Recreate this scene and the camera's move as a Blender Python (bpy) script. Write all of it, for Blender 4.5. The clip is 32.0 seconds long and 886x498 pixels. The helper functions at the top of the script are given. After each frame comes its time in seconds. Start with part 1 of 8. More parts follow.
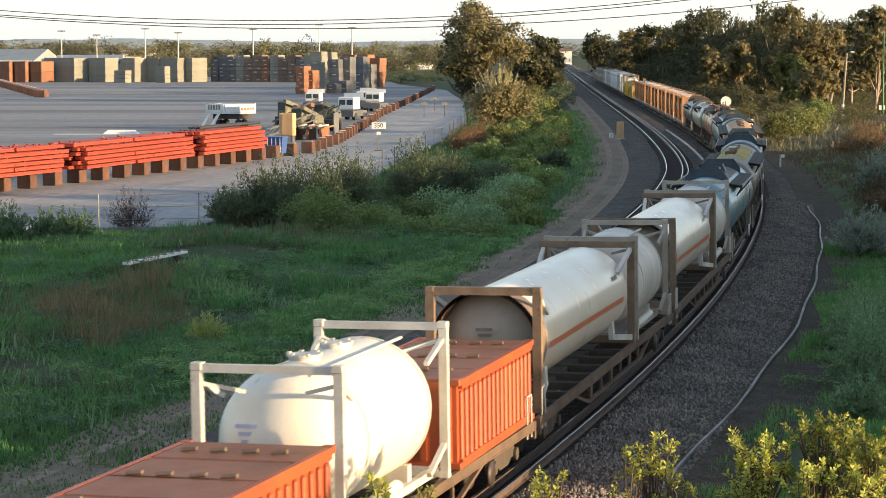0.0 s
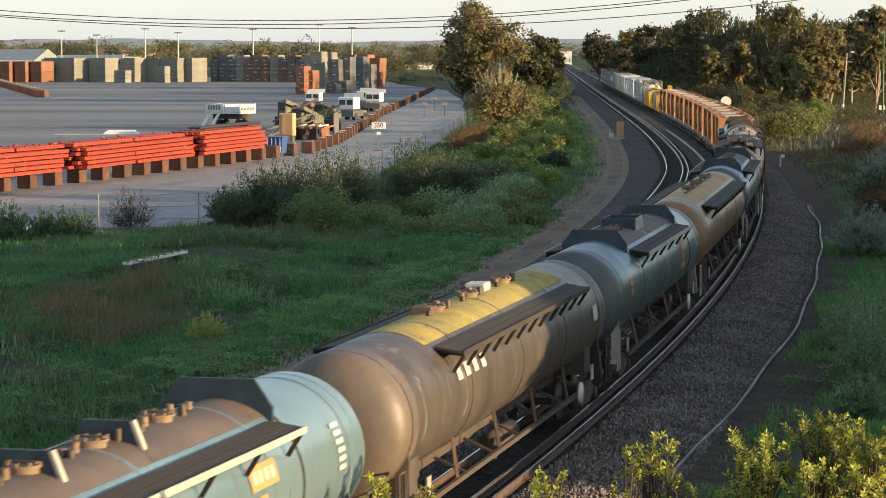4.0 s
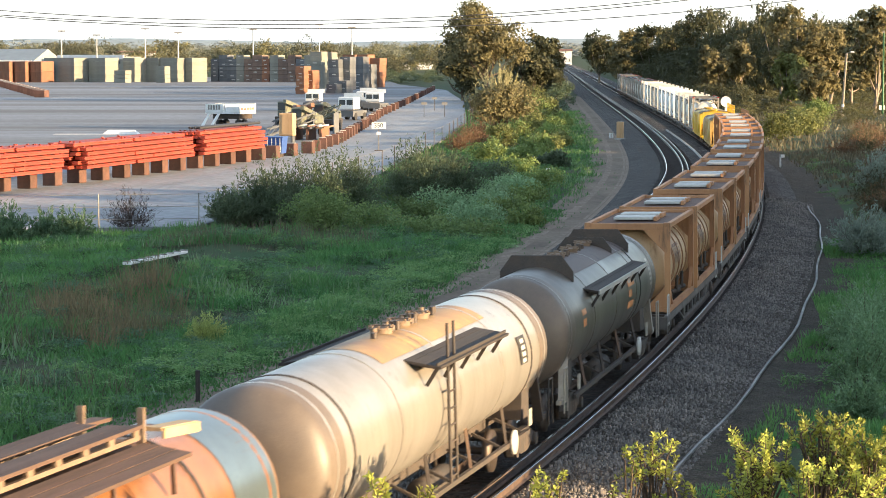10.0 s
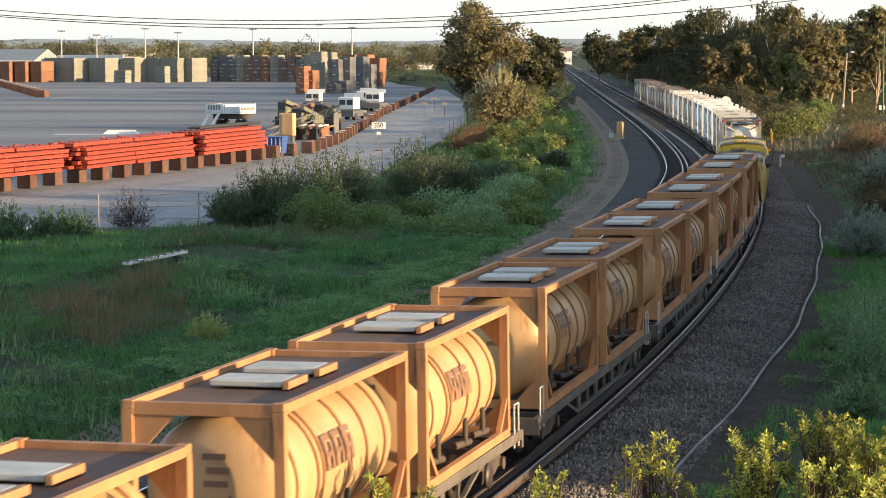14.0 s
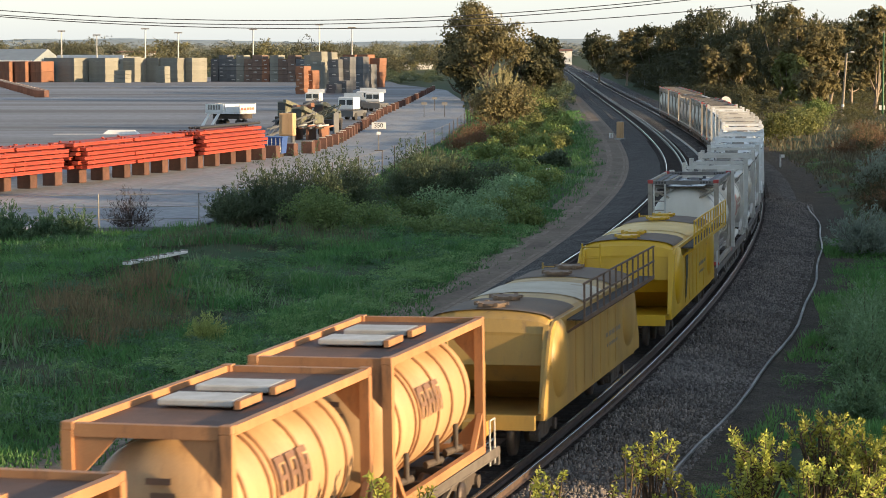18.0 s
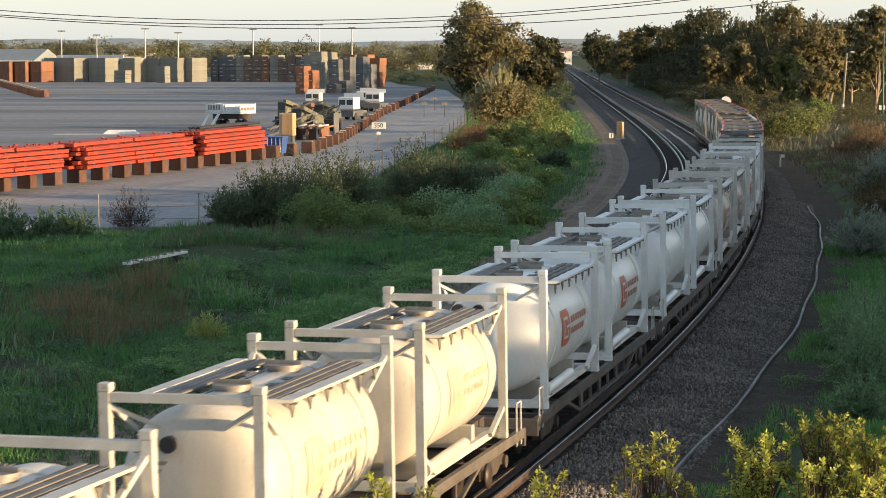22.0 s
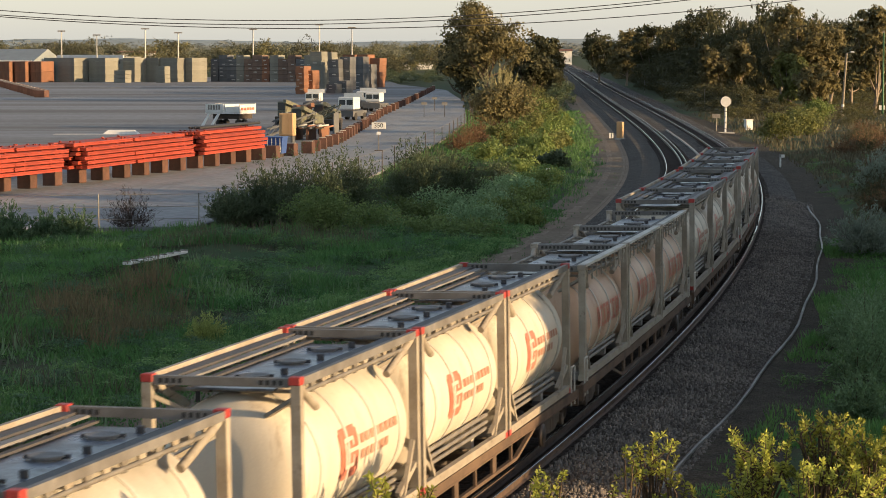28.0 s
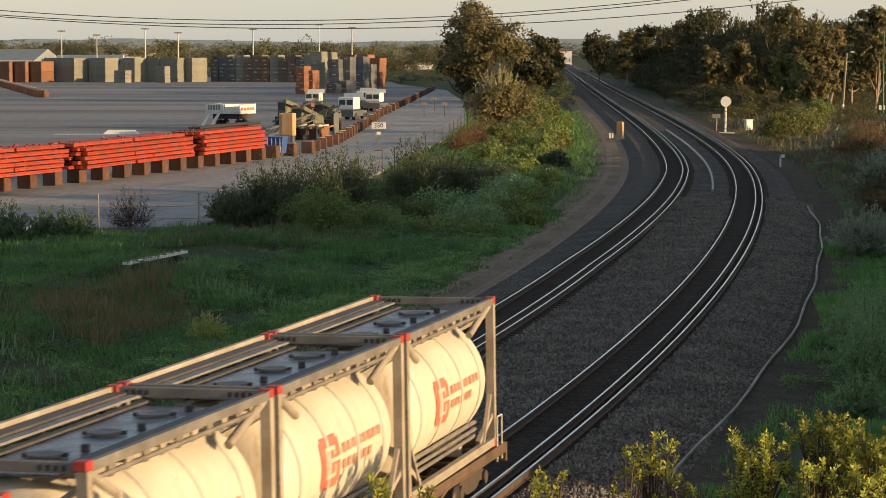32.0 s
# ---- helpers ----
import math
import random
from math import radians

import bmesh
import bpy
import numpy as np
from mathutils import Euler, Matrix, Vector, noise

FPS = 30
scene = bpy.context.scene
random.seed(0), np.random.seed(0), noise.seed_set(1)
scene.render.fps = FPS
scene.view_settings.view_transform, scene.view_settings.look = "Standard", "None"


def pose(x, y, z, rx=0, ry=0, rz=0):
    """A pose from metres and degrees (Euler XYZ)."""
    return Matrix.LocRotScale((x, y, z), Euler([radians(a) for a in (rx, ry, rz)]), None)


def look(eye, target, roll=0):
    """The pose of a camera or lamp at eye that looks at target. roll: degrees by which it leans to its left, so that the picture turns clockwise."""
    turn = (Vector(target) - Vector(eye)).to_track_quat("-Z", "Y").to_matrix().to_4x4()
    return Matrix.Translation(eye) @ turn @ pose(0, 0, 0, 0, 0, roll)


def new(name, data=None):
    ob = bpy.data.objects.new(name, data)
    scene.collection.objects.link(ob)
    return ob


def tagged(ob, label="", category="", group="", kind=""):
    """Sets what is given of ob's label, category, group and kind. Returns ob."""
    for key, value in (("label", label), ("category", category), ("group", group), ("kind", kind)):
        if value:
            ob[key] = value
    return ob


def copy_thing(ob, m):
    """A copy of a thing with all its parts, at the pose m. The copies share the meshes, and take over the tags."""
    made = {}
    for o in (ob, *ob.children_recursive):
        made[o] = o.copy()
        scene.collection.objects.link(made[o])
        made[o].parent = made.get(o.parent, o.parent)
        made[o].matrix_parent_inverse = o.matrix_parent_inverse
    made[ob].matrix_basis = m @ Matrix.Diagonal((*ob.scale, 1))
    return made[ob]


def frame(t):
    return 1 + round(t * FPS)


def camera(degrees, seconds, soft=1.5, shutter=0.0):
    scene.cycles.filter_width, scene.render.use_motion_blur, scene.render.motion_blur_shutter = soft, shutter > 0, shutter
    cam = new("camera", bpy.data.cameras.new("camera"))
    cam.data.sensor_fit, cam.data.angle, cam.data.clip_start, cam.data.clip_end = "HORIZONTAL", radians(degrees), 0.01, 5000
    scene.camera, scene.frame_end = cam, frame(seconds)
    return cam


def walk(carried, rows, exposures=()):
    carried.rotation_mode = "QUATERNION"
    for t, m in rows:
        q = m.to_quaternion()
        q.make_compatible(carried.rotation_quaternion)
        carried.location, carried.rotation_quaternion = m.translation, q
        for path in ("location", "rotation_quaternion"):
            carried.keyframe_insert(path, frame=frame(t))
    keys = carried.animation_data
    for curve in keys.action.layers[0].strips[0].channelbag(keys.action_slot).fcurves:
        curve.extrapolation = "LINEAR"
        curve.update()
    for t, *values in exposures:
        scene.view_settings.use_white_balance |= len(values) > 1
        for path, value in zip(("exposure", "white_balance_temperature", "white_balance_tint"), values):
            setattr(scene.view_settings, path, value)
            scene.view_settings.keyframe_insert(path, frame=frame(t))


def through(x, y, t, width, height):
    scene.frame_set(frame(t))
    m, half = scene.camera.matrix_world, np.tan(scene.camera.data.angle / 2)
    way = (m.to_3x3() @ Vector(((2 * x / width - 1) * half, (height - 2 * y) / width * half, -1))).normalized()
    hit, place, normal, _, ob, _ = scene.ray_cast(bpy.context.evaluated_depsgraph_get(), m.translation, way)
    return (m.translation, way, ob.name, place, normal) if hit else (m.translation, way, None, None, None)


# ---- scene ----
# The camera stands still on a road bridge, with a long lens.
cam = camera(21.25, 32.0, soft=0.85, shutter=0.2)
EYE = (0.0, 0.0, 8.5)
STILL = look(EYE, (0.0, 100.0, 8.5 - 100.0 * 358.0 / 4180.0))
walk(cam, [(0.0, STILL), (32.0, STILL)],
     exposures=[(0.0, 1.4, 5600, 9), (1.0, 1.18, 5600, 9), (2.0, 1.03, 5650, 9), (3.2, 0.91, 5700, 9), (5.5, 1.86, 5450, 8), (8.0, 2.03, 5450, 8), (9.5, 1.9, 5450, 8), (11.0, 1.92, 5450, 8), (12.5, 1.68, 5500, 9), (14.0, 1.36, 5500, 9),
                (17.0, 1.28, 5500, 9), (18.0, 1.22, 5500, 9), (20.0, 1.38, 5500, 9), (21.0, 1.2, 5550, 9), (22.0, 1.08, 5650, 9), (24.0, 0.68, 5750, 10), (25.5, 0.52, 5900, 10), (28.0, 0.82, 5900, 10), (30.0, 0.68, 6000, 10), (32.0, 0.6, 6100, 10)])

# ---- world and sun: a low evening sun from the right, under a pale clear sky ----
SUN_AZ, SUN_EL = -21.0, 8.0      # degrees from +x towards +y, and above the horizon
world = bpy.data.worlds.new("sky")
scene.world = world
world.use_nodes = True
wn = world.node_tree.nodes
sky = wn.new("ShaderNodeTexSky")
sky.sky_type = "NISHITA"
sky.sun_disc = False
sky.sun_elevation = radians(SUN_EL)
sky.sun_rotation = radians(90.0 - SUN_AZ)
sky.dust_density = 1.0
sky.air_density = 1.0
wn["Background"].inputs["Strength"].default_value = 0.075
world.node_tree.links.new(sky.outputs["Color"], wn["Background"].inputs["Color"])
# thin haze that veils the whole sky and thickens towards the horizon all round
veil = wn.new("ShaderNodeBackground")
veil.inputs["Color"].default_value = (1.0, 0.985, 0.95, 1)
sky_way = wn.new("ShaderNodeTexCoord")
sky_parts = wn.new("ShaderNodeSeparateXYZ")
haze = wn.new("ShaderNodeMapRange")
haze.interpolation_type = "SMOOTHSTEP"
haze.inputs["From Max"].default_value = 0.3
haze.inputs["To Min"].default_value = 0.265
haze.inputs["To Max"].default_value = 0.118
world.node_tree.links.new(sky_way.outputs["Generated"], sky_parts.inputs[0])
world.node_tree.links.new(sky_parts.outputs["Z"], haze.inputs["Value"])
world.node_tree.links.new(haze.outputs["Result"], veil.inputs["Strength"])
both = wn.new("ShaderNodeAddShader")
world.node_tree.links.new(wn["Background"].outputs[0], both.inputs[0])
world.node_tree.links.new(veil.outputs[0], both.inputs[1])
world.node_tree.links.new(both.outputs[0], wn["World Output"].inputs["Surface"])

sun_dir = Vector((math.cos(radians(SUN_AZ)) * math.cos(radians(SUN_EL)),
                  math.sin(radians(SUN_AZ)) * math.cos(radians(SUN_EL)), math.sin(radians(SUN_EL))))
sun_data = bpy.data.lights.new("sun", "SUN")
sun_data.energy = 5.0
sun_data.angle = radians(0.6)
sun_data.color = (1.0, 0.655, 0.315)
sun = new("sun", sun_data)
sun.matrix_world = look(tuple(sun_dir * 300.0), (0.0, 0.0, 0.0))


# ---- materials ----
def material(name, base, second=None, rough=0.7, metal=0.0, scale=3.0, mix=0.5, bump=0.15, fine=40.0,
             streak=False, stretch=None, random_shift=0.0, dirt=None, dirt_amount=0.0):
    """Procedural paint or stone: two colours mixed by large noise, fine grain, wear, relief."""
    m = bpy.data.materials.new(name)
    m.use_nodes = True
    nt = m.node_tree
    n, l = nt.nodes, nt.links
    bsdf = n["Principled BSDF"]
    tex = n.new("ShaderNodeTexCoord")
    mapping = n.new("ShaderNodeMapping")
    l.new(tex.outputs["Object"], mapping.inputs["Vector"])
    if stretch:
        mapping.inputs["Scale"].default_value = stretch
    elif streak:
        mapping.inputs["Scale"].default_value = (1.0, 1.0, 0.18)
    big = n.new("ShaderNodeTexNoise")
    big.inputs["Scale"].default_value = scale
    big.inputs["Detail"].default_value = 6.0
    big.inputs["Roughness"].default_value = 0.65
    l.new(mapping.outputs["Vector"], big.inputs["Vector"])
    small = n.new("ShaderNodeTexNoise")
    small.inputs["Scale"].default_value = fine
    small.inputs["Detail"].default_value = 3.0
    l.new(tex.outputs["Object"], small.inputs["Vector"])
    ramp = n.new("ShaderNodeMapRange")
    ramp.inputs["From Min"].default_value = 0.35
    ramp.inputs["From Max"].default_value = 0.68
    ramp.inputs["To Max"].default_value = mix * 2.0
    l.new(big.outputs["Fac"], ramp.inputs["Value"])
    second = second or tuple(c * 0.6 for c in base)
    blend = n.new("ShaderNodeMix")
    blend.data_type = "RGBA"
    blend.inputs[6].default_value = (*base, 1)
    blend.inputs[7].default_value = (*second, 1)
    l.new(ramp.outputs["Result"], blend.inputs[0])
    grain = n.new("ShaderNodeMapRange")
    grain.inputs["From Min"].default_value = 0.3
    grain.inputs["From Max"].default_value = 0.7
    grain.inputs["To Min"].default_value = 0.8 if rough >= 0.8 else 0.94
    grain.inputs["To Max"].default_value = 1.15 if rough >= 0.8 else 1.04
    l.new(small.outputs["Fac"], grain.inputs["Value"])
    hsv = n.new("ShaderNodeHueSaturation")
    l.new(blend.outputs[2], hsv.inputs["Color"])
    last = grain.outputs["Result"]
    if random_shift:
        info = n.new("ShaderNodeObjectInfo")
        isl = n.new("ShaderNodeNewGeometry")
        add = n.new("ShaderNodeMath")
        add.operation = "ADD"
        l.new(info.outputs["Random"], add.inputs[0])
        l.new(isl.outputs["Random Per Island"], add.inputs[1])
        shift = n.new("ShaderNodeMapRange")
        shift.inputs["From Max"].default_value = 2.0
        shift.inputs["To Min"].default_value = 1.0 - random_shift
        shift.inputs["To Max"].default_value = 1.0 + random_shift
        l.new(add.outputs["Value"], shift.inputs["Value"])
        mul = n.new("ShaderNodeMath")
        mul.operation = "MULTIPLY"
        l.new(shift.outputs["Result"], mul.inputs[0])
        l.new(last, mul.inputs[1])
        last = mul.outputs["Value"]
    l.new(last, hsv.inputs["Value"])
    colour = hsv.outputs["Color"]
    if dirt:
        spots = n.new("ShaderNodeTexNoise")
        spots.inputs["Scale"].default_value = scale * 2.7
        spots.inputs["Detail"].default_value = 8.0
        spots.inputs["Roughness"].default_value = 0.75
        l.new(mapping.outputs["Vector"], spots.inputs["Vector"])
        edge = n.new("ShaderNodeMapRange")
        edge.inputs["From Min"].default_value = 0.66 - dirt_amount * 0.3
        edge.inputs["From Max"].default_value = 0.80 - dirt_amount * 0.3
        l.new(spots.outputs["Fac"], edge.inputs["Value"])
        over = n.new("ShaderNodeMix")
        over.data_type = "RGBA"
        over.inputs[7].default_value = (*dirt, 1)
        l.new(colour, over.inputs[6])
        l.new(edge.outputs["Result"], over.inputs[0])
        colour = over.outputs[2]
    l.new(colour, bsdf.inputs["Base Color"])
    bsdf.inputs["Metallic"].default_value = metal
    if rough >= 0.9:
        bsdf.inputs["Specular IOR Level"].default_value = 0.1
    rr = n.new("ShaderNodeMapRange")
    rr.inputs["To Min"].default_value = max(0.05, rough - 0.12)
    rr.inputs["To Max"].default_value = min(1.0, rough + 0.12)
    l.new(big.outputs["Fac"], rr.inputs["Value"])
    l.new(rr.outputs["Result"], bsdf.inputs["Roughness"])
    if bump:
        b = n.new("ShaderNodeBump")
        b.inputs["Strength"].default_value = bump
        b.inputs["Distance"].default_value = 0.02
        l.new(small.outputs["Fac"], b.inputs["Height"])
        l.new(b.outputs["Normal"], bsdf.inputs["Normal"])
    return m


def leaf_material(name, base, second, through=0.35, var=0.35):
    m = material(name, base, second, rough=0.55, scale=0.35, mix=0.5, bump=0.0, fine=6.0, random_shift=var)
    nt = m.node_tree
    n, l = nt.nodes, nt.links
    bsdf = n["Principled BSDF"]
    bsdf.inputs["Specular IOR Level"].default_value = 0.2
    tr = n.new("ShaderNodeBsdfTranslucent")
    l.new(bsdf.inputs["Base Color"].links[0].from_socket, tr.inputs["Color"])
    mx = n.new("ShaderNodeMixShader")
    mx.inputs["Fac"].default_value = through
    l.new(bsdf.outputs["BSDF"], mx.inputs[1])
    l.new(tr.outputs["BSDF"], mx.inputs[2])
    l.new(mx.outputs["Shader"], n["Material Output"].inputs["Surface"])
    return m


GRASS_SOIL = material("grass_soil", (0.05, 0.085, 0.034), (0.075, 0.065, 0.045), rough=0.95, scale=0.25, fine=9.0, bump=0.6)
BALLAST = material("ballast", (0.115, 0.106, 0.097), (0.066, 0.06, 0.054), rough=0.95, scale=0.5, fine=14.0, bump=1.0)


def stony(m, scale, low, high):
    """Adds stone-by-stone brightness and relief to a material."""
    nt = m.node_tree
    n, l = nt.nodes, nt.links
    bsdf = n["Principled BSDF"]
    tex = n.new("ShaderNodeTexCoord")
    vor = n.new("ShaderNodeTexVoronoi")
    vor.inputs["Scale"].default_value = scale
    l.new(tex.outputs["Object"], vor.inputs["Vector"])
    sep = n.new("ShaderNodeSeparateColor")
    l.new(vor.outputs["Color"], sep.inputs["Color"])
    rng = n.new("ShaderNodeMapRange")
    rng.inputs["To Min"].default_value = low
    rng.inputs["To Max"].default_value = high
    l.new(sep.outputs[0], rng.inputs["Value"])
    hsv = n.new("ShaderNodeHueSaturation")
    l.new(bsdf.inputs["Base Color"].links[0].from_socket, hsv.inputs["Color"])
    l.new(rng.outputs["Result"], hsv.inputs["Value"])
    l.new(hsv.outputs["Color"], bsdf.inputs["Base Color"])
    bump = n.new("ShaderNodeBump")
    bump.inputs["Strength"].default_value = 1.0
    bump.inputs["Distance"].default_value = 0.06
    bump.invert = True
    l.new(vor.outputs["Distance"], bump.inputs["Height"])
    l.new(bump.outputs["Normal"], bsdf.inputs["Normal"])
    return m


stony(BALLAST, 21.0, 0.25, 2.1)
STONE = material("ballast_stone", (0.20, 0.175, 0.15), (0.07, 0.066, 0.062), rough=0.95, scale=0.6, mix=0.35, fine=30.0, random_shift=1.0)
DARK_BED = material("oily_track_bed", (0.036, 0.028, 0.023), (0.055, 0.042, 0.033), rough=0.95, scale=0.8, fine=12.0, bump=1.0)
SLEEPER = material("oil_stained_sleeper", (0.040, 0.032, 0.027), (0.030, 0.025, 0.021), rough=0.95, scale=2.0, random_shift=0.3)
RAIL_SIDE = material("rusty_rail", (0.10, 0.06, 0.04), (0.06, 0.04, 0.03), rough=0.8, scale=4.0)
RAIL_HEAD = material("polished_rail_head", (0.62, 0.62, 0.62), (0.5, 0.5, 0.52), rough=0.22, metal=1.0, scale=2.0, bump=0.0)
YARD = material("yard_asphalt", (0.235, 0.245, 0.265), (0.115, 0.108, 0.105), rough=0.8, scale=0.06, mix=0.6, fine=1.2, bump=0.1, stretch=(0.045, 0.8, 1.0), dirt=(0.10, 0.102, 0.11), dirt_amount=0.35)
ROAD = material("dirt_track", (0.215, 0.17, 0.125), (0.135, 0.105, 0.078), rough=0.95, scale=0.5, fine=5.0, bump=0.4, stretch=(1.0, 0.5, 1.0), dirt=(0.09, 0.10, 0.05), dirt_amount=0.3)
ORANGE = material("orange_frame_paint", (0.47, 0.235, 0.095), (0.33, 0.155, 0.065), rough=0.6, scale=1.2, streak=True, random_shift=0.15, dirt=(0.15, 0.085, 0.045), dirt_amount=0.3)
ORANGE_TOP = material("rusty_container_roof", (0.145, 0.075, 0.045), (0.085, 0.048, 0.033), rough=0.75, scale=0.9, dirt=(0.22, 0.11, 0.055), dirt_amount=0.25)
TAN = material("tan_tank_cladding", (0.55, 0.365, 0.185), (0.40, 0.24, 0.11), rough=0.45, scale=0.8, streak=True, random_shift=0.15, dirt=(0.25, 0.14, 0.07), dirt_amount=0.25)
WHITE = material("white_tank_paint", (0.76, 0.72, 0.63), (0.64, 0.59, 0.50), rough=0.4, scale=0.7, streak=True, random_shift=0.08, dirt=(0.42, 0.35, 0.27), dirt_amount=0.16, bump=0.04)
WHITE_CLEAN = material("clean_white_tank_paint", (0.84, 0.85, 0.84), (0.76, 0.77, 0.76), rough=0.3, scale=0.7, streak=True, random_shift=0.06, dirt=(0.5, 0.48, 0.44), dirt_amount=0.08, bump=0.03)
WHITE_DIRTY = material("dusty_white_tank_paint", (0.60, 0.56, 0.49), (0.45, 0.41, 0.35), rough=0.5, scale=0.7, streak=True, random_shift=0.12, dirt=(0.28, 0.24, 0.19), dirt_amount=0.28, bump=0.05)
FRAME_WHITE = material("white_frame_paint", (0.58, 0.56, 0.51), (0.45, 0.42, 0.37), rough=0.55, scale=1.6,
                       random_shift=0.1, dirt=(0.22, 0.16, 0.11), dirt_amount=0.25)
FRAME_CLEAN = material("clean_white_frame_paint", (0.78, 0.78, 0.76), (0.66, 0.65, 0.62), rough=0.45, scale=1.6, random_shift=0.06, dirt=(0.3, 0.26, 0.22), dirt_amount=0.14)
DUST_PINK = material("red_dusted_tank_paint", (0.64, 0.49, 0.37), (0.50, 0.33, 0.22), rough=0.5, scale=0.5, streak=True, random_shift=0.1, dirt=(0.40, 0.21, 0.12), dirt_amount=0.3, bump=0.05)
LONG_CREAM = material("aged_cream_tank_paint", (0.80, 0.73, 0.62), (0.70, 0.61, 0.48), rough=0.24, scale=0.6, streak=True, random_shift=0.06, dirt=(0.46, 0.33, 0.22), dirt_amount=0.18, bump=0.02)
RUST_FADED = material("rust_faded_lettering", (0.44, 0.26, 0.13), (0.38, 0.2, 0.09), rough=0.5, scale=2.0)
# red marks washed out by sun glare, painted as a pale tan
GLARE_MARK = material("glare_washed_marking", (0.50, 0.42, 0.28), (0.56, 0.50, 0.40), rough=0.5, scale=2.0)
TAN_DARK = material("tan_hoop", (0.34, 0.19, 0.085), (0.24, 0.12, 0.06), rough=0.6, scale=2.0)
TAN_MARK = material("brown_marking", (0.16, 0.09, 0.055), (0.22, 0.12, 0.07), rough=0.6, scale=3.0)
HATCH = material("pale_hatch_cover", (0.52, 0.50, 0.46), (0.38, 0.36, 0.32), rough=0.5, scale=2.0, random_shift=0.15)
GRIME = material("oily_running_gear", (0.05, 0.042, 0.036), (0.085, 0.062, 0.045), rough=0.8, scale=2.0)
WHEEL = material("wheel_steel", (0.11, 0.085, 0.07), (0.06, 0.05, 0.045), rough=0.55, metal=0.6, scale=3.0)
WAGON_GREY = material("weathered_wagon_grey", (0.15, 0.13, 0.11), (0.075, 0.062, 0.052), rough=0.75, scale=1.0, dirt=(0.26, 0.22, 0.17), dirt_amount=0.15)
WAGON_RUST = material("rusty_wagon_brown", (0.15, 0.095, 0.06), (0.075, 0.05, 0.035), rough=0.8, scale=1.0)
GREY_STEEL = material("galvanised_steel", (0.30, 0.28, 0.25), (0.17, 0.15, 0.13), rough=0.55, metal=0.3, scale=2.0)
DECK_GREY = material("dusty_grey_tray", (0.24, 0.23, 0.225), (0.13, 0.125, 0.12), rough=0.7, scale=1.5, dirt=(0.42, 0.40, 0.37), dirt_amount=0.2)
BLACK = material("black_paint", (0.025, 0.024, 0.023), (0.045, 0.04, 0.036), rough=0.6, scale=3.0)
RED_MARK = material("faded_red_marking", (0.52, 0.14, 0.085), (0.58, 0.22, 0.15), rough=0.4, scale=3.0)
RED_CORNER = material("red_corner_paint", (0.42, 0.045, 0.035), (0.28, 0.035, 0.03), rough=0.5, scale=4.0)
BLUE_MARK = material("pale_blue_marking", (0.33, 0.36, 0.58), (0.4, 0.42, 0.56), rough=0.5, scale=3.0)
DARK_MARK = material("grey_marking", (0.17, 0.15, 0.13), (0.26, 0.23, 0.2), rough=0.6, scale=4.0)
STRIPE = material("orange_stripe", (0.52, 0.17, 0.07), (0.44, 0.15, 0.07), rough=0.5, scale=2.0)
RUST_FRAME = material("rusty_frame", (0.15, 0.10, 0.065), (0.24, 0.17, 0.11), rough=0.75, scale=2.0, dirt=(0.09, 0.05, 0.03), dirt_amount=0.3)
ORANGE_RED = material("orange_red_paint", (0.38, 0.085, 0.022), (0.27, 0.06, 0.02), rough=0.5, scale=1.2, streak=True, dirt=(0.18, 0.06, 0.03), dirt_amount=0.2)
ORANGE_LID = material("orange_lid", (0.25, 0.10, 0.045), (0.17, 0.07, 0.036), rough=0.65, scale=1.0, dirt=(0.14, 0.065, 0.04), dirt_amount=0.3)
SILVER = material("silver_blue_barrel", (0.265, 0.385, 0.44), (0.19, 0.285, 0.325), rough=0.3, metal=0.5, scale=0.5, streak=True, dirt=(0.16, 0.16, 0.15), dirt_amount=0.2, bump=0.02)
SILVER_DARK = material("dark_silver", (0.085, 0.082, 0.078), (0.055, 0.05, 0.047), rough=0.5, metal=0.15, scale=1.0, streak=True, dirt=(0.13, 0.105, 0.08), dirt_amount=0.25)
GREY_TANK = material("grey_barrel", (0.235, 0.21, 0.175), (0.15, 0.132, 0.11), rough=0.34, metal=0.5, scale=0.7, streak=True, bump=0.03, dirt=(0.30, 0.27, 0.22), dirt_amount=0.15)
DARK_TANK = material("grimy_barrel", (0.13, 0.115, 0.10), (0.07, 0.06, 0.053), rough=0.4, metal=0.3, scale=0.9, streak=True, dirt=(0.38, 0.35, 0.31), dirt_amount=0.3)
CREAM_TANK = material("pale_barrel", (0.52, 0.48, 0.42), (0.38, 0.34, 0.29), rough=0.34, metal=0.6, scale=0.7, streak=True, dirt=(0.2, 0.14, 0.1), dirt_amount=0.2)
BROWN_TANK = material("rust_brown_barrel", (0.43, 0.195, 0.07), (0.27, 0.12, 0.052), rough=0.3, metal=0.35, scale=0.7, mix=0.6, streak=True, dirt=(0.12, 0.065, 0.045), dirt_amount=0.35)
CROWN_BROWN = material("brown_crown", (0.105, 0.082, 0.07), (0.15, 0.12, 0.105), rough=0.65, scale=0.8, dirt=(0.06, 0.055, 0.055), dirt_amount=0.35)
TAN_CROWN = material("tan_crown", (0.44, 0.235, 0.06), (0.30, 0.165, 0.05), rough=0.55, scale=0.7, dirt=(0.16, 0.095, 0.05), dirt_amount=0.3)
RUST_CROWN = material("rust_crown", (0.25, 0.13, 0.06), (0.13, 0.075, 0.045), rough=0.8, scale=0.8)
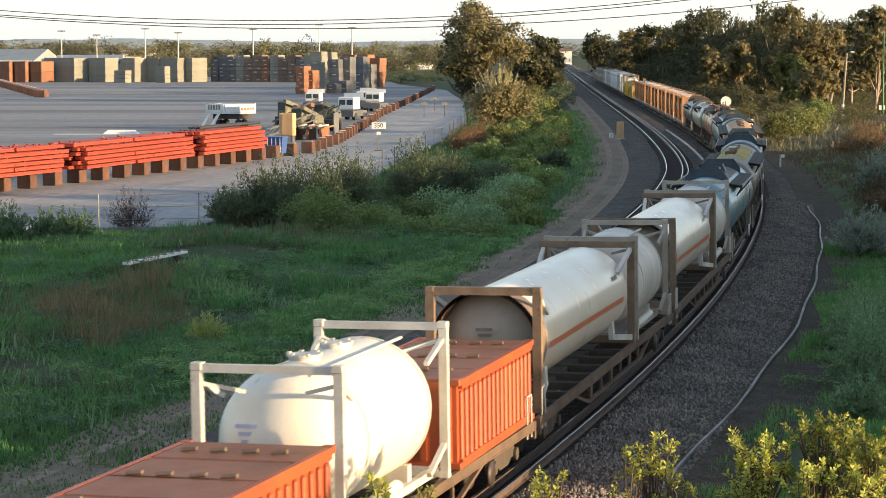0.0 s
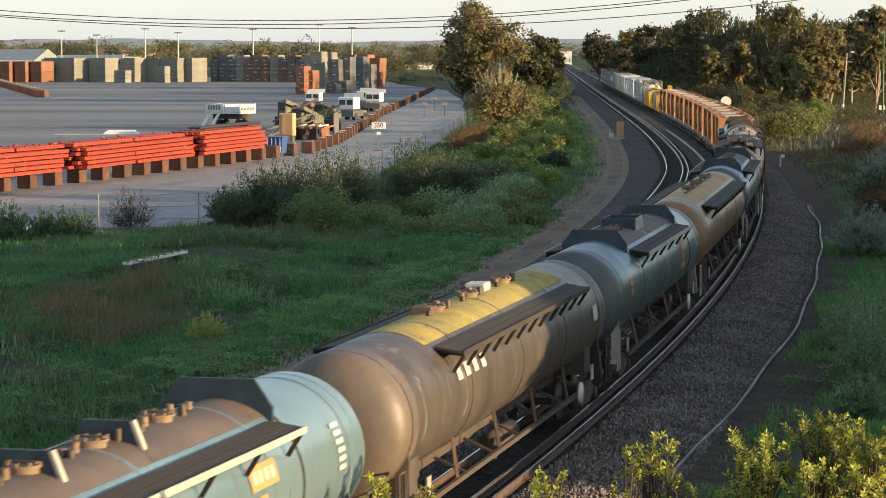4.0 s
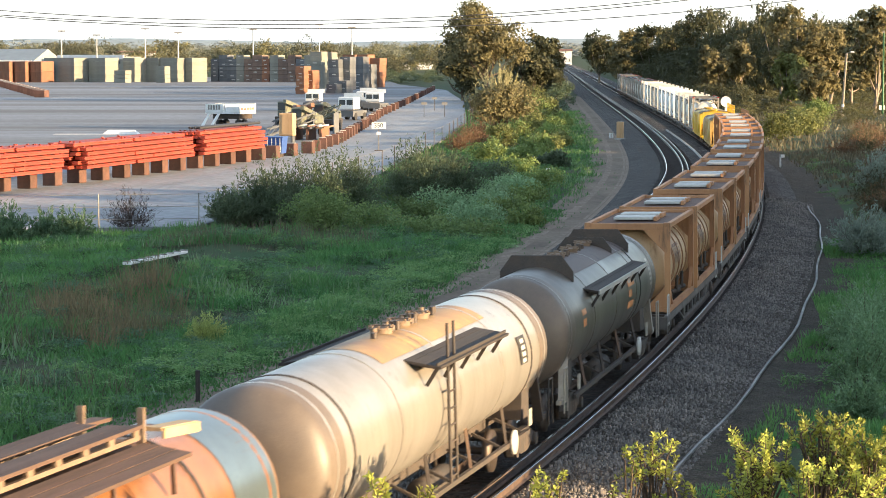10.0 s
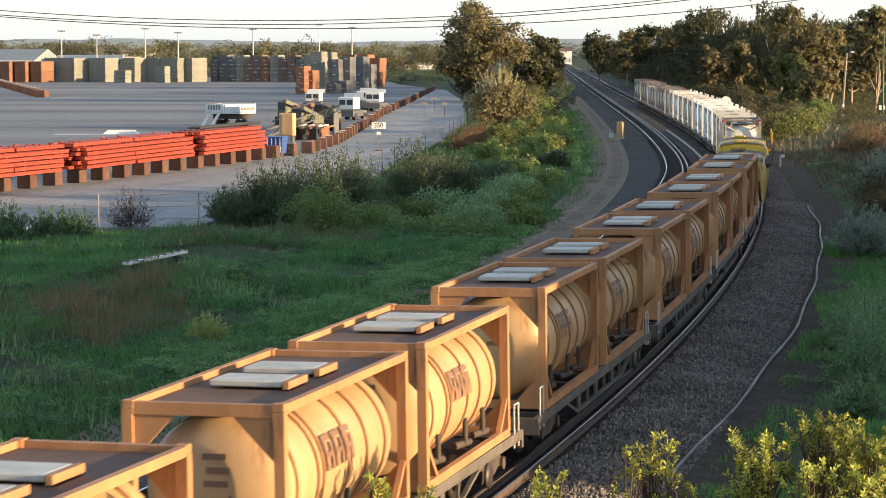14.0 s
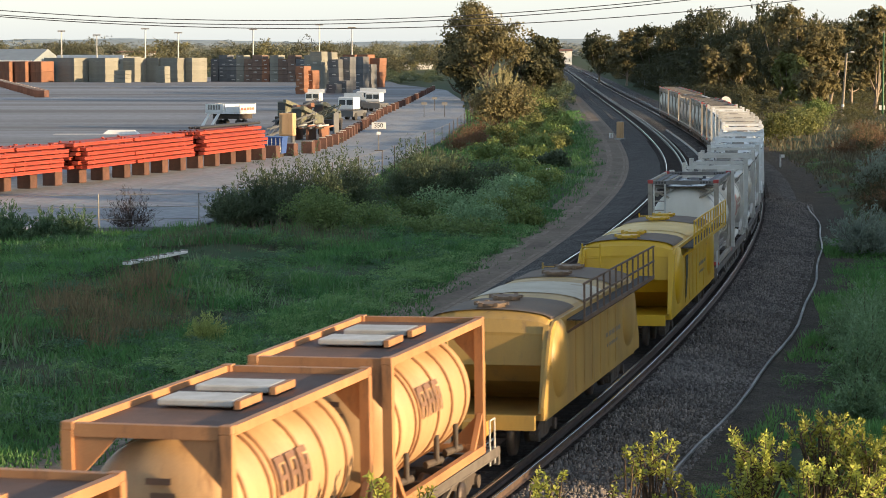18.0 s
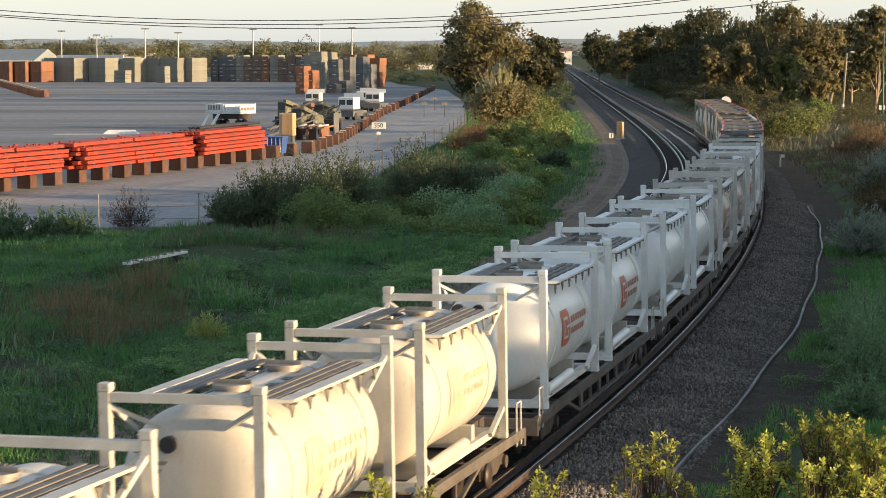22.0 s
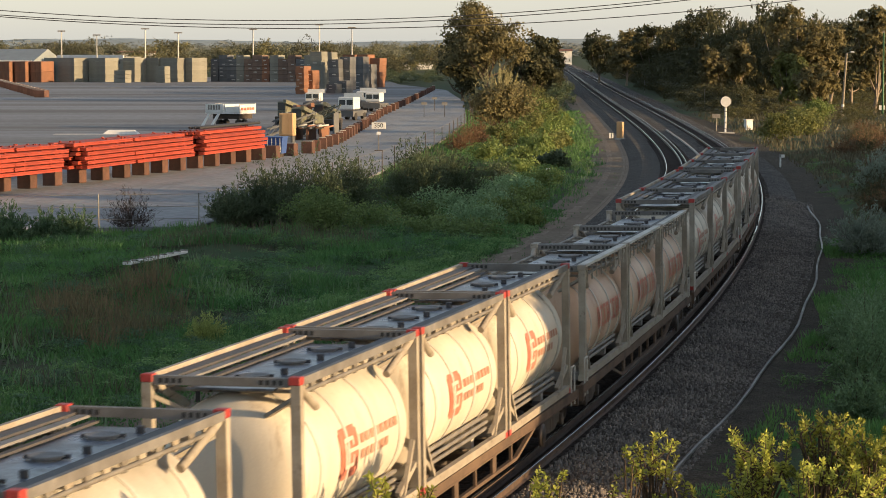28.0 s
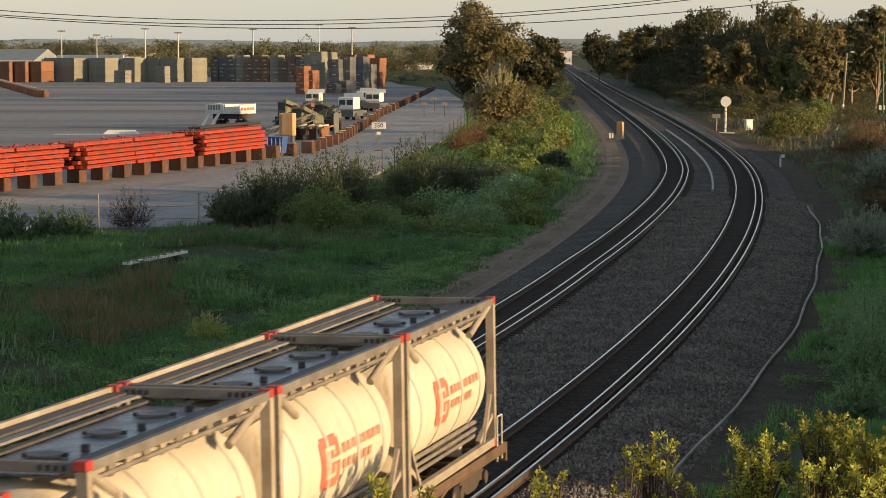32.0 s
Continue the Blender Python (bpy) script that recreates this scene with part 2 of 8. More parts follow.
MOSS = material("yellow_stain", (0.42, 0.33, 0.07), (0.24, 0.2, 0.07), rough=0.85, scale=0.9, dirt=(0.09, 0.08, 0.06), dirt_amount=0.42)
DARK_TIMBER = material("dark_walkway_boards", (0.05, 0.038, 0.03), (0.03, 0.025, 0.021), rough=0.85, scale=2.0, stretch=(6.0, 0.3, 1.0))
BLUE_DARK = material("dark_blue_hood", (0.035, 0.055, 0.075), (0.02, 0.03, 0.042), rough=0.5, scale=2.0)
HOPPER_YELLOW = material("bright_yellow_paint", (0.60, 0.37, 0.008), (0.5, 0.3, 0.012), rough=0.42, scale=0.9, streak=True, dirt=(0.28, 0.2, 0.06), dirt_amount=0.15, bump=0.04)
HOPPER_DULL = material("dusty_yellow_paint", (0.45, 0.285, 0.06), (0.31, 0.2, 0.06), rough=0.5, scale=0.8, streak=True, dirt=(0.17, 0.11, 0.06), dirt_amount=0.32, bump=0.04)
HOPPER_TOP = material("stained_roof", (0.10, 0.068, 0.042), (0.16, 0.11, 0.065), rough=0.7, scale=1.0)
WHITE_CREAM = material("cream_tank_paint", (0.68, 0.62, 0.52), (0.54, 0.48, 0.39), rough=0.45, scale=0.8, streak=True, random_shift=0.1,
                       dirt=(0.36, 0.29, 0.21), dirt_amount=0.2, bump=0.04)
RED_BEAM = material("red_oxide_beam", (0.36, 0.05, 0.02), (0.25, 0.032, 0.015), rough=0.6, scale=0.6, random_shift=0.35)
PIER = material("rusty_brown_block", (0.125, 0.058, 0.04), (0.07, 0.038, 0.028), rough=0.85, scale=1.0, random_shift=0.35)
CONCRETE = material("pale_concrete", (0.48, 0.46, 0.42), (0.36, 0.34, 0.31), rough=0.85, scale=1.0)
STACK_GREY = material("grey_container_paint", (0.30, 0.31, 0.29), (0.24, 0.25, 0.235), rough=0.7, scale=0.3, random_shift=0.15)
STACK_CREAM = material("cream_container_paint", (0.62, 0.57, 0.42), (0.54, 0.5, 0.38), rough=0.7, scale=0.3, random_shift=0.1)
STACK_DARK = material("dark_frame_paint", (0.085, 0.09, 0.098), (0.13, 0.13, 0.13), rough=0.75, scale=0.4, random_shift=0.35)
STACK_RACK = material("dull_brown_racks", (0.175, 0.115, 0.085), (0.12, 0.085, 0.065), rough=0.75, scale=0.4, random_shift=0.3)
STACK_BROWN = material("brown_frame_paint", (0.24, 0.11, 0.055), (0.18, 0.085, 0.05), rough=0.75, scale=0.4, random_shift=0.35)
WHITE_PLAIN = material("white_machine_paint", (0.74, 0.73, 0.70), (0.6, 0.59, 0.56), rough=0.5, scale=1.0)
BLUE_BIN = material("blue_plastic", (0.05, 0.10, 0.30), (0.04, 0.08, 0.24), rough=0.45, scale=2.0)
GLASS = material("dark_window_glass", (0.05, 0.06, 0.065), (0.04, 0.05, 0.055), rough=0.1, scale=2.0, bump=0.0)
OLIVE = material("olive_machine_paint", (0.16, 0.16, 0.10), (0.09, 0.09, 0.07), rough=0.6, scale=1.5, dirt=(0.3, 0.27, 0.2), dirt_amount=0.3)
POLE = material("weathered_pole", (0.30, 0.25, 0.19), (0.2, 0.17, 0.13), rough=0.85, scale=2.0)
WIRE = material("cable", (0.05, 0.05, 0.05), (0.06, 0.06, 0.06), rough=0.6, scale=2.0, bump=0.0)
PIPE = material("grey_conduit", (0.19, 0.175, 0.16), (0.085, 0.072, 0.062), rough=0.45, scale=0.6, mix=0.7)
BARK = material("bark", (0.13, 0.095, 0.07), (0.075, 0.055, 0.042), rough=0.9, scale=3.0)
BARK_PALE = material("pale_gum_bark", (0.30, 0.24, 0.18), (0.18, 0.14, 0.1), rough=0.85, scale=2.0)
LEAF_DARK = leaf_material("dark_gum_leaves", (0.07, 0.073, 0.036), (0.1, 0.096, 0.046), var=0.25)
LEAF_OLIVE = leaf_material("olive_gum_leaves", (0.205, 0.175, 0.08), (0.13, 0.115, 0.052), var=0.3)
LEAF_YELLOW = leaf_material("yellow_green_leaves", (0.20, 0.205, 0.065), (0.125, 0.14, 0.045))
LEAF_WATTLE = leaf_material("tea_tree_leaves", (0.088, 0.118, 0.062), (0.135, 0.16, 0.092))
LEAF_SHRUB = leaf_material("bright_shrub_leaves", (0.235, 0.29, 0.085), (0.14, 0.19, 0.056))
LEAF_SILVER = leaf_material("grey_green_leaves", (0.22, 0.26, 0.19), (0.30, 0.34, 0.27))
LEAF_BROWN = leaf_material("dry_brown_stalks", (0.20, 0.115, 0.06), (0.14, 0.095, 0.055))
BLADE = leaf_material("grass_blades", (0.082, 0.19, 0.058), (0.16, 0.275, 0.085), var=0.45)
BLADE_DRY = leaf_material("dry_reeds", (0.20, 0.16, 0.105), (0.15, 0.155, 0.09), var=0.5)
REED_BROWN = leaf_material("rust_brown_reeds", (0.20, 0.14, 0.08), (0.12, 0.125, 0.06), var=0.6)
BLADE_PALE = leaf_material("pale_green_weeds", (0.17, 0.26, 0.13), (0.23, 0.30, 0.16), var=0.5)
stony(DARK_BED, 14.0, 0.4, 1.7)
ORANGE_H = 2.55
STACK_PALE = material("pale_grey_modules", (0.235, 0.23, 0.19), (0.185, 0.18, 0.15), rough=0.75, scale=0.3, random_shift=0.12)
SHED_ROOF = material("grey_shed_roof", (0.24, 0.27, 0.28), (0.2, 0.22, 0.23), rough=0.6, scale=0.3)
LEAFY_GREEN = material("dark_green_paint", (0.03, 0.12, 0.035), (0.025, 0.09, 0.03), rough=0.5, scale=2.0)
LEAF_GOLD = leaf_material("straw_plumes", (0.46, 0.41, 0.22), (0.34, 0.31, 0.14))
LEAF_ROUND = leaf_material("olive_bush_leaves", (0.195, 0.255, 0.085), (0.13, 0.185, 0.062))
LEAF_PALE = leaf_material("white_tipped_leaves", (0.27, 0.38, 0.2), (0.17, 0.27, 0.11))
LEAF_FRONT = leaf_material("glossy_yellow_green_leaves", (0.42, 0.42, 0.075), (0.24, 0.29, 0.06), through=0.35, var=0.5)
# pale far tones: distance haze is put into these three colours
LEAF_FAR = leaf_material("haze_greyed_leaves", (0.22, 0.22, 0.15), (0.18, 0.185, 0.13))
LEAF_HAZE = leaf_material("haze_toned_leaves", (0.30, 0.32, 0.30), (0.26, 0.28, 0.26))
RIDGE = material("haze_toned_ridge", (0.33, 0.37, 0.37), (0.29, 0.33, 0.33), rough=1.0, scale=0.004, fine=0.05, bump=0.0)
LEAF_UNDER = leaf_material("undergrowth_leaves", (0.14, 0.13, 0.05), (0.09, 0.085, 0.04))
END_BROWN = material("brown_tank_end", (0.31, 0.165, 0.07), (0.2, 0.11, 0.055), rough=0.5, scale=0.8, dirt=(0.1, 0.06, 0.04), dirt_amount=0.3)
# grubby plate with the shade under the hood put into its colour
SHADED_END = material("grubby_shaded_end_plate", (0.46, 0.40, 0.33), (0.36, 0.30, 0.24), rough=0.6, scale=1.0)
EDGE_PALE = material("pale_edge_strip", (0.46, 0.44, 0.38), (0.34, 0.32, 0.28), rough=0.6, scale=3.0)
PANEL_ORANGE = material("orange_panel", (0.62, 0.27, 0.10), (0.55, 0.25, 0.1), rough=0.5, scale=3.0)
TUFT_A = leaf_material("bluish_green_weeds", (0.10, 0.185, 0.10), (0.15, 0.23, 0.12), var=0.5)
TUFT_B = leaf_material("bright_green_weeds", (0.18, 0.30, 0.10), (0.23, 0.35, 0.12), var=0.45)
BLADE_VERGE = leaf_material("bright_verge_blades", (0.105, 0.23, 0.065), (0.18, 0.30, 0.095), var=0.5)
TUFT_C = leaf_material("dark_green_weeds", (0.045, 0.085, 0.035), (0.075, 0.12, 0.045), var=0.4)
LEAF_COVER = leaf_material("grey_green_groundcover", (0.21, 0.32, 0.155), (0.30, 0.40, 0.205), var=0.35)
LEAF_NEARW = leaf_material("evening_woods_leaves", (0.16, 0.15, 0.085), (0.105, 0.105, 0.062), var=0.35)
# sunlit tone for part of the tree belt, put into the leaf colour
LEAF_BELT_SUN = leaf_material("sun_toned_leaves", (0.22, 0.20, 0.09), (0.15, 0.14, 0.065), var=0.35)
LEAF_TWIG = leaf_material("bare_twigs", (0.075, 0.058, 0.05), (0.05, 0.04, 0.035), through=0.05)
FRAME_DIRTY = material("grimy_frame_paint", (0.38, 0.34, 0.28), (0.26, 0.22, 0.17), rough=0.6, scale=1.6, random_shift=0.15, dirt=(0.12, 0.085, 0.06), dirt_amount=0.3)
RED_TEXT = material("brown_red_lettering", (0.40, 0.19, 0.12), (0.48, 0.28, 0.2), rough=0.5, scale=3.0)
TAN_TANK = material("brown_streaked_barrel", (0.36, 0.235, 0.14), (0.20, 0.13, 0.085), rough=0.34, metal=0.4, scale=0.8, mix=0.6, streak=True, dirt=(0.08, 0.065, 0.055), dirt_amount=0.4)
ROOF_PALE = material("pale_worn_roof", (0.52, 0.46, 0.34), (0.4, 0.34, 0.24), rough=0.6, scale=0.8, dirt=(0.25, 0.17, 0.09), dirt_amount=0.25)
WALK_GREY = material("grimy_grating", (0.20, 0.185, 0.165), (0.12, 0.108, 0.095), rough=0.7, scale=2.0, dirt=(0.38, 0.35, 0.3), dirt_amount=0.2)
# shade on the container frame tops, put into a dark grey
BEAM_SHADE = material("shade_grey_beam", (0.20, 0.19, 0.18), (0.12, 0.11, 0.10), rough=0.6, scale=1.6, dirt=(0.36, 0.32, 0.27), dirt_amount=0.25)
RUST_BOARD = material("rusty_brown_board", (0.11, 0.062, 0.04), (0.07, 0.042, 0.03), rough=0.8, scale=1.2, stretch=(5.0, 0.4, 1.0), dirt=(0.24, 0.13, 0.06), dirt_amount=0.25)
TIMBER_PALE = material("pale_timber_board", (0.52, 0.36, 0.18), (0.40, 0.26, 0.12), rough=0.7, scale=2.0, stretch=(4.0, 0.5, 1.0))
TANK_BLUE_END = material("dark_blue_end", (0.085, 0.10, 0.11), (0.06, 0.07, 0.078), rough=0.45, scale=0.9, dirt=(0.16, 0.15, 0.13), dirt_amount=0.2)
BROWN_GREY_END = material("brown_grey_end", (0.16, 0.125, 0.095), (0.10, 0.08, 0.065), rough=0.5, scale=0.9, dirt=(0.22, 0.17, 0.12), dirt_amount=0.2)
LEAF_FENCE = leaf_material("feathery_green_leaves", (0.10, 0.165, 0.08), (0.15, 0.21, 0.11), var=0.35)
RUT = material("pale_wheel_rut", (0.27, 0.215, 0.16), (0.18, 0.14, 0.104), rough=0.95, scale=0.9, fine=8.0, bump=0.6, dirt=(0.13, 0.10, 0.075), dirt_amount=0.55)

LEAF_FLOWER = leaf_material("flowering_weed_leaves", (0.48, 0.5, 0.16), (0.2, 0.28, 0.08), var=0.5)
PALE_YARD = material("pale_pavement", (0.30, 0.30, 0.30), (0.225, 0.22, 0.215), rough=0.85, scale=0.12, fine=2.0, bump=0.1, stretch=(1.2, 0.35, 1.0), dirt=(0.15, 0.14, 0.135), dirt_amount=0.32)
WET_TRAY = material("wet_grey_tray", (0.30, 0.33, 0.40), (0.10, 0.105, 0.125), rough=0.3, scale=1.6, mix=0.7, dirt=(0.05, 0.048, 0.05), dirt_amount=0.45)
DARK_RAIL = material("dark_walkway_rail", (0.055, 0.055, 0.062), (0.09, 0.08, 0.075), rough=0.6, scale=2.0, dirt=(0.2, 0.18, 0.15), dirt_amount=0.2)
PINK_CROWN = material("tan_red_worn_crown", (0.38, 0.24, 0.085), (0.25, 0.145, 0.085), rough=0.55, scale=0.6, dirt=(0.46, 0.32, 0.10), dirt_amount=0.4)
# shaded tone for part of the tree belt, put into the leaf colour
LEAF_BELT_SHADE = leaf_material("shade_toned_leaves", (0.10, 0.10, 0.062), (0.075, 0.078, 0.05), var=0.3)
CESS = material("brown_cess_dirt", (0.095, 0.08, 0.062), (0.06, 0.052, 0.042), rough=0.95, scale=1.3, fine=14.0, bump=0.8, dirt=(0.055, 0.075, 0.033), dirt_amount=0.35)
stony(CESS, 18.0, 0.7, 1.4)
STEEL_TANK = material("silver_grey_barrel", (0.28, 0.335, 0.35), (0.185, 0.225, 0.235), rough=0.32, metal=0.75, scale=0.5, streak=True, dirt=(0.14, 0.13, 0.115), dirt_amount=0.28, bump=0.03)


# ---- small mesh builder ----
class Shape:
    """Collects vertices and faces of one mesh."""

    def __init__(self):
        self.v, self.f, self.smooth, self.starts = [], [], [], []

    def begin(self):
        self.starts.append((len(self.v), len(self.f)))

    def add(self, verts, faces, smooth=False):
        k = len(self.v)
        self.v.extend(tuple(p) for p in verts)
        self.f.extend(tuple(i + k for i in f) for f in faces)
        self.smooth.extend([smooth] * len(faces))
        return self

    def box(self, c, s, m=None, bevel=0.0):
        """A box round c of size s; bevel chamfers its upright and long edges."""
        self.begin()
        x, y, z = (q / 2 for q in s)
        b = min(bevel, x * 0.9, y * 0.9, z * 0.9)
        if b > 0:
            ring = [(-x, -y + b), (-x + b, -y), (x - b, -y), (x, -y + b), (x, y - b), (x - b, y), (-x + b, y), (-x, y - b)]
            cap = [(px * (x - b) / x, py * (y - b) / y) for px, py in ring]
            rows = [(cap, -z), (ring, -z + b), (ring, z - b), (cap, z)]
            vs = [(p[0], p[1], h) for r, h in rows for p in r]
            fs = [(r * 8 + i, r * 8 + (i + 1) % 8, r * 8 + 8 + (i + 1) % 8, r * 8 + 8 + i) for r in range(3) for i in range(8)]
            fs += [tuple(range(7, -1, -1)), tuple(range(24, 32))]
        else:
            vs = [(i, j, k) for k in (-z, z) for i, j in ((-x, -y), (x, -y), (x, y), (-x, y))]
            fs = [(3, 2, 1, 0), (4, 5, 6, 7), (0, 1, 5, 4), (1, 2, 6, 5), (2, 3, 7, 6), (3, 0, 4, 7)]
        c = Vector(c)
        vs = [(m @ Vector(p) if m else Vector(p)) + c for p in vs]
        return self.add(vs, fs)

    def beam(self, p, q, w, h, up=(0, 0, 1)):
        """A straight bar from p to q, w wide and h high."""
        self.begin()
        p, q = Vector(p), Vector(q)
        d = (q - p).normalized()
        u = Vector(up)
        if abs(d.dot(u)) > 0.98:
            u = Vector((0, 1, 0))
        sx = d.cross(u).normalized() * (w / 2)
        sz = sx.cross(d).normalized() * (h / 2)
        vs = [e + a * sx + b * sz for e in (p, q) for a, b in ((-1, -1), (1, -1), (1, 1), (-1, 1))]
        return self.add(vs, [(0, 1, 2, 3), (7, 6, 5, 4), (0, 4, 5, 1), (1, 5, 6, 2), (2, 6, 7, 3), (3, 7, 4, 0)])

    def tube(self, p, q, r, n=8, r2=None, caps=True):
        self.begin()
        p, q = Vector(p), Vector(q)
        r2 = r if r2 is None else r2
        d = (q - p).normalized()
        u = Vector((0, 0, 1)) if abs(d.z) < 0.9 else Vector((1, 0, 0))
        a = d.cross(u).normalized()
        b = a.cross(d)
        vs = [e + (a * math.cos(t) + b * math.sin(t)) * rr for e, rr in ((p, r), (q, r2))
              for t in (2 * math.pi * i / n for i in range(n))]
        self.add(vs, [((i + 1) % n, i, n + i, n + (i + 1) % n) for i in range(n)], True)
        if caps:
            self.add(vs, [tuple(range(n)), tuple(range(2 * n - 1, n - 1, -1))])
        return self

    def lathe(self, rows, n=32, c=(0, 0, 0), squash=1.0, arc=(0.0, 360.0), smooth=True):
        """Turned round the y axis through c: rows of (y, radius)."""
        self.begin()
        full = abs(arc[1] - arc[0]) >= 359.9
        m = n if full else n + 1
        angs = [radians(arc[0] + (arc[1] - arc[0]) * i / n) for i in range(m)]
        vs = [(c[0] + r * math.sin(t), c[1] + y, c[2] + r * math.cos(t) * squash) for y, r in rows for t in angs]
        fs = []
        for k in range(len(rows) - 1):
            for i in range(n):
                j = (i + 1) % m
                fs.append((k * m + i, k * m + j, (k + 1) * m + j, (k + 1) * m + i))
        return self.add(vs, fs, smooth)

    def prism(self, outline, x0, x1):
        """A plate whose outline of (y, z) runs from x0 to x1."""
        self.begin()
        n = len(outline)
        vs = [(x, y, z) for x in (x0, x1) for y, z in outline]
        fs = [tuple(range(n)), tuple(range(2 * n - 1, n - 1, -1))]
        fs += [((i + 1) % n, i, n + i, n + (i + 1) % n) for i in range(n)]
        return self.add(vs, fs)

    def loft(self, sections, closed=True, caps=True):
        """Skin over sections, each a list of points of one length."""
        self.begin()
        n = len(sections[0])
        vs = [p for s in sections for p in s]
        fs = []
        for k in range(len(sections) - 1):
            for i in range(n if closed else n - 1):
                j = (i + 1) % n
                fs.append((k * n + i, k * n + j, (k + 1) * n + j, (k + 1) * n + i))
        if caps and closed:
            fs += [tuple(range(n - 1, -1, -1)), tuple(range((len(sections) - 1) * n, len(sections) * n))]
        return self.add(vs, fs)

    def data(self, name, mats):
        me = bpy.data.meshes.new(name)
        me.from_pydata([tuple(p) for p in self.v], [], self.f)
        me.polygons.foreach_set("use_smooth", self.smooth)
        for m in mats if isinstance(mats, (list, tuple)) else (mats,):
            me.materials.append(m)
        me.update()
        return me


def thing(name, label, category, group="", kind="", m=None):
    ob = new(name)
    ob.empty_display_size = 0.2
    if m is not None:
        ob.matrix_basis = m
    return tagged(ob, label, category, group, kind)


def part(name, shape, mat, parent, label="", m=None):
    ob = new(name, shape.data(name, mat))
    ob.parent = parent
    if m is not None:
        ob.matrix_basis = m
    if label:
        ob["label"] = label
    return ob


def pieces(name, shape, mat, parent, label=""):
    """Each bar or plate of the shape as a part of its own."""
    ends = shape.starts[1:] + [(len(shape.v), len(shape.f))]
    for (v0, f0), (v1, f1) in zip(shape.starts, ends):
        s = Shape()
        s.v = shape.v[v0:v1]
        s.f = [tuple(i - v0 for i in f) for f in shape.f[f0:f1]]
        s.smooth = shape.smooth[f0:f1]
        part(name, s, mat, parent, label)


def solid(name, shape, mat, label, category, group="", kind="", m=None):
    ob = new(name, shape.data(name, mat))
    if m is not None:
        ob.matrix_basis = m
    return tagged(ob, label, category, group, kind)


# ---- the line of the railway: a left-hand bend that runs out straight ----
BEND_AT = (0, 40, 80, 120, 160, 200, 250, 320, 450, 700, 1200)
BEND = (-0.001790, -0.001793, -0.001310, -0.001098, -0.001354, -0.000429, -0.000126, -0.000017, 0.000031, -0.000025, 0.000031)
STEP = 2.0
line_s = np.arange(0.0, 1201.0, STEP)
line_k = np.interp(line_s, BEND_AT, BEND)
line_a = 0.32218 + np.concatenate([[0.0], np.cumsum((line_k[1:] + line_k[:-1]) / 2 * STEP)])
line_m = (line_a[1:] + line_a[:-1]) / 2
line_x = -10.048 + np.concatenate([[0.0], np.cumsum(np.sin(line_m) * STEP)])
line_y = 10.0 + np.concatenate([[0.0], np.cumsum(np.cos(line_m) * STEP)])


def track(s, side=0.0):
    """Place and heading (radians, clockwise from +y) at s metres along the line, side metres to its right."""
    a = float(np.interp(s, line_s, line_a))
    x, y = float(np.interp(s, line_s, line_x)), float(np.interp(s, line_s, line_y))
    if s < 0:
        x, y = x + s * math.sin(a), y + s * math.cos(a)
    if s > 1200:
        x, y = x + (s - 1200) * math.sin(a), y + (s - 1200) * math.cos(a)
    return x + side * math.cos(a), y - side * math.sin(a), a


def second_line(s):
    """How far the second track lies to the side; the two draw together where the bend runs out."""
    return float(np.interp(s, [30, 60, 85, 103, 130, 158, 210], [-5.2, -5.3, -5.35, -5.15, -4.8, -4.5, -4.5]))


def ribbon(shape, s0, s1, step, profile, smooth=False, drift=None):
    """A strip along the line; profile is a list of (side, z) from left to right."""
    n = max(2, int((s1 - s0) / step) + 1)
    vs = []
    for i in range(n):
        s = s0 + (s1 - s0) * i / (n - 1)
        for side, z in profile:
            x, y, a = track(s, side + (drift(s) if drift else 0.0))
            vs.append((x, y, z))
    k = len(profile)
    fs = [(i * k + j, i * k + j + 1, (i + 1) * k + j + 1, (i + 1) * k + j) for i in range(n - 1) for j in range(k - 1)]
    return shape.add(vs, fs, smooth)


# ---- train: running gear ----
def bogie(parent, y, gauge=1.0):
    """Three-piece bogie: side frames, bolster, springs, two wheelsets."""
    b = Shape()
    b.box((0, y, 0.62), (1.9, 0.35, 0.22), bevel=0.03)
    bo = part("bogie", b, GRIME, parent)
    for sx in (-1, 1):
        f = Shape()
        x = sx * 0.98
        out = [(y - 1.05, 0.5), (y - 0.75, 0.62), (y - 0.35, 0.78), (y + 0.35, 0.78), (y + 0.75, 0.62), (y + 1.05, 0.5),
               (y + 1.0, 0.36), (y + 0.6, 0.42), (y + 0.3, 0.3), (y - 0.3, 0.3), (y - 0.6, 0.42), (y - 1.0, 0.36)]
        f.prism(out, x - 0.06, x + 0.06)
        for dy in (-0.85, 0.85):
            f.tube((x - sx * 0.05, y + dy, 0.44), (x + sx * 0.12, y + dy, 0.44), 0.13, 10)
        for dy in (-0.12, 0.12):
            f.tube((x, y + dy, 0.34), (x, y + dy, 0.6), 0.08, 8)
        part("side_frame", f, GRIME, bo)
    for dy in (-0.85, 0.85):
        w = Shape()
        for sx in (-1, 1):
            xc = sx * gauge / 2 * 1.07
            w.lathe([(-0.06, 0.0), (-0.06, 0.42), (0.06, 0.44), (0.06, 0.0)], 20)
            k = len(w.v) - 80
            for i in range(k, len(w.v)):
                px, py, pz = w.v[i]
                w.v[i] = (xc + py * (-sx), y + dy + px, 0.44 + pz)
        w.tube((-0.6, y + dy, 0.44), (0.6, y + dy, 0.44), 0.08, 8)
        part("wheelset", w, WHEEL, bo)
    return bo


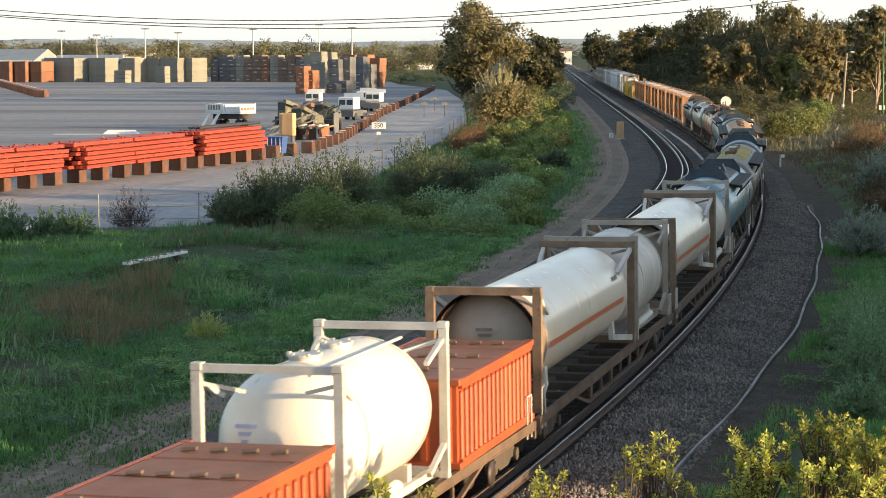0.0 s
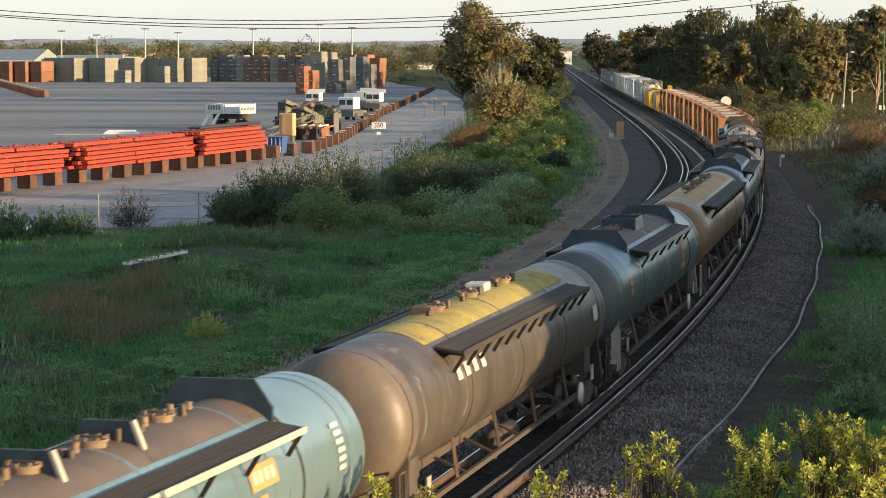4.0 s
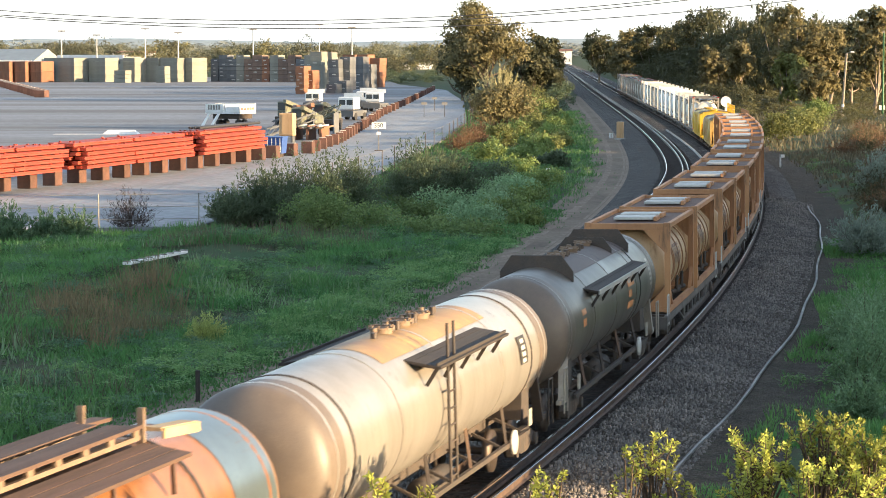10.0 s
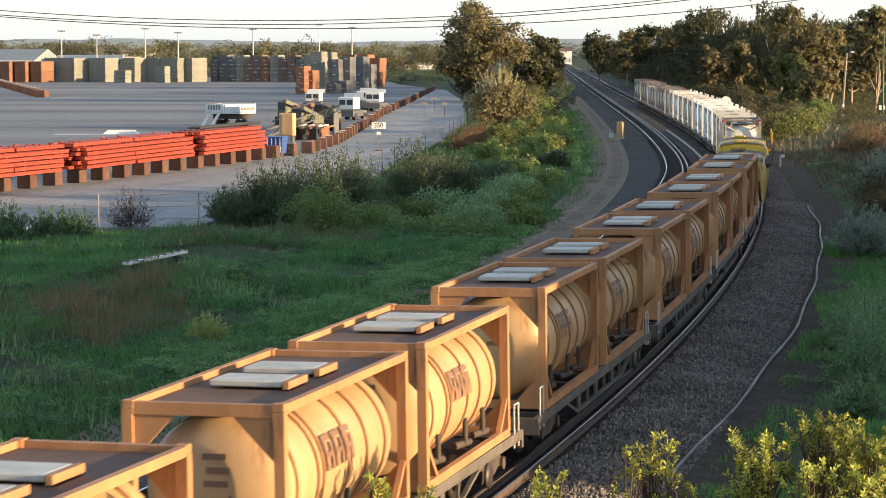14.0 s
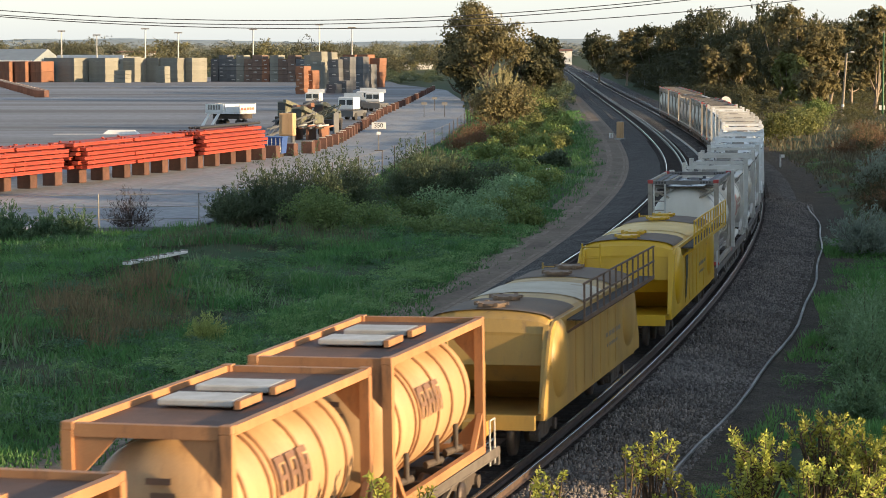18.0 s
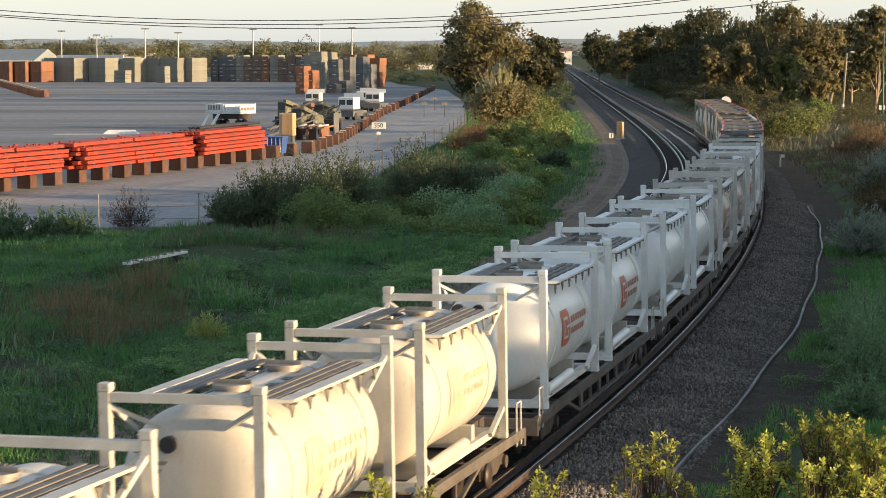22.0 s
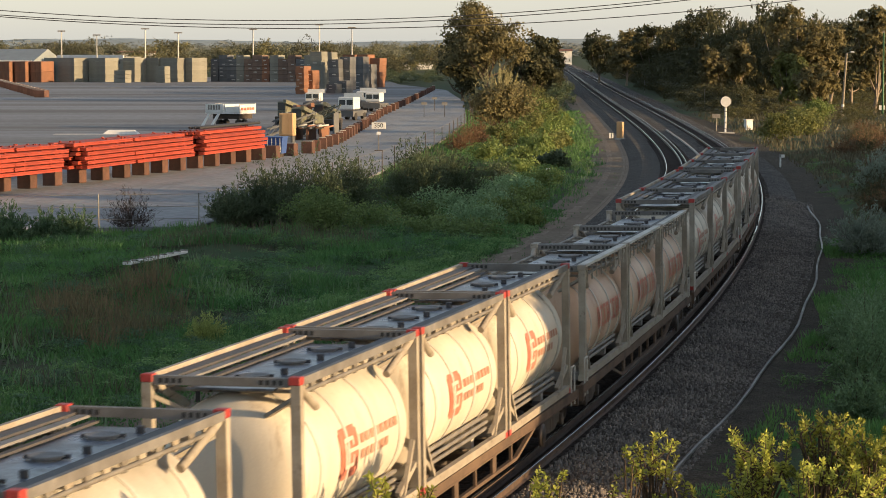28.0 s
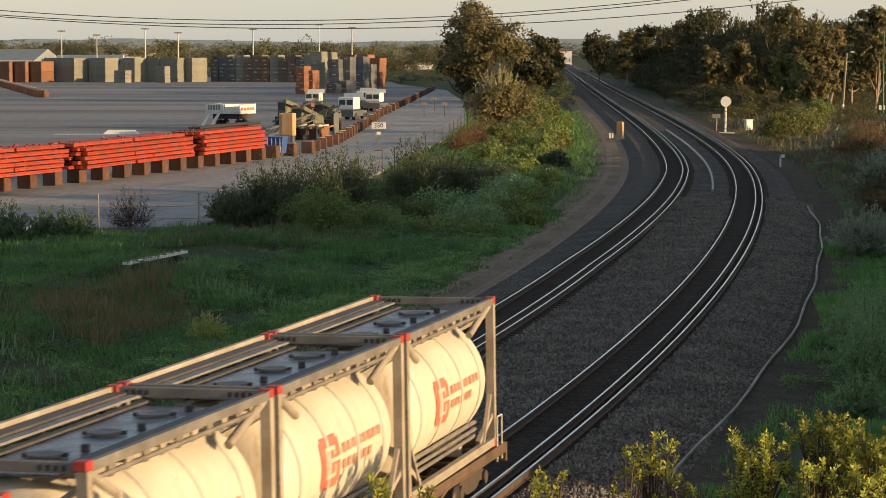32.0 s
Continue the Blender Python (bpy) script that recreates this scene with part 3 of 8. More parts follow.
def buffers(shape, length):
    for e in (-1, 1):
        shape.beam((0, e * length / 2, 0.85), (0, e * (length / 2 + 0.45), 0.85), 0.25, 0.25)


def flat_wagon(length, deck, mat, skeletal=False):
    t = thing("flat_wagon", "weathered grey container flat wagon on two bogies", "freight wagon", "flat wagons of the train")
    body = Shape()
    body.box((0, 0, deck - 0.28), (0.55, length - 0.3, 0.4))
    for i in range(int(length / 1.5)):
        y = -length / 2 + 0.9 + i * (length - 1.8) / (int(length / 1.5) - 1)
        body.box((0, y, deck - 0.12), (2.3, 0.16, 0.16))
    buffers(body, length)
    part("centre_sill", body, GRIME, t)
    for sx in (-1, 1):
        s = Shape()
        s.box((sx * 1.17, 0, deck - 0.09), (0.1, length - 0.2, 0.16))
        s.box((sx * 1.14, 0, deck - 0.185), (0.18, length - 0.2, 0.03))
        part("side_sill", s, mat, t)
        # open truss below the sill, between the bogies
        q = length * 0.25
        part("truss_chord", Shape().beam((sx * 1.17, -q * 0.8, deck - 0.56), (sx * 1.17, q * 0.8, deck - 0.56), 0.08, 0.07), mat, t)
        for e in (-1, 1):
            part("truss_strut", Shape().beam((sx * 1.17, e * q * 0.8, deck - 0.56), (sx * 1.17, e * q * 1.15, deck - 0.18), 0.08, 0.07), mat, t)
        for i in range(6):
            y = -q * 0.72 + i * q * 1.44 / 5
            part("truss_post", Shape().box((sx * 1.17, y, deck - 0.36), (0.05, 0.09 if i % 2 else 0.28, 0.38)), mat, t)
    for e in (-1, 1):
        bogie(t, e * (length / 2 - 2.0))
        hs = Shape()
        hs.box((0, e * (length / 2 - 0.1), deck - 0.2), (2.45, 0.12, 0.34))
        part("headstock", hs, mat, t)
        for sx in (-1, 1):
            rail = Shape()
            y = e * (length / 2 - 0.35)
            rail.tube((sx * 1.2, y, deck - 0.3), (sx * 1.2, y, deck + 0.55), 0.018, 6)
            rail.tube((sx * 1.2, y, deck + 0.55), (sx * 1.2, y - e * 0.35, deck + 0.55), 0.018, 6)
            rail.tube((sx * 1.2, y - e * 0.35, deck + 0.55), (sx * 1.2, y - e * 0.35, deck - 0.3), 0.018, 6)
            part("handrail", rail, FRAME_WHITE, t)
    tank = Shape()
    tank.lathe([(-0.6, 0.0), (-0.6, 0.2), (0.6, 0.2), (0.6, 0.0)], 14, (-0.75, 0.6, deck - 0.55))
    part("air_reservoir", tank, GRIME, t)
    wheel = Shape()
    wheel.lathe([(-0.03, 0.0), (-0.03, 0.24), (0.03, 0.24), (0.03, 0.0)], 16)
    for i in range(len(wheel.v)):
        px, py, pz = wheel.v[i]
        wheel.v[i] = (1.27 + py, length * 0.3 + px, deck - 0.42 + pz)
    part("handbrake_wheel", wheel, WHEEL, t)
    return t


# ---- train: things carried and tank bodies ----
def dome(r, depth, n=7, knuckle=1.0):
    """Rows (offset, radius) of a dished end from its rim outwards; a knuckle below 1 makes it flatter."""
    return [(depth * math.sin(math.pi / 2 * i / n), r * max(0.0, math.cos(math.pi / 2 * i / n)) ** knuckle) for i in range(n + 1)]


def tank_rows(y0, y1, r, depth, knuckle=1.0):
    d = dome(r, depth, 7, knuckle)
    return [(y0 + depth - a, b) for a, b in reversed(d)] + [(y1 - depth + a, b) for a, b in d]


def band(shape, y, r, w=0.06, h=0.03, zc=0.0, arc=(0.0, 360.0)):
    shape.lathe([(y - w / 2, r - 0.01), (y - w / 2, r + h), (y + w / 2, r + h), (y + w / 2, r - 0.01)], 40, (0, 0, zc), arc=arc, smooth=False)


def bars(parent, name, mat, r, zc, rects, label):
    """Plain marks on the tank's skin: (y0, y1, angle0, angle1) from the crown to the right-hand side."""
    s = Shape()
    for y0, y1, a0, a1 in rects:
        s.lathe([(y0, r), (y1, r)], max(2, int(abs(a1 - a0) / 4)), (0, 0, zc), arc=(a0, a1))
    return part(name, s, mat, parent, label)


def corners(parent, L, W, H, mat, size=0.18):
    for sy in (-1, 1):
        for sx in (-1, 1):
            for z in (0.06, H - 0.06):
                c = Shape()
                c.box((sx * (W / 2 - size / 2), sy * (L / 2 - size / 2), z), (size, size, 0.12), bevel=0.01)
                part("corner_casting", c, mat, parent)


def orange_tank():
    L, W, H = 6.058, 2.438, ORANGE_H
    t = thing("tank_container", "rust-stained orange framed tank container with tan barrel, two pale roof hatches", "tank container", "orange tank containers")
    r, zc = 1.08, 1.22
    tank = Shape().lathe(tank_rows(-2.82, 2.82, r, 0.35), 40, (0, 0, zc))
    barrel = part("barrel", tank, TAN, t, "tan tank barrel with hoops")
    for y in (-2.15, -1.2, -0.95, 0.25, 1.15, 2.1):
        b = Shape()
        band(b, y, r, 0.07, 0.035, zc)
        part("hoop", b, TAN_DARK, barrel)
    for sy in (-1, 1):
        y = sy * (L / 2 - 0.08)
        e = Shape()
        e.box((0, y, H - 0.11), (W - 0.32, 0.13, 0.18))
        e.box((0, y, 0.1), (W - 0.32, 0.13, 0.16))
        for sx in (-1, 1):
            x = sx * (W / 2 - 0.16)
            e.begin()
            e.add([(x, y - 0.03, H - 0.2), (x - sx * 0.62, y - 0.03, H - 0.2), (x, y - 0.03, H - 0.85),
                   (x, y + 0.03, H - 0.2), (x - sx * 0.62, y + 0.03, H - 0.2), (x, y + 0.03, H - 0.85)],
                  [(0, 1, 2), (5, 4, 3), (0, 3, 4, 1), (1, 4, 5, 2), (2, 5, 3, 0)])
            e.begin()
            e.add([(x, y - 0.03, 0.18), (x - sx * 0.5, y - 0.03, 0.18), (x, y - 0.03, 0.7),
                   (x, y + 0.03, 0.18), (x - sx * 0.5, y + 0.03, 0.18), (x, y + 0.03, 0.7)],
                  [(2, 1, 0), (3, 4, 5), (1, 4, 3, 0), (2, 5, 4, 1), (0, 3, 5, 2)])
        pieces("end_frame", e, ORANGE, t)
        for sx in (-1, 1):
            p = Shape().box((sx * (W / 2 - 0.08), y, H / 2), (0.16, 0.16, H - 0.24))
            part("corner_post", p, ORANGE, t)
    for sx in (-1, 1):
        s = Shape().box((sx * (W / 2 - 0.06), 0, H - 0.08), (0.12, L - 0.36, 0.13))
        part("top_rail", s, ORANGE, t)
        s = Shape().box((sx * (W / 2 - 0.06), 0, 0.09), (0.12, L - 0.36, 0.16))
        part("bottom_rail", s, ORANGE, t)
        for sy in (-1, 1):
            s = Shape().beam((sx * (W / 2 - 0.06), sy * (L / 2 - 0.16), 0.75), (sx * (W / 2 - 0.06), sy * (L / 2 - 0.75), 0.14), 0.09, 0.09)
            pieces("brace", s, ORANGE, t)
    roof = Shape().box((0, 0, H - 0.13), (W - 0.26, L - 0.34, 0.04))
    part("roof_sheet", roof, ORANGE_TOP, t, "dark rusty roof sheet")
    for y in (-0.62, 0.82):
        h = Shape().box((-0.1, y, H - 0.02), (1.15, 0.78, 0.1), bevel=0.02)
        part("roof_hatch", h, HATCH, t, "pale grey hatch cover")
        h2 = Shape().box((0.55, y, H - 0.03), (0.09, 0.86, 0.12))
        part("hatch_hinge", h2, ORANGE, t)
    pipes = Shape()
    for y in (-1.5, 0.4, 1.7):
        pipes.tube((1.0, y, 0.25), (1.0, y, 0.75), 0.05, 6)
        pipes.tube((0.85, y - 0.2, 0.25), (1.05, y + 0.15, 0.3), 0.07, 6)
    part("pipework", pipes, GRIME, t)
    marks = []
    for i in range(3):
        y0 = -0.85 + i * 0.46
        marks += [(y0, y0 + 0.38, 62, 67), (y0, y0 + 0.11, 67, 90), (y0 + 0.27, y0 + 0.38, 69, 90), (y0, y0 + 0.38, 76, 80)]
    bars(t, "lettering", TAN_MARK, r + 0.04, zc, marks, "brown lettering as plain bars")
    ends = Shape()
    for i in range(4):
        ends.box((0.1 + 0.05 * (i % 2), -2.86 + 0.02 * i, 1.75 - i * 0.2), (0.36, 0.01, 0.09))
    part("end_marking", ends, TAN_MARK, t)
    corners(t, L, W, H, ORANGE)
    return t


def placards(parent, y, x, z, mat):
    s = Shape()
    for i in range(3):
        s.box((x + 0.02 * i, y, z - i * 0.12), (0.35 - 0.05 * i, 0.012, 0.06))
    return part("marking", s, mat, parent)


def top_walk(parent, L, W, z, mat, rail_mat):
    """Open grating walkways along the crown, with edge angles and a manhole between."""
    for sx in (-1, 1):
        s = Shape()
        x = sx * 0.62
        for k in range(5):
            s.box((x + (k - 2) * 0.09, 0, z), (0.03, L - 0.9, 0.03))
        for k in range(9):
            s.box((x, -L / 2 + 0.55 + k * (L - 1.1) / 8, z - 0.02), (0.5, 0.04, 0.03))
        part("walkway", s, mat, parent, "dusty steel grating")
        e = Shape().box((sx * 0.9, 0, z + 0.03), (0.04, L - 0.8, 0.1))
        part("walkway_edge", e, rail_mat, parent)
    for y in (-1.4, 0.2, 1.6):
        m = Shape()
        m.tube((0, y, z - 0.22), (0, y, z - 0.02), 0.24, 14)
        m.tube((0, y, z - 0.02), (0, y, z + 0.02), 0.28, 14)
        for k in range(4):
            a = k * math.pi / 2 + 0.4
            m.box((0.26 * math.cos(a), y + 0.26 * math.sin(a), z), (0.07, 0.07, 0.08))
        part("manhole", m, GREY_STEEL, parent)


def white_tank(kind="post", paint=None, mark=None, H=2.9, r=1.16):
    """White 20 ft tank container. post: end frames whose posts stand proud; frame: full box frame with red corners."""
    L, W = 6.058, 2.438
    paint = paint or WHITE
    words = {"post": "white tank container with tall end posts and roof walkway",
             "frame": "cream tank container in a full frame with red corners",
             "stripe": "red-dusted cream tank container with slotted end beam",
             "plain": "plain white tank container between pale end frames"}
    t = thing("tank_container", words[kind], "tank container", "white tank containers")
    zc = H - (0.34 if kind != "plain" else 0.16) - r
    y1 = 2.78 if kind != "post" else 2.72
    tank = Shape().lathe(tank_rows(-y1, y1, r, 1.0) if kind == "plain" else tank_rows(-y1, y1, r, 0.4, 0.62), 44, (0, 0, zc))
    barrel = part("barrel", tank, paint, t)
    for y in ((-1.7, 1.75) if kind in ("post", "plain") else (-2.0, -0.7, 0.7, 2.0)):
        b = Shape()
        band(b, y, r, 0.09, 0.02, zc)
        part("hoop", b, FRAME_CLEAN if paint == WHITE_CLEAN else FRAME_WHITE, barrel)
    saddle = Shape()
    for y in (-1.7, 1.7):
        saddle.box((0, y, 0.22), (1.7, 0.22, 0.42))
    pieces("saddle", saddle, FRAME_WHITE, t)
    fm = FRAME_DIRTY if kind in ("frame", "stripe") else FRAME_DIRTY if kind == "plain" and paint == WHITE_DIRTY else FRAME_CLEAN if paint == WHITE_CLEAN else FRAME_WHITE
    post_h = H
    for sy in (-1, 1):
        y = sy * (L / 2 - 0.09)
        e = Shape()
        zb = H - 0.2 if kind == "post" else H - 0.09
        e.box((0, y, zb), (W - 0.34, 0.12, 0.13))
        e.box((0, y, 0.1), (W - 0.34, 0.14, 0.16))
        # framed kinds: end beams carry their shade as dark paint
        pieces("end_beam", e, BEAM_SHADE if kind in ("frame", "stripe") else fm, t)
        if kind in ("frame", "stripe"):
            for k in range(8 if kind == "stripe" else 4):
                for sx in (-1, 1):
                    x = sx * (W / 2 - 0.3 - k * 0.1)
                    part("beam_slot", Shape().box((x, y, zb), (0.055, 0.128, 0.07)), BLACK, t, "dark slot in the end beam")
        for sx in (-1, 1):
            p = Shape().box((sx * (W / 2 - 0.08), y, post_h / 2), (0.15, 0.15, post_h - 0.24))
            part("corner_post", p, fm, t)
            br = Shape().beam((sx * (W / 2 - 0.12), y, H - 0.32), (sx * 0.5, y - sy * 0.38, zc + r * 0.72), 0.09, 0.06)
            if kind in ("post", "plain"):
                br.beam((sx * (W / 2 - 0.1), y, H - 0.3), (sx * (W / 2 - 0.16), y - sy * 0.85, zc + 0.72), 0.08, 0.08)
            br.beam((sx * (W / 2 - 0.08), y, 0.62), (sx * (W / 2 - 0.12), y - sy * 0.9, 0.2), 0.09, 0.09)
            pieces("brace", br, fm, t)
    for sx in (-1, 1):
        if kind in ("frame", "stripe"):
            s = Shape().box((sx * (W / 2 - 0.05), 0, H - 0.08), (0.08, L - 0.36, 0.12))
            if kind == "frame":
                # right rail dark, left rail pale: shade and sun put into colour
                part("top_rail", s, BEAM_SHADE if sx > 0 else fm, t)
            elif sx > 0:
                part("handrail", Shape().box((W / 2 - 0.1, 0, H - 0.03), (0.17, L - 0.36, 0.06)), FRAME_WHITE, t, "pale rail along the walkway")
                for k in range(9):
                    part("rail_post", Shape().box((W / 2 - 0.04, -2.5 + k * 0.625, H - 0.24), (0.03, 0.05, 0.36)), fm, t)
            for k in range(11 if kind == "frame" else 0):
                yb = -2.55 + k * 0.51
                br = Shape().prism([(yb - 0.13, H - 0.14), (yb + 0.13, H - 0.14), (yb + 0.05, H - 0.34), (yb - 0.05, H - 0.34)], sx * (W / 2 - 0.16) - 0.02, sx * (W / 2 - 0.16) + 0.02)
                part("rail_bracket", br, GREY_STEEL if k % 2 else FRAME_DIRTY, t)
            part("rail_pipe", Shape().tube((sx * (W / 2 - 0.14), -2.75, H - 0.28), (sx * (W / 2 - 0.14), 2.75, H - 0.28), 0.035, 6), GREY_STEEL, t)
            s = Shape().box((sx * (W / 2 - 0.06), 0, 0.1), (0.11, L - 0.36, 0.15))
            part("bottom_rail", s, fm, t)
            for sy in (-1, 1):
                s = Shape().tube((sx * (W / 2 - 0.1), sy * (L / 2 - 0.2), H - 0.16), (sx * (W / 2 - 0.2), sy * (L / 2 - 1.25), H - 0.6), 0.065, 10)
                s.beam((sx * (W / 2 - 0.07), sy * (L / 2 - 0.25), 1.0), (sx * (W / 2 - 0.07), sy * (L / 2 - 0.85), 0.15), 0.07, 0.07)
                pieces("diagonal_strut", s, fm, t)
            s = Shape()
            for z in (0.3, 0.42, 0.55):
                s.tube((sx * (W / 2 - 0.25), -2.4, z), (sx * (W / 2 - 0.25), 2.3, z), 0.04, 6)
            pieces("discharge_pipe", s, GREY_STEEL, t)
        else:
            s = Shape().box((sx * (W / 2 - 0.35), 0, 0.08), (0.14, L - 0.4, 0.14))
            part("bottom_rail", s, fm, t)
            s = Shape().tube((sx * (W / 2 - 0.15), -2.5, 0.3), (sx * (W / 2 - 0.15), 0.2, 0.34), 0.11, 10)
            part("hose_tube", s, paint, t)
    if kind in ("frame", "stripe"):
        part("spill_tray", Shape().box((0.0, 0, H - 0.25), (1.35, L - 0.8, 0.03)), WET_TRAY, t, "wet grey tray on the crown")
        for x, w, z, m in ((-0.98, 0.2, H - 0.10, DARK_RAIL), (-0.76, 0.16, H - 0.13, DECK_GREY), (-0.6, 0.1, H - 0.2, DARK_RAIL), (0.84, 0.2, H - 0.12, DARK_RAIL), (1.0, 0.12, H - 0.11, DECK_GREY)):
            if kind == "stripe" and x < 0:
                continue
            part("walk_plank", Shape().box((x, 0.1 * (1 if x < 0 else -1), z), (w, L - 0.7, 0.035)), m, t)
        for k in range(5):
            part("walk_bearer", Shape().box((0, -2.3 + k * 1.15, H - 0.31), (2.1, 0.06, 0.05)), GREY_STEEL, t)
        for y in (-1.6, 0.1, 1.7):
            m = Shape().tube((0.0, y, H - 0.3), (0.0, y, H - 0.2), 0.2, 14)
            m.tube((0.0, y, H - 0.2), (0.0, y, H - 0.175), 0.23, 14)
            part("manhole", m, DECK_GREY, t)
            part("valve", Shape().tube((0.3, y + 0.5, H - 0.3), (0.3, y + 0.5, H - 0.14), 0.06, 8), DARK_RAIL, t)
            part("clamp_bar", Shape().beam((-0.28, y - 0.05, H - 0.2), (0.28, y + 0.08, H - 0.2), 0.05, 0.05), DARK_RAIL, t)
        part("air_pipe", Shape().tube((-0.42, -2.5, H - 0.3), (-0.42, 2.4, H - 0.3), 0.045, 8), GREY_STEEL, t)
    elif kind == "post":
        for sx in (-1, 1):
            s = Shape()
            for k in range(3):
                s.box((sx * (0.58 + k * 0.15), 0.25, H - 0.33 - 0.012 * k), (0.1, L - 2.0, 0.03))
            for k in range(6):
                yb = -1.7 + k * 0.78
                s.beam((sx * 0.4, yb, H - 0.37), (sx * 1.24, yb, H - 0.41), 0.06, 0.04)
                s.prism([(yb, H - 0.42), (yb + 0.24, H - 0.42), (yb + 0.12, H - 0.64)], sx * 1.12 - 0.012, sx * 1.12 + 0.012)
            part("walkway", s, WALK_GREY, t, "grimy grey grating walkway")
            part("walkway_edge", Shape().box((sx * 1.13, 0.25, H - 0.36), (0.22, L - 1.9, 0.045)), fm, t, "pale outer plank")
            part("walkway_end", Shape().beam((sx * 0.45, -L / 2 + 1.02, H - 0.34), (sx * 1.2, -L / 2 + 1.22, H - 0.37), 0.09, 0.05), fm, t)
        for y in (-0.2, 0.5):
            part("crown_plate", Shape().box((0.0, y, H - 0.38), (0.75, 0.28, 0.025)), WALK_GREY, t)
        for y in (-1.0, 1.2):
            m = Shape()
            m.tube((0, y, H - 0.55), (0, y, H - 0.3), 0.25, 16)
            m.tube((0, y, H - 0.3), (0, y, H - 0.25), 0.3, 16)
            m.beam((-0.3, y, H - 0.22), (0.3, y, H - 0.22), 0.05, 0.05)
            part("manhole", m, GREY_STEEL, t)
        pipe = Shape()
        pipe.tube((-0.35, -2.2, H - 0.4), (-0.35, 2.3, H - 0.4), 0.04, 6)
        pipe.tube((-0.35, 0.1, H - 0.4), (0.1, 0.1, H - 0.42), 0.05, 6)
        part("vent_pipe", pipe, GREY_STEEL, t)
    else:
        for y in (-1.2, 0.4) if paint != WHITE_DIRTY else ():
            m = Shape()
            m.tube((0, y, zc + r - 0.05), (0, y, zc + r + 0.06), 0.25, 16)
            m.tube((0, y, zc + r + 0.06), (0, y, zc + r + 0.09), 0.28, 16)
            for k in range(6):
                a = k * math.pi / 3
                m.box((0.26 * math.cos(a), y + 0.26 * math.sin(a), zc + r + 0.09), (0.06, 0.06, 0.06))
            part("manhole", m, FRAME_WHITE, t)
        s = Shape().tube((0.55, -2.6, zc + r - 0.06), (0.55, 2.3, zc + r - 0.06), 0.03, 6)
        part("crown_rail", s, FRAME_WHITE, t)
    if kind == "frame" and mark is None:
        for x in (-1.0, -0.62):
            part("ladder_rail", Shape().box((x, -L / 2 + 0.02, H * 0.5), (0.05, 0.06, H - 0.3)), FRAME_WHITE, t)
        for k in range(8):
            part("ladder_rung", Shape().box((-0.81, -L / 2 + 0.02, 0.3 + k * 0.32), (0.36, 0.04, 0.04)), FRAME_DIRTY, t)
    rr = r + 0.012
    if mark in ("logo", "faded"):
        # this variant has the glare over its red marks put into colour
        worn = mark == "faded"
        y0 = 0.35
        m = Shape()
        # a tall red block with clipped corners, and a pale open ring with a bar on it
        a0, a1 = 69, 108
        for rect in ((-1.42, -1.34, a0 + 3, a1 - 3), (-1.34, -0.64, a0, a1), (-0.64, -0.56, a0 + 3, a1 - 3)):
            m.lathe([(rect[0] + y0, rr), (rect[1] + y0, rr)], 8, (0, 0, zc), arc=(rect[2], rect[3]))
        part("logo_mark", m, GLARE_MARK if worn else RED_MARK, t, "block emblem paled by painted sun glare, as a plain shape" if worn else "red block emblem as a plain shape")
        m = Shape()
        for rect in ((-1.22, -1.15, a0 + 8, a1 - 8), (-1.22, -0.78, a0 + 8, a0 + 11), (-1.22, -0.78, a1 - 11, a1 - 8), (-0.85, -0.78, a0 + 8, a0 + 15), (-0.85, -0.78, a1 - 17, a1 - 8), (-1.0, -0.56, a0 + 17, a0 + 20)):
            m.lathe([(rect[0] + y0, rr + 0.008), (rect[1] + y0, rr + 0.008)], 6, (0, 0, zc), arc=(rect[2], rect[3]))
        part("logo_ring", m, paint, t, "pale ring on the emblem")
        words_ = [(-0.08 + k * 0.25, 0.1 + k * 0.25, 79, 86) for k in range(8)] + [(-0.08 + k * 0.25, 0.1 + k * 0.25, 91, 98) for k in range(6)]
        bars(t, "lettering", GLARE_MARK if worn else RED_TEXT, rr, zc, words_, "lettering paled by painted sun glare, as plain bars" if worn else "pale red lettering as plain bars")
    elif mark == "big":
        words_ = []
        for k in range(8):
            y = -1.05 + k * 0.42
            words_ += [(y, y + 0.1, 74, 98), (y + 0.1, y + 0.3, 74, 78)]
            words_ += [(y + 0.1, y + 0.3, 94, 98)] if k % 3 else [(y + 0.21, y + 0.3, 78, 98), (y + 0.1, y + 0.21, 85, 88)]
        bars(t, "lettering", RED_MARK, rr, zc, words_, "large red lettering as plain bars")
    placards(t, -L / 2 + 0.33, -0.45, zc + 0.35, BLUE_MARK if kind == "plain" else DARK_MARK)
    if kind == "post":
        v = Shape()
        for x in (-0.75, -0.3):
            v.tube((x, -L / 2 + 0.42, zc + 0.62), (x, -L / 2 + 0.22, zc + 0.62), 0.12, 10)
        pieces("end_valve", v, BLACK, t)
    corners(t, L, W, H, RED_CORNER if kind == "frame" else fm)
    return t


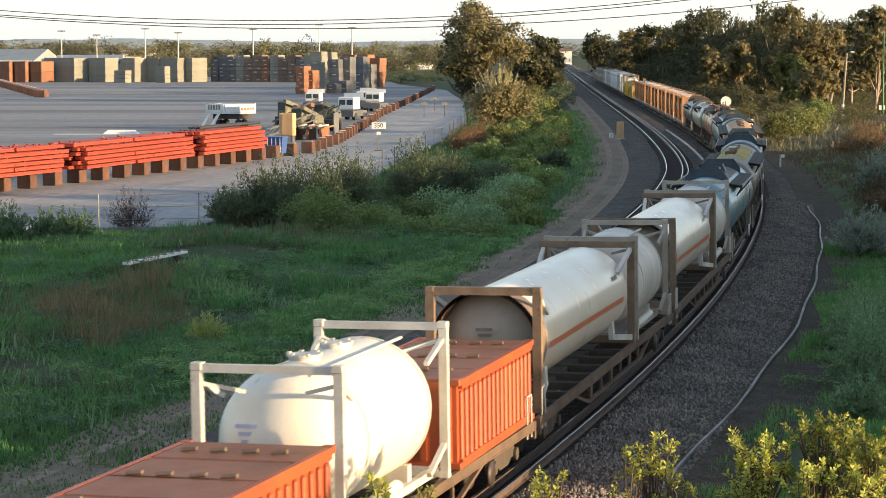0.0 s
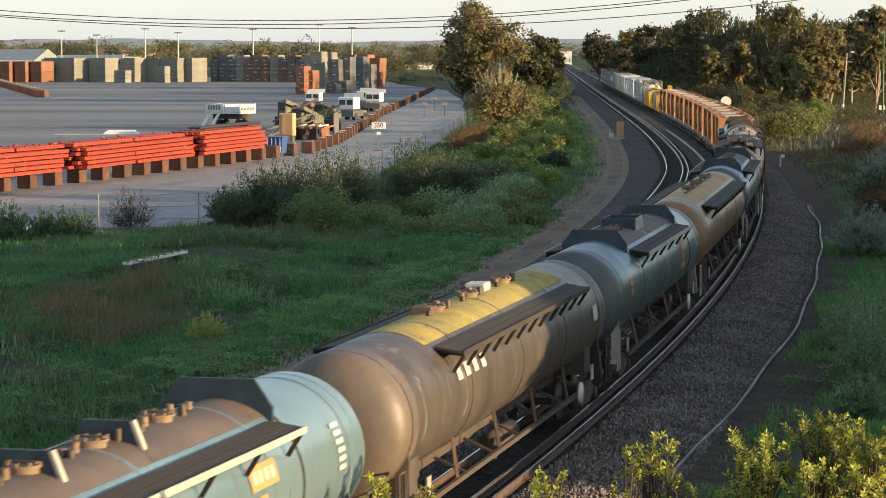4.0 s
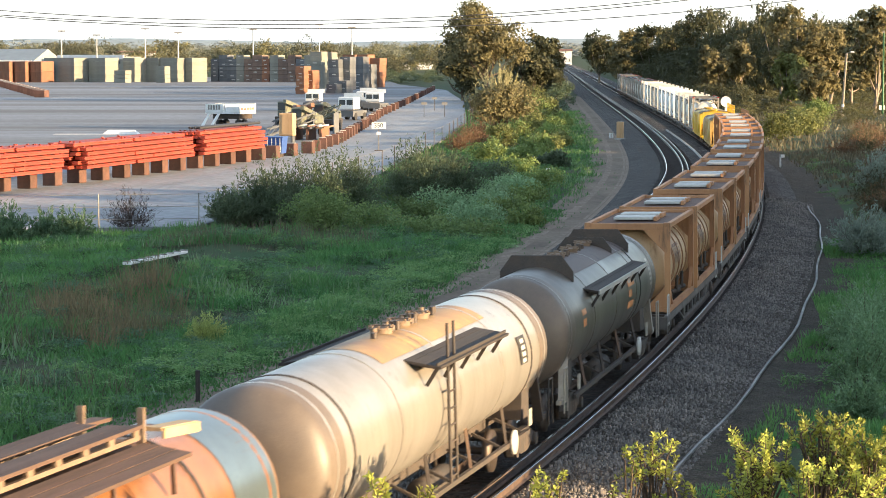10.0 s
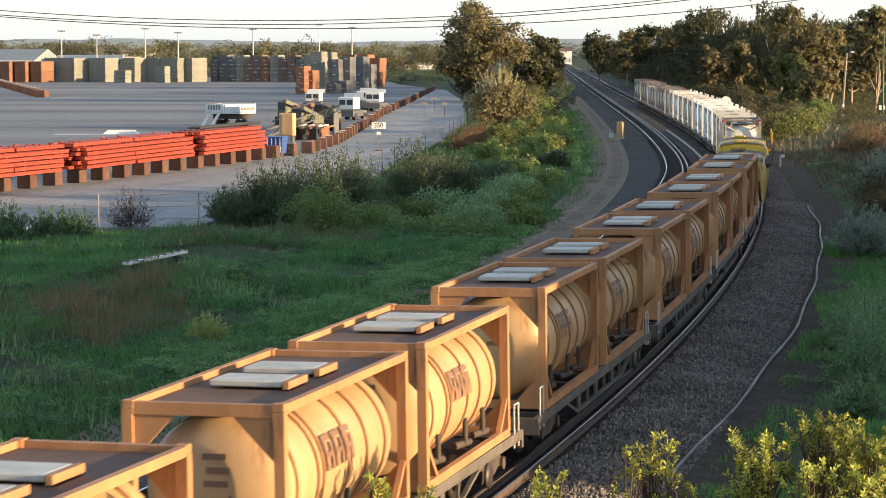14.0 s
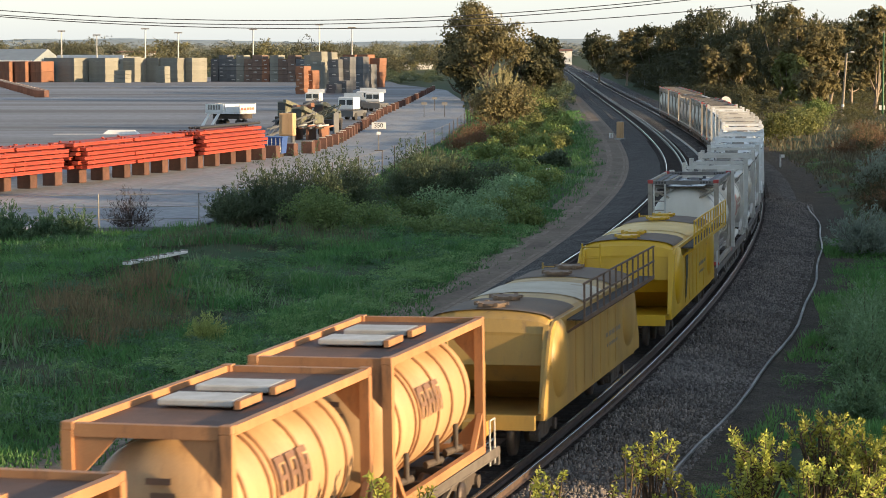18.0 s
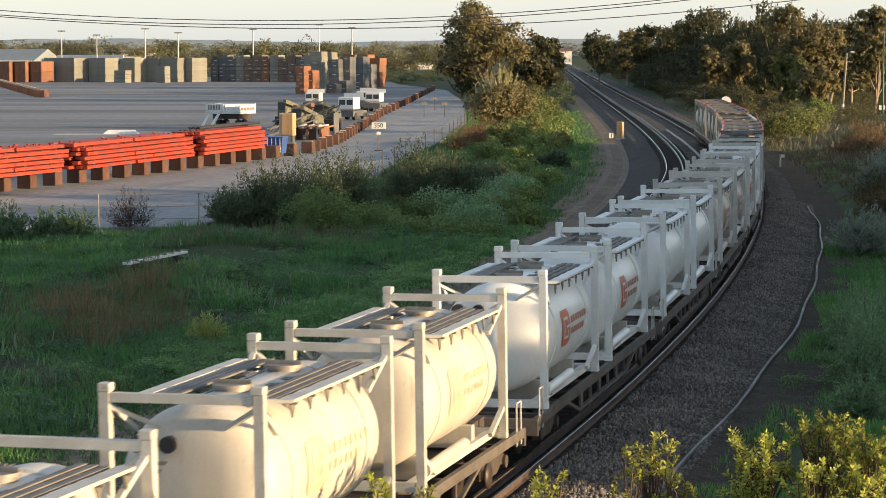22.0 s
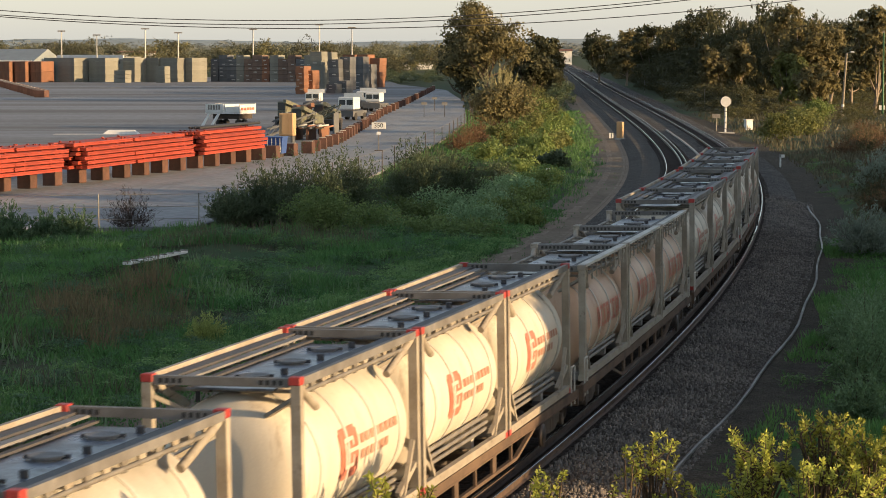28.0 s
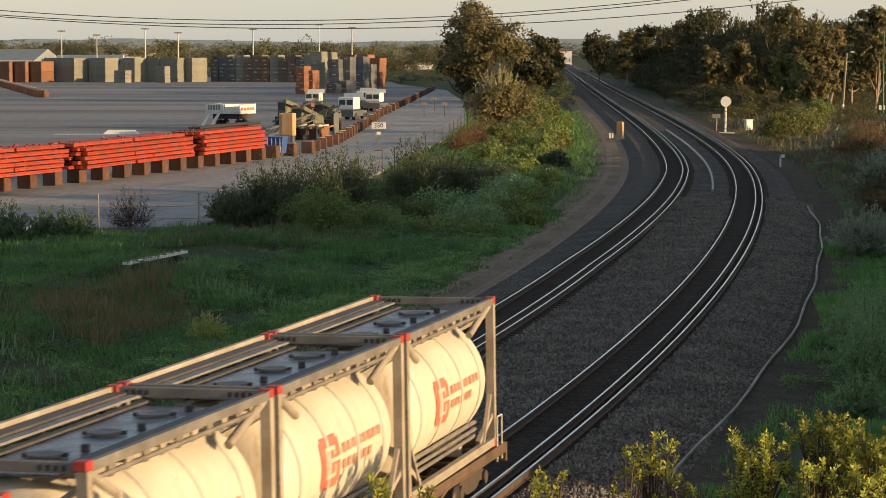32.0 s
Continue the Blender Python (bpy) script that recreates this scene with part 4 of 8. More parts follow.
def long_tank():
    """12 m white gas tank with an orange stripe between two dark rusty end frames."""
    L, W, H = 12.1, 2.438, 2.6
    t = thing("long_tank_container", "long white tank container with an orange stripe and rusty end frames", "tank container", "long white tank containers")
    r, zc = 1.13, 1.36
    tank = Shape().lathe([(-5.3, r), (5.3, r)], 48, (0, 0, zc))
    barrel = part("barrel", tank, LONG_CREAM, t)
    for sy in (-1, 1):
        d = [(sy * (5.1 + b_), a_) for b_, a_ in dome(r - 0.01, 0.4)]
        part("tank_end", Shape().lathe(d if sy > 0 else d[::-1], 40, (0, 0, zc)), SHADED_END, barrel, "grubby dished end, its shade put into the colour")
    st = Shape()
    for arc in ((92, 99), (261, 268)):
        st.lathe([(-4.75, r + 0.008), (4.75, r + 0.008)], 3, (0, 0, zc), arc=arc)
    part("stripe", st, STRIPE, t, "orange stripe along the barrel")
    for sy in (-1, 1):
        y = sy * (L / 2 - 0.1)
        fm = RUST_FRAME
        e = Shape()
        e.box((0, y, H - 0.09), (W - 0.3, 0.18, 0.16))
        e.box((0, y, 0.1), (W - 0.3, 0.18, 0.18))
        pieces("end_beam", e, fm, t)
        hood = Shape()
        hood.lathe([(y - sy * 0.95, r + 0.012), (y - sy * 0.05, r + 0.04)], 36, (0, 0, zc), arc=(-125, 125))
        hood.lathe([(y - sy * 0.06, r - 0.05), (y - sy * 0.95, r - 0.02)], 36, (0, 0, zc), arc=(-125, 125))
        if sy < 0:
            part("end_skirt", hood, RUST_FRAME, t, "rusty hood over the tank end")
        for sx in (-1, 1):
            p = Shape().box((sx * (W / 2 - 0.09), y, H / 2), (0.18, 0.18, H - 0.2))
            part("corner_post", p, fm, t)
            b = Shape()
            b.beam((sx * (W / 2 - 0.1), y - sy * 0.05, H - 0.2), (sx * (W / 2 - 0.2), y - sy * 1.5, zc + 0.55), 0.1, 0.1)
            b.beam((sx * (W / 2 - 0.1), y, 0.15), (sx * (W / 2 - 0.3), y - sy * 1.7, 0.35), 0.12, 0.14)
            b.beam((sx * (W / 2 - 0.3), y - sy * 1.7, 0.3), (sx * (W / 2 - 0.35), y - sy * 1.7, 1.0), 0.12, 0.25)
            pieces("brace", b, FRAME_WHITE, t)
    placards(t, -5.53, -0.1, zc + 0.3, DARK_MARK)
    m = Shape()
    for k in range(5):
        m.lathe([(3.6 + k * 0.16, r + 0.01), (3.7 + k * 0.16, r + 0.01)], 2, (0, 0, zc), arc=(62, 68))
    part("lettering", m, DARK_MARK, t)
    corners(t, L, W, H, RUST_FRAME)
    return t


def half_box():
    """Half-height orange box with ribbed sides, rails and a flat lid."""
    L, W, H = 6.058, 2.438, 1.62
    t = thing("half_height_container", "half-height orange steel container with ribbed sides and flat lid", "container", "orange half-height containers")
    b = Shape().box((0, 0, H / 2 - 0.03), (W - 0.16, L - 0.16, H - 0.12))
    part("body", b, ORANGE_RED, t)
    for sx in (-1, 1):
        for k in range(17):
            s = Shape().box((sx * (W / 2 - 0.06), -L / 2 + 0.3 + k * (L - 0.6) / 16, H / 2 - 0.06), (0.1, 0.14, H - 0.34), bevel=0.03)
            part("side_rib", s, ORANGE_RED, t)
        s = Shape().box((sx * (W / 2 - 0.05), 0, H - 0.1), (0.1, L - 0.36, 0.18))
        part("top_rail", s, ORANGE_RED, t)
        s = Shape().box((sx * (W / 2 - 0.05), 0, 0.09), (0.1, L - 0.36, 0.16))
        part("bottom_rail", s, ORANGE_RED, t)
    for sy in (-1, 1):
        s = Shape().box((0, sy * (L / 2 - 0.06), H / 2), (W - 0.34, 0.1, H - 0.1))
        part("end_panel", s, ORANGE_RED, t)
        for k in range(6):
            s = Shape().box((-0.9 + k * 0.36, sy * (L / 2 - 0.01), H / 2), (0.12, 0.04, H - 0.3))
            part("end_rib", s, ORANGE_RED, t)
    lid = Shape()
    for k in range(4):
        lid.box((0, -L / 2 + 0.8 + k * (L - 1.6) / 3, H - 0.04), (W - 0.24, (L - 0.5) / 4, 0.06), bevel=0.01)
    pieces("lid_sheet", lid, ORANGE_LID, t, "faded orange lid sheet")
    for k in range(3):
        for sx in (-0.7, -0.25, 0.25, 0.7):
            s = Shape().tube((sx - 0.12, -2.0 + k * 2.0, H + 0.03), (sx + 0.12, -2.0 + k * 2.0, H + 0.05), 0.035, 8)
            part("lid_clamp", s, RUST_FRAME, t)
    corners(t, L, W, H, ORANGE_RED)
    return t


def splash_plate(t, y, z, wide, high, mat, pale=False):
    """A trapezoid plate across the crown, its foot cut to the barrel."""
    p = Shape()
    p.loft([[(-wide, y - 0.04, z - 0.34), (wide, y - 0.04, z - 0.34), (wide, y + 0.04, z - 0.34), (-wide, y + 0.04, z - 0.34)],
            [(-wide, y - 0.04, z - 0.1), (wide, y - 0.04, z - 0.1), (wide, y + 0.04, z - 0.1), (-wide, y + 0.04, z - 0.1)],
            [(-wide * 0.68, y - 0.03, z + high), (wide * 0.68, y - 0.03, z + high), (wide * 0.68, y + 0.03, z + high), (-wide * 0.68, y + 0.03, z + high)]])
    part("splash_plate", p, mat, t, "dark sloped splash plate")
    if pale:
        part("plate_edge", Shape().beam((wide * 0.99, y, z - 0.12), (wide * 0.69, y, z + high), 0.1, 0.05), EDGE_PALE, t, "pale plate edge")


def tank_wagon(length, r, paint, end_paint, dark_top, label, walk_mat, style, crown="plates"):
    """Bogie tank wagon: barrel, crown fittings, walkways on brackets, end ladders and side markings."""
    t = thing("tank_wagon", label, "tank wagon", "rail tank wagons")
    zc = 1.02 + r
    y1 = length / 2 - 0.45
    top = zc + r
    tank = Shape().lathe(tank_rows(-y1, y1, r, 0.5, 0.85), 48, (0, 0, zc))
    barrel = part("barrel", tank, paint, t)
    for sy in (-1, 1):
        d = [(sy * (y1 - 0.494 + a), b + 0.006) for a, b in dome(r, 0.5, 10, 0.85)]
        d = [(sy * (y1 - 1.15), r + 0.006)] + d
        e = Shape().lathe(d if sy > 0 else d[::-1], 48, (0, 0, zc))
        part("tank_end", e, end_paint, barrel, "stained dished end")
    n = 5
    for k in range(n):
        b = Shape()
        band(b, -y1 + 0.75 + k * (2 * y1 - 1.5) / (n - 1), r, 0.08, 0.012, zc)
        part("hoop", b, paint, barrel)
    wl = length * {"plates": 0.5, "box": 0.5, "valves": 0.56, "long": 0.72, "moss": 0.6, "short": 0.3, "platform": 0.55, "low": 0.5}[crown]
    wy0 = 0.5 if crown in ("long", "short") else 0.2
    half = wl * (0.66 if crown == "short" else 0.5)
    stain = Shape().lathe([(wy0 - half - 0.2, r + 0.008), (wy0 + half + 0.2, r + 0.008)], 10, (0, 0, zc), arc=(-36, 36))
    part("crown_stain", stain, dark_top, barrel, "stained crown of the barrel")
    sill = Shape().box((0, 0, 0.92), (0.5, length - 0.5, 0.3))
    buffers(sill, length - 0.3)
    part("centre_sill", sill, GRIME, t)
    sd = Shape()
    for y in (-y1 + 1.6, y1 - 1.6):
        sd.prism([(y - 0.35, 0.95), (y + 0.35, 0.95), (y + 0.3, zc - r * 0.55), (y - 0.3, zc - r * 0.55)], -1.0, 1.0)
    pieces("saddle", sd, GRIME, t)
    for sx in (-1, 1):
        s = Shape().box((sx * 1.12, 0, 0.72), (0.08, length * 0.72, 0.09))
        for k in range(7):
            y = -length * 0.34 + k * length * 0.68 / 6
            s.beam((sx * 1.12, y, 0.72), (sx * 0.5, y, 1.0), 0.05, 0.05)
        part("side_rail", s, GRIME, t)
        for k in range(4):
            y = -length * 0.26 + k * length * 0.17
            part("frame_brace", Shape().beam((sx * 1.1, y, 0.74), (sx * 0.85, y + 0.55, zc - r * 0.62), 0.06, 0.06), GRIME if k % 2 else WAGON_RUST, t)
        for sy in (-1, 1):
            s = Shape()
            ye = sy * (y1 - 0.55)
            s.beam((sx * 1.05, ye, 0.75), (sx * 1.0, ye - sy * 0.4, zc - 0.35), 0.2, 0.08)
            s.beam((sx * 1.05, ye, 0.75), (sx * 1.05, ye + sy * 0.5, 0.8), 0.1, 0.1)
            s.tube((sx * 1.2, ye + sy * 0.62, 0.6), (sx * 1.2, ye + sy * 0.62, 1.55), 0.022, 6)
            s.tube((sx * 1.2, ye + sy * 0.25, 0.6), (sx * 1.2, ye + sy * 0.25, 1.55), 0.022, 6)
            s.tube((sx * 1.2, ye + sy * 0.25, 1.55), (sx * 1.2, ye + sy * 0.62, 1.55), 0.022, 6)
            pieces("end_stanchion", s, GRIME if style == "brown" else FRAME_DIRTY, t)
            part("marker_plate", Shape().box((sx * 1.17, sy * (y1 - 1.9), 1.02), (0.03, 0.26, 0.34)), FRAME_DIRTY, t, "pale plate on the sole bar")
    # walkways either side of the crown
    zt = zc + r * (0.52 if crown == "low" else 0.70)
    if crown == "platform":
        for sx in (-1, 1):
            w = Shape()
            for k in range(3):
                w.box((sx * (0.62 + k * 0.225), wy0, top - 0.04 - 0.035 * k), (0.215, wl, 0.05), Matrix.Rotation(radians(sx * 8), 3, "Y"))
            pieces("walkway_board", w, RUST_BOARD, t, "rusty brown walkway board")
            part("platform_rail", Shape().box((sx * 0.44, wy0, top + 0.2), (0.12, wl, 0.05)), RUST_BOARD, t)
            # pale cap on the sun side only: sunlight put into the colour
            if sx > 0:
                part("rail_cap", Shape().box((0.45, wy0 - wl * 0.33, top + 0.24), (0.1, wl * 0.26, 0.03)), TIMBER_PALE, t)
            part("platform_rail", Shape().box((sx * 0.44, wy0, top + 0.06), (0.06, wl, 0.06)), RUST_FRAME, t)
            for k in range(14):
                part("rail_post", Shape().box((sx * 0.44, wy0 - wl * 0.49 + k * wl * 0.98 / 13, top + 0.12), (0.05, 0.16, 0.14)), RUST_FRAME, t)
            for k in range(6):
                y = wy0 - wl * 0.45 + k * wl * 0.18
                part("walkway_bracket", Shape().beam((sx * 1.12, y, top - 0.14), (sx * r * 0.93, y, top - 0.55), 0.05, 0.06), RUST_BOARD, t)
            part("walk_deck", Shape().box((sx * 0.28, wy0, top + 0.21), (0.4, wl * 0.98, 0.03)), RUST_BOARD, t, "rusty brown deck")
        for sy in (-1, 1):
            for sx in (-1, 1):
                y = wy0 + sy * (wl / 2 + 0.15)
                part("grab_post", Shape().beam((sx * 0.42, y, top - 0.1), (sx * 0.42, y, top + 0.42), 0.09, 0.07), RUST_FRAME, t)
                # right-hand board paler than the left, with sunlight in its timber colour
                part("end_board", Shape().beam((sx * 0.55, y + sy * 0.05, top + 0.14), (sx * 0.62, y + sy * 1.05, top + 0.08), 0.26, 0.05), RUST_BOARD if sx < 0 else TIMBER_PALE, t, "timber step board")
                part("end_board_edge", Shape().beam((sx * 0.7, y + sy * 0.05, top + 0.09), (sx * 0.77, y + sy * 1.05, top + 0.03), 0.04, 0.13), TIMBER_PALE, t)
    else:
        for sx in (-1, 1):
            w = Shape()
            tilt = Matrix.Rotation(radians(sx * 9), 3, "Y")
            for k in range(3 if crown == "short" else 2):
                w.box((sx * ((0.8 if crown == "short" else 0.98) + k * 0.262), wy0, zt + 0.05 - k * 0.042), (0.255, wl, 0.045), tilt)
            pieces("walkway_board", w, walk_mat, t, "dark walkway board")
            part("walkway_edge", Shape().box((sx * 1.38, wy0, zt - 0.02), (0.03, wl, 0.1)), EDGE_PALE if style == "silver" else walk_mat, t)
            m = 6 if style == "silver" else 5 if crown == "short" else 12
            for k in range(m):
                y = wy0 - wl / 2 + 0.15 + k * (wl - 0.3) / (m - 1)
                br = Shape().beam((sx * 0.9, y, zt + 0.0), (sx * 1.36, y, zt - 0.06), 0.05, 0.06)
                br.beam((sx * 1.36, y, zt - 0.06), (sx * r * 0.95, y, zt - 0.38), 0.05, 0.06)
                pieces("walkway_bracket", br, walk_mat, t)
    e0, e1 = wy0 - wl / 2 - 0.1, wy0 + wl / 2 + 0.1
    if crown == "plates":
        for y in (e0, e1):
            splash_plate(t, y, top, 0.85, 0.3, BLUE_DARK)
        for y in (e0 + wl * 0.3, e0 + wl * 0.58):
            splash_plate(t, y, top, 0.5, 0.26, BLUE_DARK, True)
    elif crown in ("box", "valves", "low"):
        for y in (e0 - 0.25, e1 + 0.1):
            splash_plate(t, y, top, 0.85, 0.27, BLUE_DARK if crown != "low" else GRIME)
    if crown == "box":
        for sx in (-1, 1):
            part("spill_board", Shape().beam((sx * 0.46, wy0 - 0.75, top + 0.08), (sx * 0.46, wy0 + 0.75, top + 0.08), 0.04, 0.34), EDGE_PALE if sx > 0 else BLUE_DARK, t, "side of an open spill box")
        for sy in (-1, 1):
            part("spill_board", Shape().box((0, wy0 + sy * 0.75, top + 0.08), (0.92, 0.04, 0.34)), BLUE_DARK, t)
    if crown == "low":
        splash_plate(t, e1 - wl * 0.22, top, 0.7, 0.2, GRIME)
    if crown == "moss":
        for y, h in ((wy0 - wl * 0.25, 0.16), (wy0 + wl * 0.12, 0.2)):
            part("hatch_box", Shape().box((-0.1, y, top + h / 2 - 0.03), (0.42, 0.5, h), bevel=0.02), HATCH if h > 0.18 else WAGON_RUST, t)
    for y in (wy0 - wl * 0.22, wy0 + 0.05, wy0 + wl * 0.26):
        m = Shape()
        m.tube((0, y, top - 0.06), (0, y, top + 0.07), 0.2, 14)
        m.tube((0, y, top + 0.07), (0, y, top + 0.1), 0.235, 14)
        for k in range(8):
            m.box((0.2 * math.cos(k * 0.785), y + 0.2 * math.sin(k * 0.785), top + 0.1), (0.05, 0.05, 0.07))
        m.beam((-0.18, y + 0.06, top + 0.12), (0.2, y - 0.04, top + 0.13), 0.035, 0.03)
        part("manhole", m, RUST_FRAME, t)
        for dx, dy, hh in ((0.14, 0.5, 0.16), (-0.14, 0.72, 0.12), (0.02, -0.52, 0.14), (0.12, -0.85, 0.1), (0.0, 1.05, 0.11)):
            part("crown_valve", Shape().tube((dx, y + dy, top - 0.05), (dx, y + dy, top + hh), 0.06, 8), WHEEL if dx > 0.1 else RUST_FRAME, t)
    if crown in ("valves", "platform", "long"):
        part("crown_pipe", Shape().tube((0.16, wy0 - wl * 0.4, top + 0.03), (0.16, wy0 + wl * 0.38, top + 0.03), 0.03, 6), WHEEL, t)
    if crown == "short":
        for dy in (0.0, 0.42):
            part("side_ladder_rail", Shape().tube((r + 0.12, wy0 - wl * 0.3 + dy, 0.9), (r + 0.08, wy0 - wl * 0.3 + dy, zt + 0.6), 0.028, 6), GRIME, t)
        for k in range(6):
            part("side_ladder_rung", Shape().tube((r + 0.11, wy0 - wl * 0.3, 1.0 + k * 0.3), (r + 0.11, wy0 - wl * 0.3 + 0.42, 1.0 + k * 0.3), 0.018, 6), GRIME, t)
    rr = r + 0.02
    if style == "silver":
        for rect in ((y1 - 5.2, y1 - 4.2, 64, 80), (y1 - 5.2, y1 - 4.7, 84, 92), (y1 - 5.3, y1 - 4.4, 97, 106), (-y1 + 2.2, -y1 + 2.7, 74, 80), (-y1 + 2.2, -y1 + 2.6, 84, 92)):
            bars(t, "marking_panel", PANEL_ORANGE, rr, zc, [rect], "faded orange marking panel")
        bars(t, "lettering", EDGE_PALE, rr + 0.003, zc, [(y1 - 5.1 + k * 0.22, y1 - 4.95 + k * 0.22, 68, 76) for k in range(4)], "pale lettering as plain bars")
        bars(t, "lettering", FRAME_WHITE, rr + 0.004, zc, [(y1 - 1.7, y1 - 1.4, 60 + k * 6, 63.5 + k * 6) for k in range(6)], "white lettering as plain bars")
        b = Shape()
        band(b, y1 - 3.2, r, 0.07, 0.014, zc)
        part("black_band", b, BLACK, t)
    elif crown == "platform":
        bars(t, "marking_panel", TIMBER_PALE, rr, zc, [(y1 - 4.6, y1 - 4.0, 62, 96)], "pale yellow painted panel")
        b = Shape()
        band(b, y1 - 2.9, r, 0.08, 0.014, zc)
        part("black_band", b, BLACK, t)
        part("bare_course", Shape().lathe([(y1 - 1.95, r + 0.009), (y1 - 0.5, r + 0.009)], 44, (0, 0, zc)), STEEL_TANK, barrel, "unpainted grey steel course")
        bars(t, "lettering", RUST_FADED, rr, zc, [(-y1 + 3.6 + k * 0.5, -y1 + 3.9 + k * 0.5, 64, 72) for k in range(5)], "worn pale lettering as plain bars")
    elif crown == "short":
        bars(t, "marking_panel", BLACK, rr, zc, [(y1 - 2.9, y1 - 2.3, 66, 92)], "dark marking panel")
        bars(t, "lettering", EDGE_PALE, rr + 0.004, zc, [(y1 - 2.75, y1 - 2.45, 69 + k * 6, 73 + k * 6) for k in range(4)], "pale lettering as plain bars")
        for y in (y1 - 1.9, -y1 + 1.6):
            b = Shape()
            band(b, y, r, 0.09, 0.014, zc)
            part("black_band", b, GRIME, t)
    else:
        bars(t, "lettering", FRAME_WHITE, rr, zc, [(-y1 + 4 + k * 0.6, -y1 + 4.3 + k * 0.6, 64, 76) for k in range(4)] +
             [(y1 - 2.0, y1 - 1.5, 76, 92)], "worn pale lettering as plain bars")
    for e in (-1, 1):
        bogie(t, e * (length / 2 - 2.3))
    under = Shape()
    under.lathe([(-0.9, 0.0), (-0.9, 0.22), (0.9, 0.22), (0.9, 0.0)], 14, (0.6, 0.4, 0.62))
    under.tube((0.9, -1.6, 0.5), (0.9, -1.2, 0.8), 0.1, 8)
    part("air_reservoir", under, GRIME, t)
    wheel = Shape().lathe([(-0.03, 0.0), (-0.03, 0.24), (0.03, 0.24), (0.03, 0.0)], 16)
    wheel.v = [(1.2 + py, y1 - 3.4 + px, 0.75 + pz) for px, py, pz in wheel.v]
    part("handbrake_wheel", wheel, FRAME_WHITE, t, "white handbrake wheel")
    return t


def hopper_wagon(paint, label, badge):
    """Covered hopper: sloped ends, rounded shoulders, curved roof, side walkway with railing."""
    length = 13.4
    t = thing("hopper_wagon", label, "hopper wagon", "covered hopper wagons")
    W = 1.33
    # dusty wagon: the railing's shade is put into a dark brown
    rail_paint = paint if badge else WAGON_RUST
    eave, crown = 2.74, 3.0

    def section(y, bottom, w, rise=1.0, zt=0.0):
        pts = [(-w, bottom), (w, bottom), (w, eave + zt)]
        for k in range(1, 10):
            a = math.pi * k / 10
            pts.append((w * math.cos(a) * (0.98 if k in (1, 9) else 1), eave + zt + (crown - eave) * rise * math.sin(a) ** 0.8))
        pts.append((-w, eave + zt))
        return [(x, y, z) for x, z in pts]

    b = Shape()
    yb = length / 2 - 0.95
    b.loft([section(-yb + 0.55, 2.0, W * 0.95, 0.35, -0.25), section(-yb + 0.7, 1.8, W * 0.97, 0.7, -0.08), section(-yb + 1.0, 1.5, W * 0.985), section(-yb + 2.4, 1.0, W * 0.985),
            section(yb - 2.4, 1.0, W * 0.985), section(yb - 1.0, 1.5, W * 0.985), section(yb - 0.7, 1.8, W * 0.97, 0.7, -0.08), section(yb - 0.55, 2.0, W * 0.95, 0.35, -0.25)])
    part("body", b, paint, t)
    slope = Shape()
    for sy in (-1, 1):
        slope.loft([[(-W * 0.95, sy * (yb - 0.5), 2.1), (W * 0.95, sy * (yb - 0.5), 2.1), (W * 0.95, sy * (yb - 0.6), 2.1), (-W * 0.95, sy * (yb - 0.6), 2.1)],
                    [(-W * 0.95, sy * (yb - 2.4), 0.95), (W * 0.95, sy * (yb - 2.4), 0.95), (W * 0.95, sy * (yb - 2.5), 0.95), (-W * 0.95, sy * (yb - 2.5), 0.95)]])
    pieces("slope_sheet", slope, paint, t)
    for sx in (-1, 1):
        sh = Shape()
        sh.prism([(-yb - 0.35, 0.88), (-yb - 0.35, 1.15), (-yb + 0.5, eave - 0.12), (-yb + 0.9, eave + 0.03), (yb - 0.9, eave + 0.03), (yb - 0.5, eave - 0.12), (yb + 0.35, 1.15), (yb + 0.35, 0.88)], sx * W - 0.03, sx * W + 0.03)
        part("side_sheet", sh, paint, t)
        for sy in (-1, 1):
            bl = Shape()
            bl.lathe([(0.0, 0.98), (0.06, 0.93), (0.13, 0.7), (0.17, 0.0)], 24)
            for i in range(len(bl.v)):
                px, py, pz = bl.v[i]
                bl.v[i] = (sx * (W + 0.02 + py * 0.9), sy * (yb - 1.35) + px * 0.85, 1.95 + pz * 0.85)
            part("end_bulge", bl, paint, t)
    for k in range(6):
        for sx in (-1, 1):
            s = Shape().box((sx * (W + 0.035), -yb + 3.2 + k * (2 * yb - 6.4) / 5, 1.78), (0.02, 0.05, 1.6))
            part("side_seam", s, paint, t)
    sill = Shape().box((0, 0, 0.86), (2.6, length - 2.2, 0.12))
    sill.box((0, 0, 0.75), (0.5, length - 0.4, 0.3))
    buffers(sill, length - 0.3)
    part("underframe", sill, paint, t)
    for sy in (-1, 1):
        part("headstock", Shape().box((0, sy * (length / 2 - 0.5), 0.85), (2.4, 0.14, 0.3)), paint, t)
        part("end_post", Shape().box((0, sy * (length / 2 - 0.9), 1.4), (0.14, 0.14, 1.3)), paint, t)
    for y in (-yb * 0.62, -0.02, yb * 0.64):
        roof = Shape()
        secs = []
        for dy in (-1.25, 1.25):
            secs.append([(W * 0.985 * math.cos(math.pi * k / 20), y + dy, eave + 0.012 + (crown - eave) * math.sin(math.pi * k / 20) ** 0.8) for k in range(1, 20)])
        roof.loft(secs, closed=False)
        part("roof_panel", roof, ROOF_PALE if y == -0.02 and not badge else paint if y == -0.02 else HOPPER_TOP, t, "brown stained roof panel" if y != -0.02 else "")
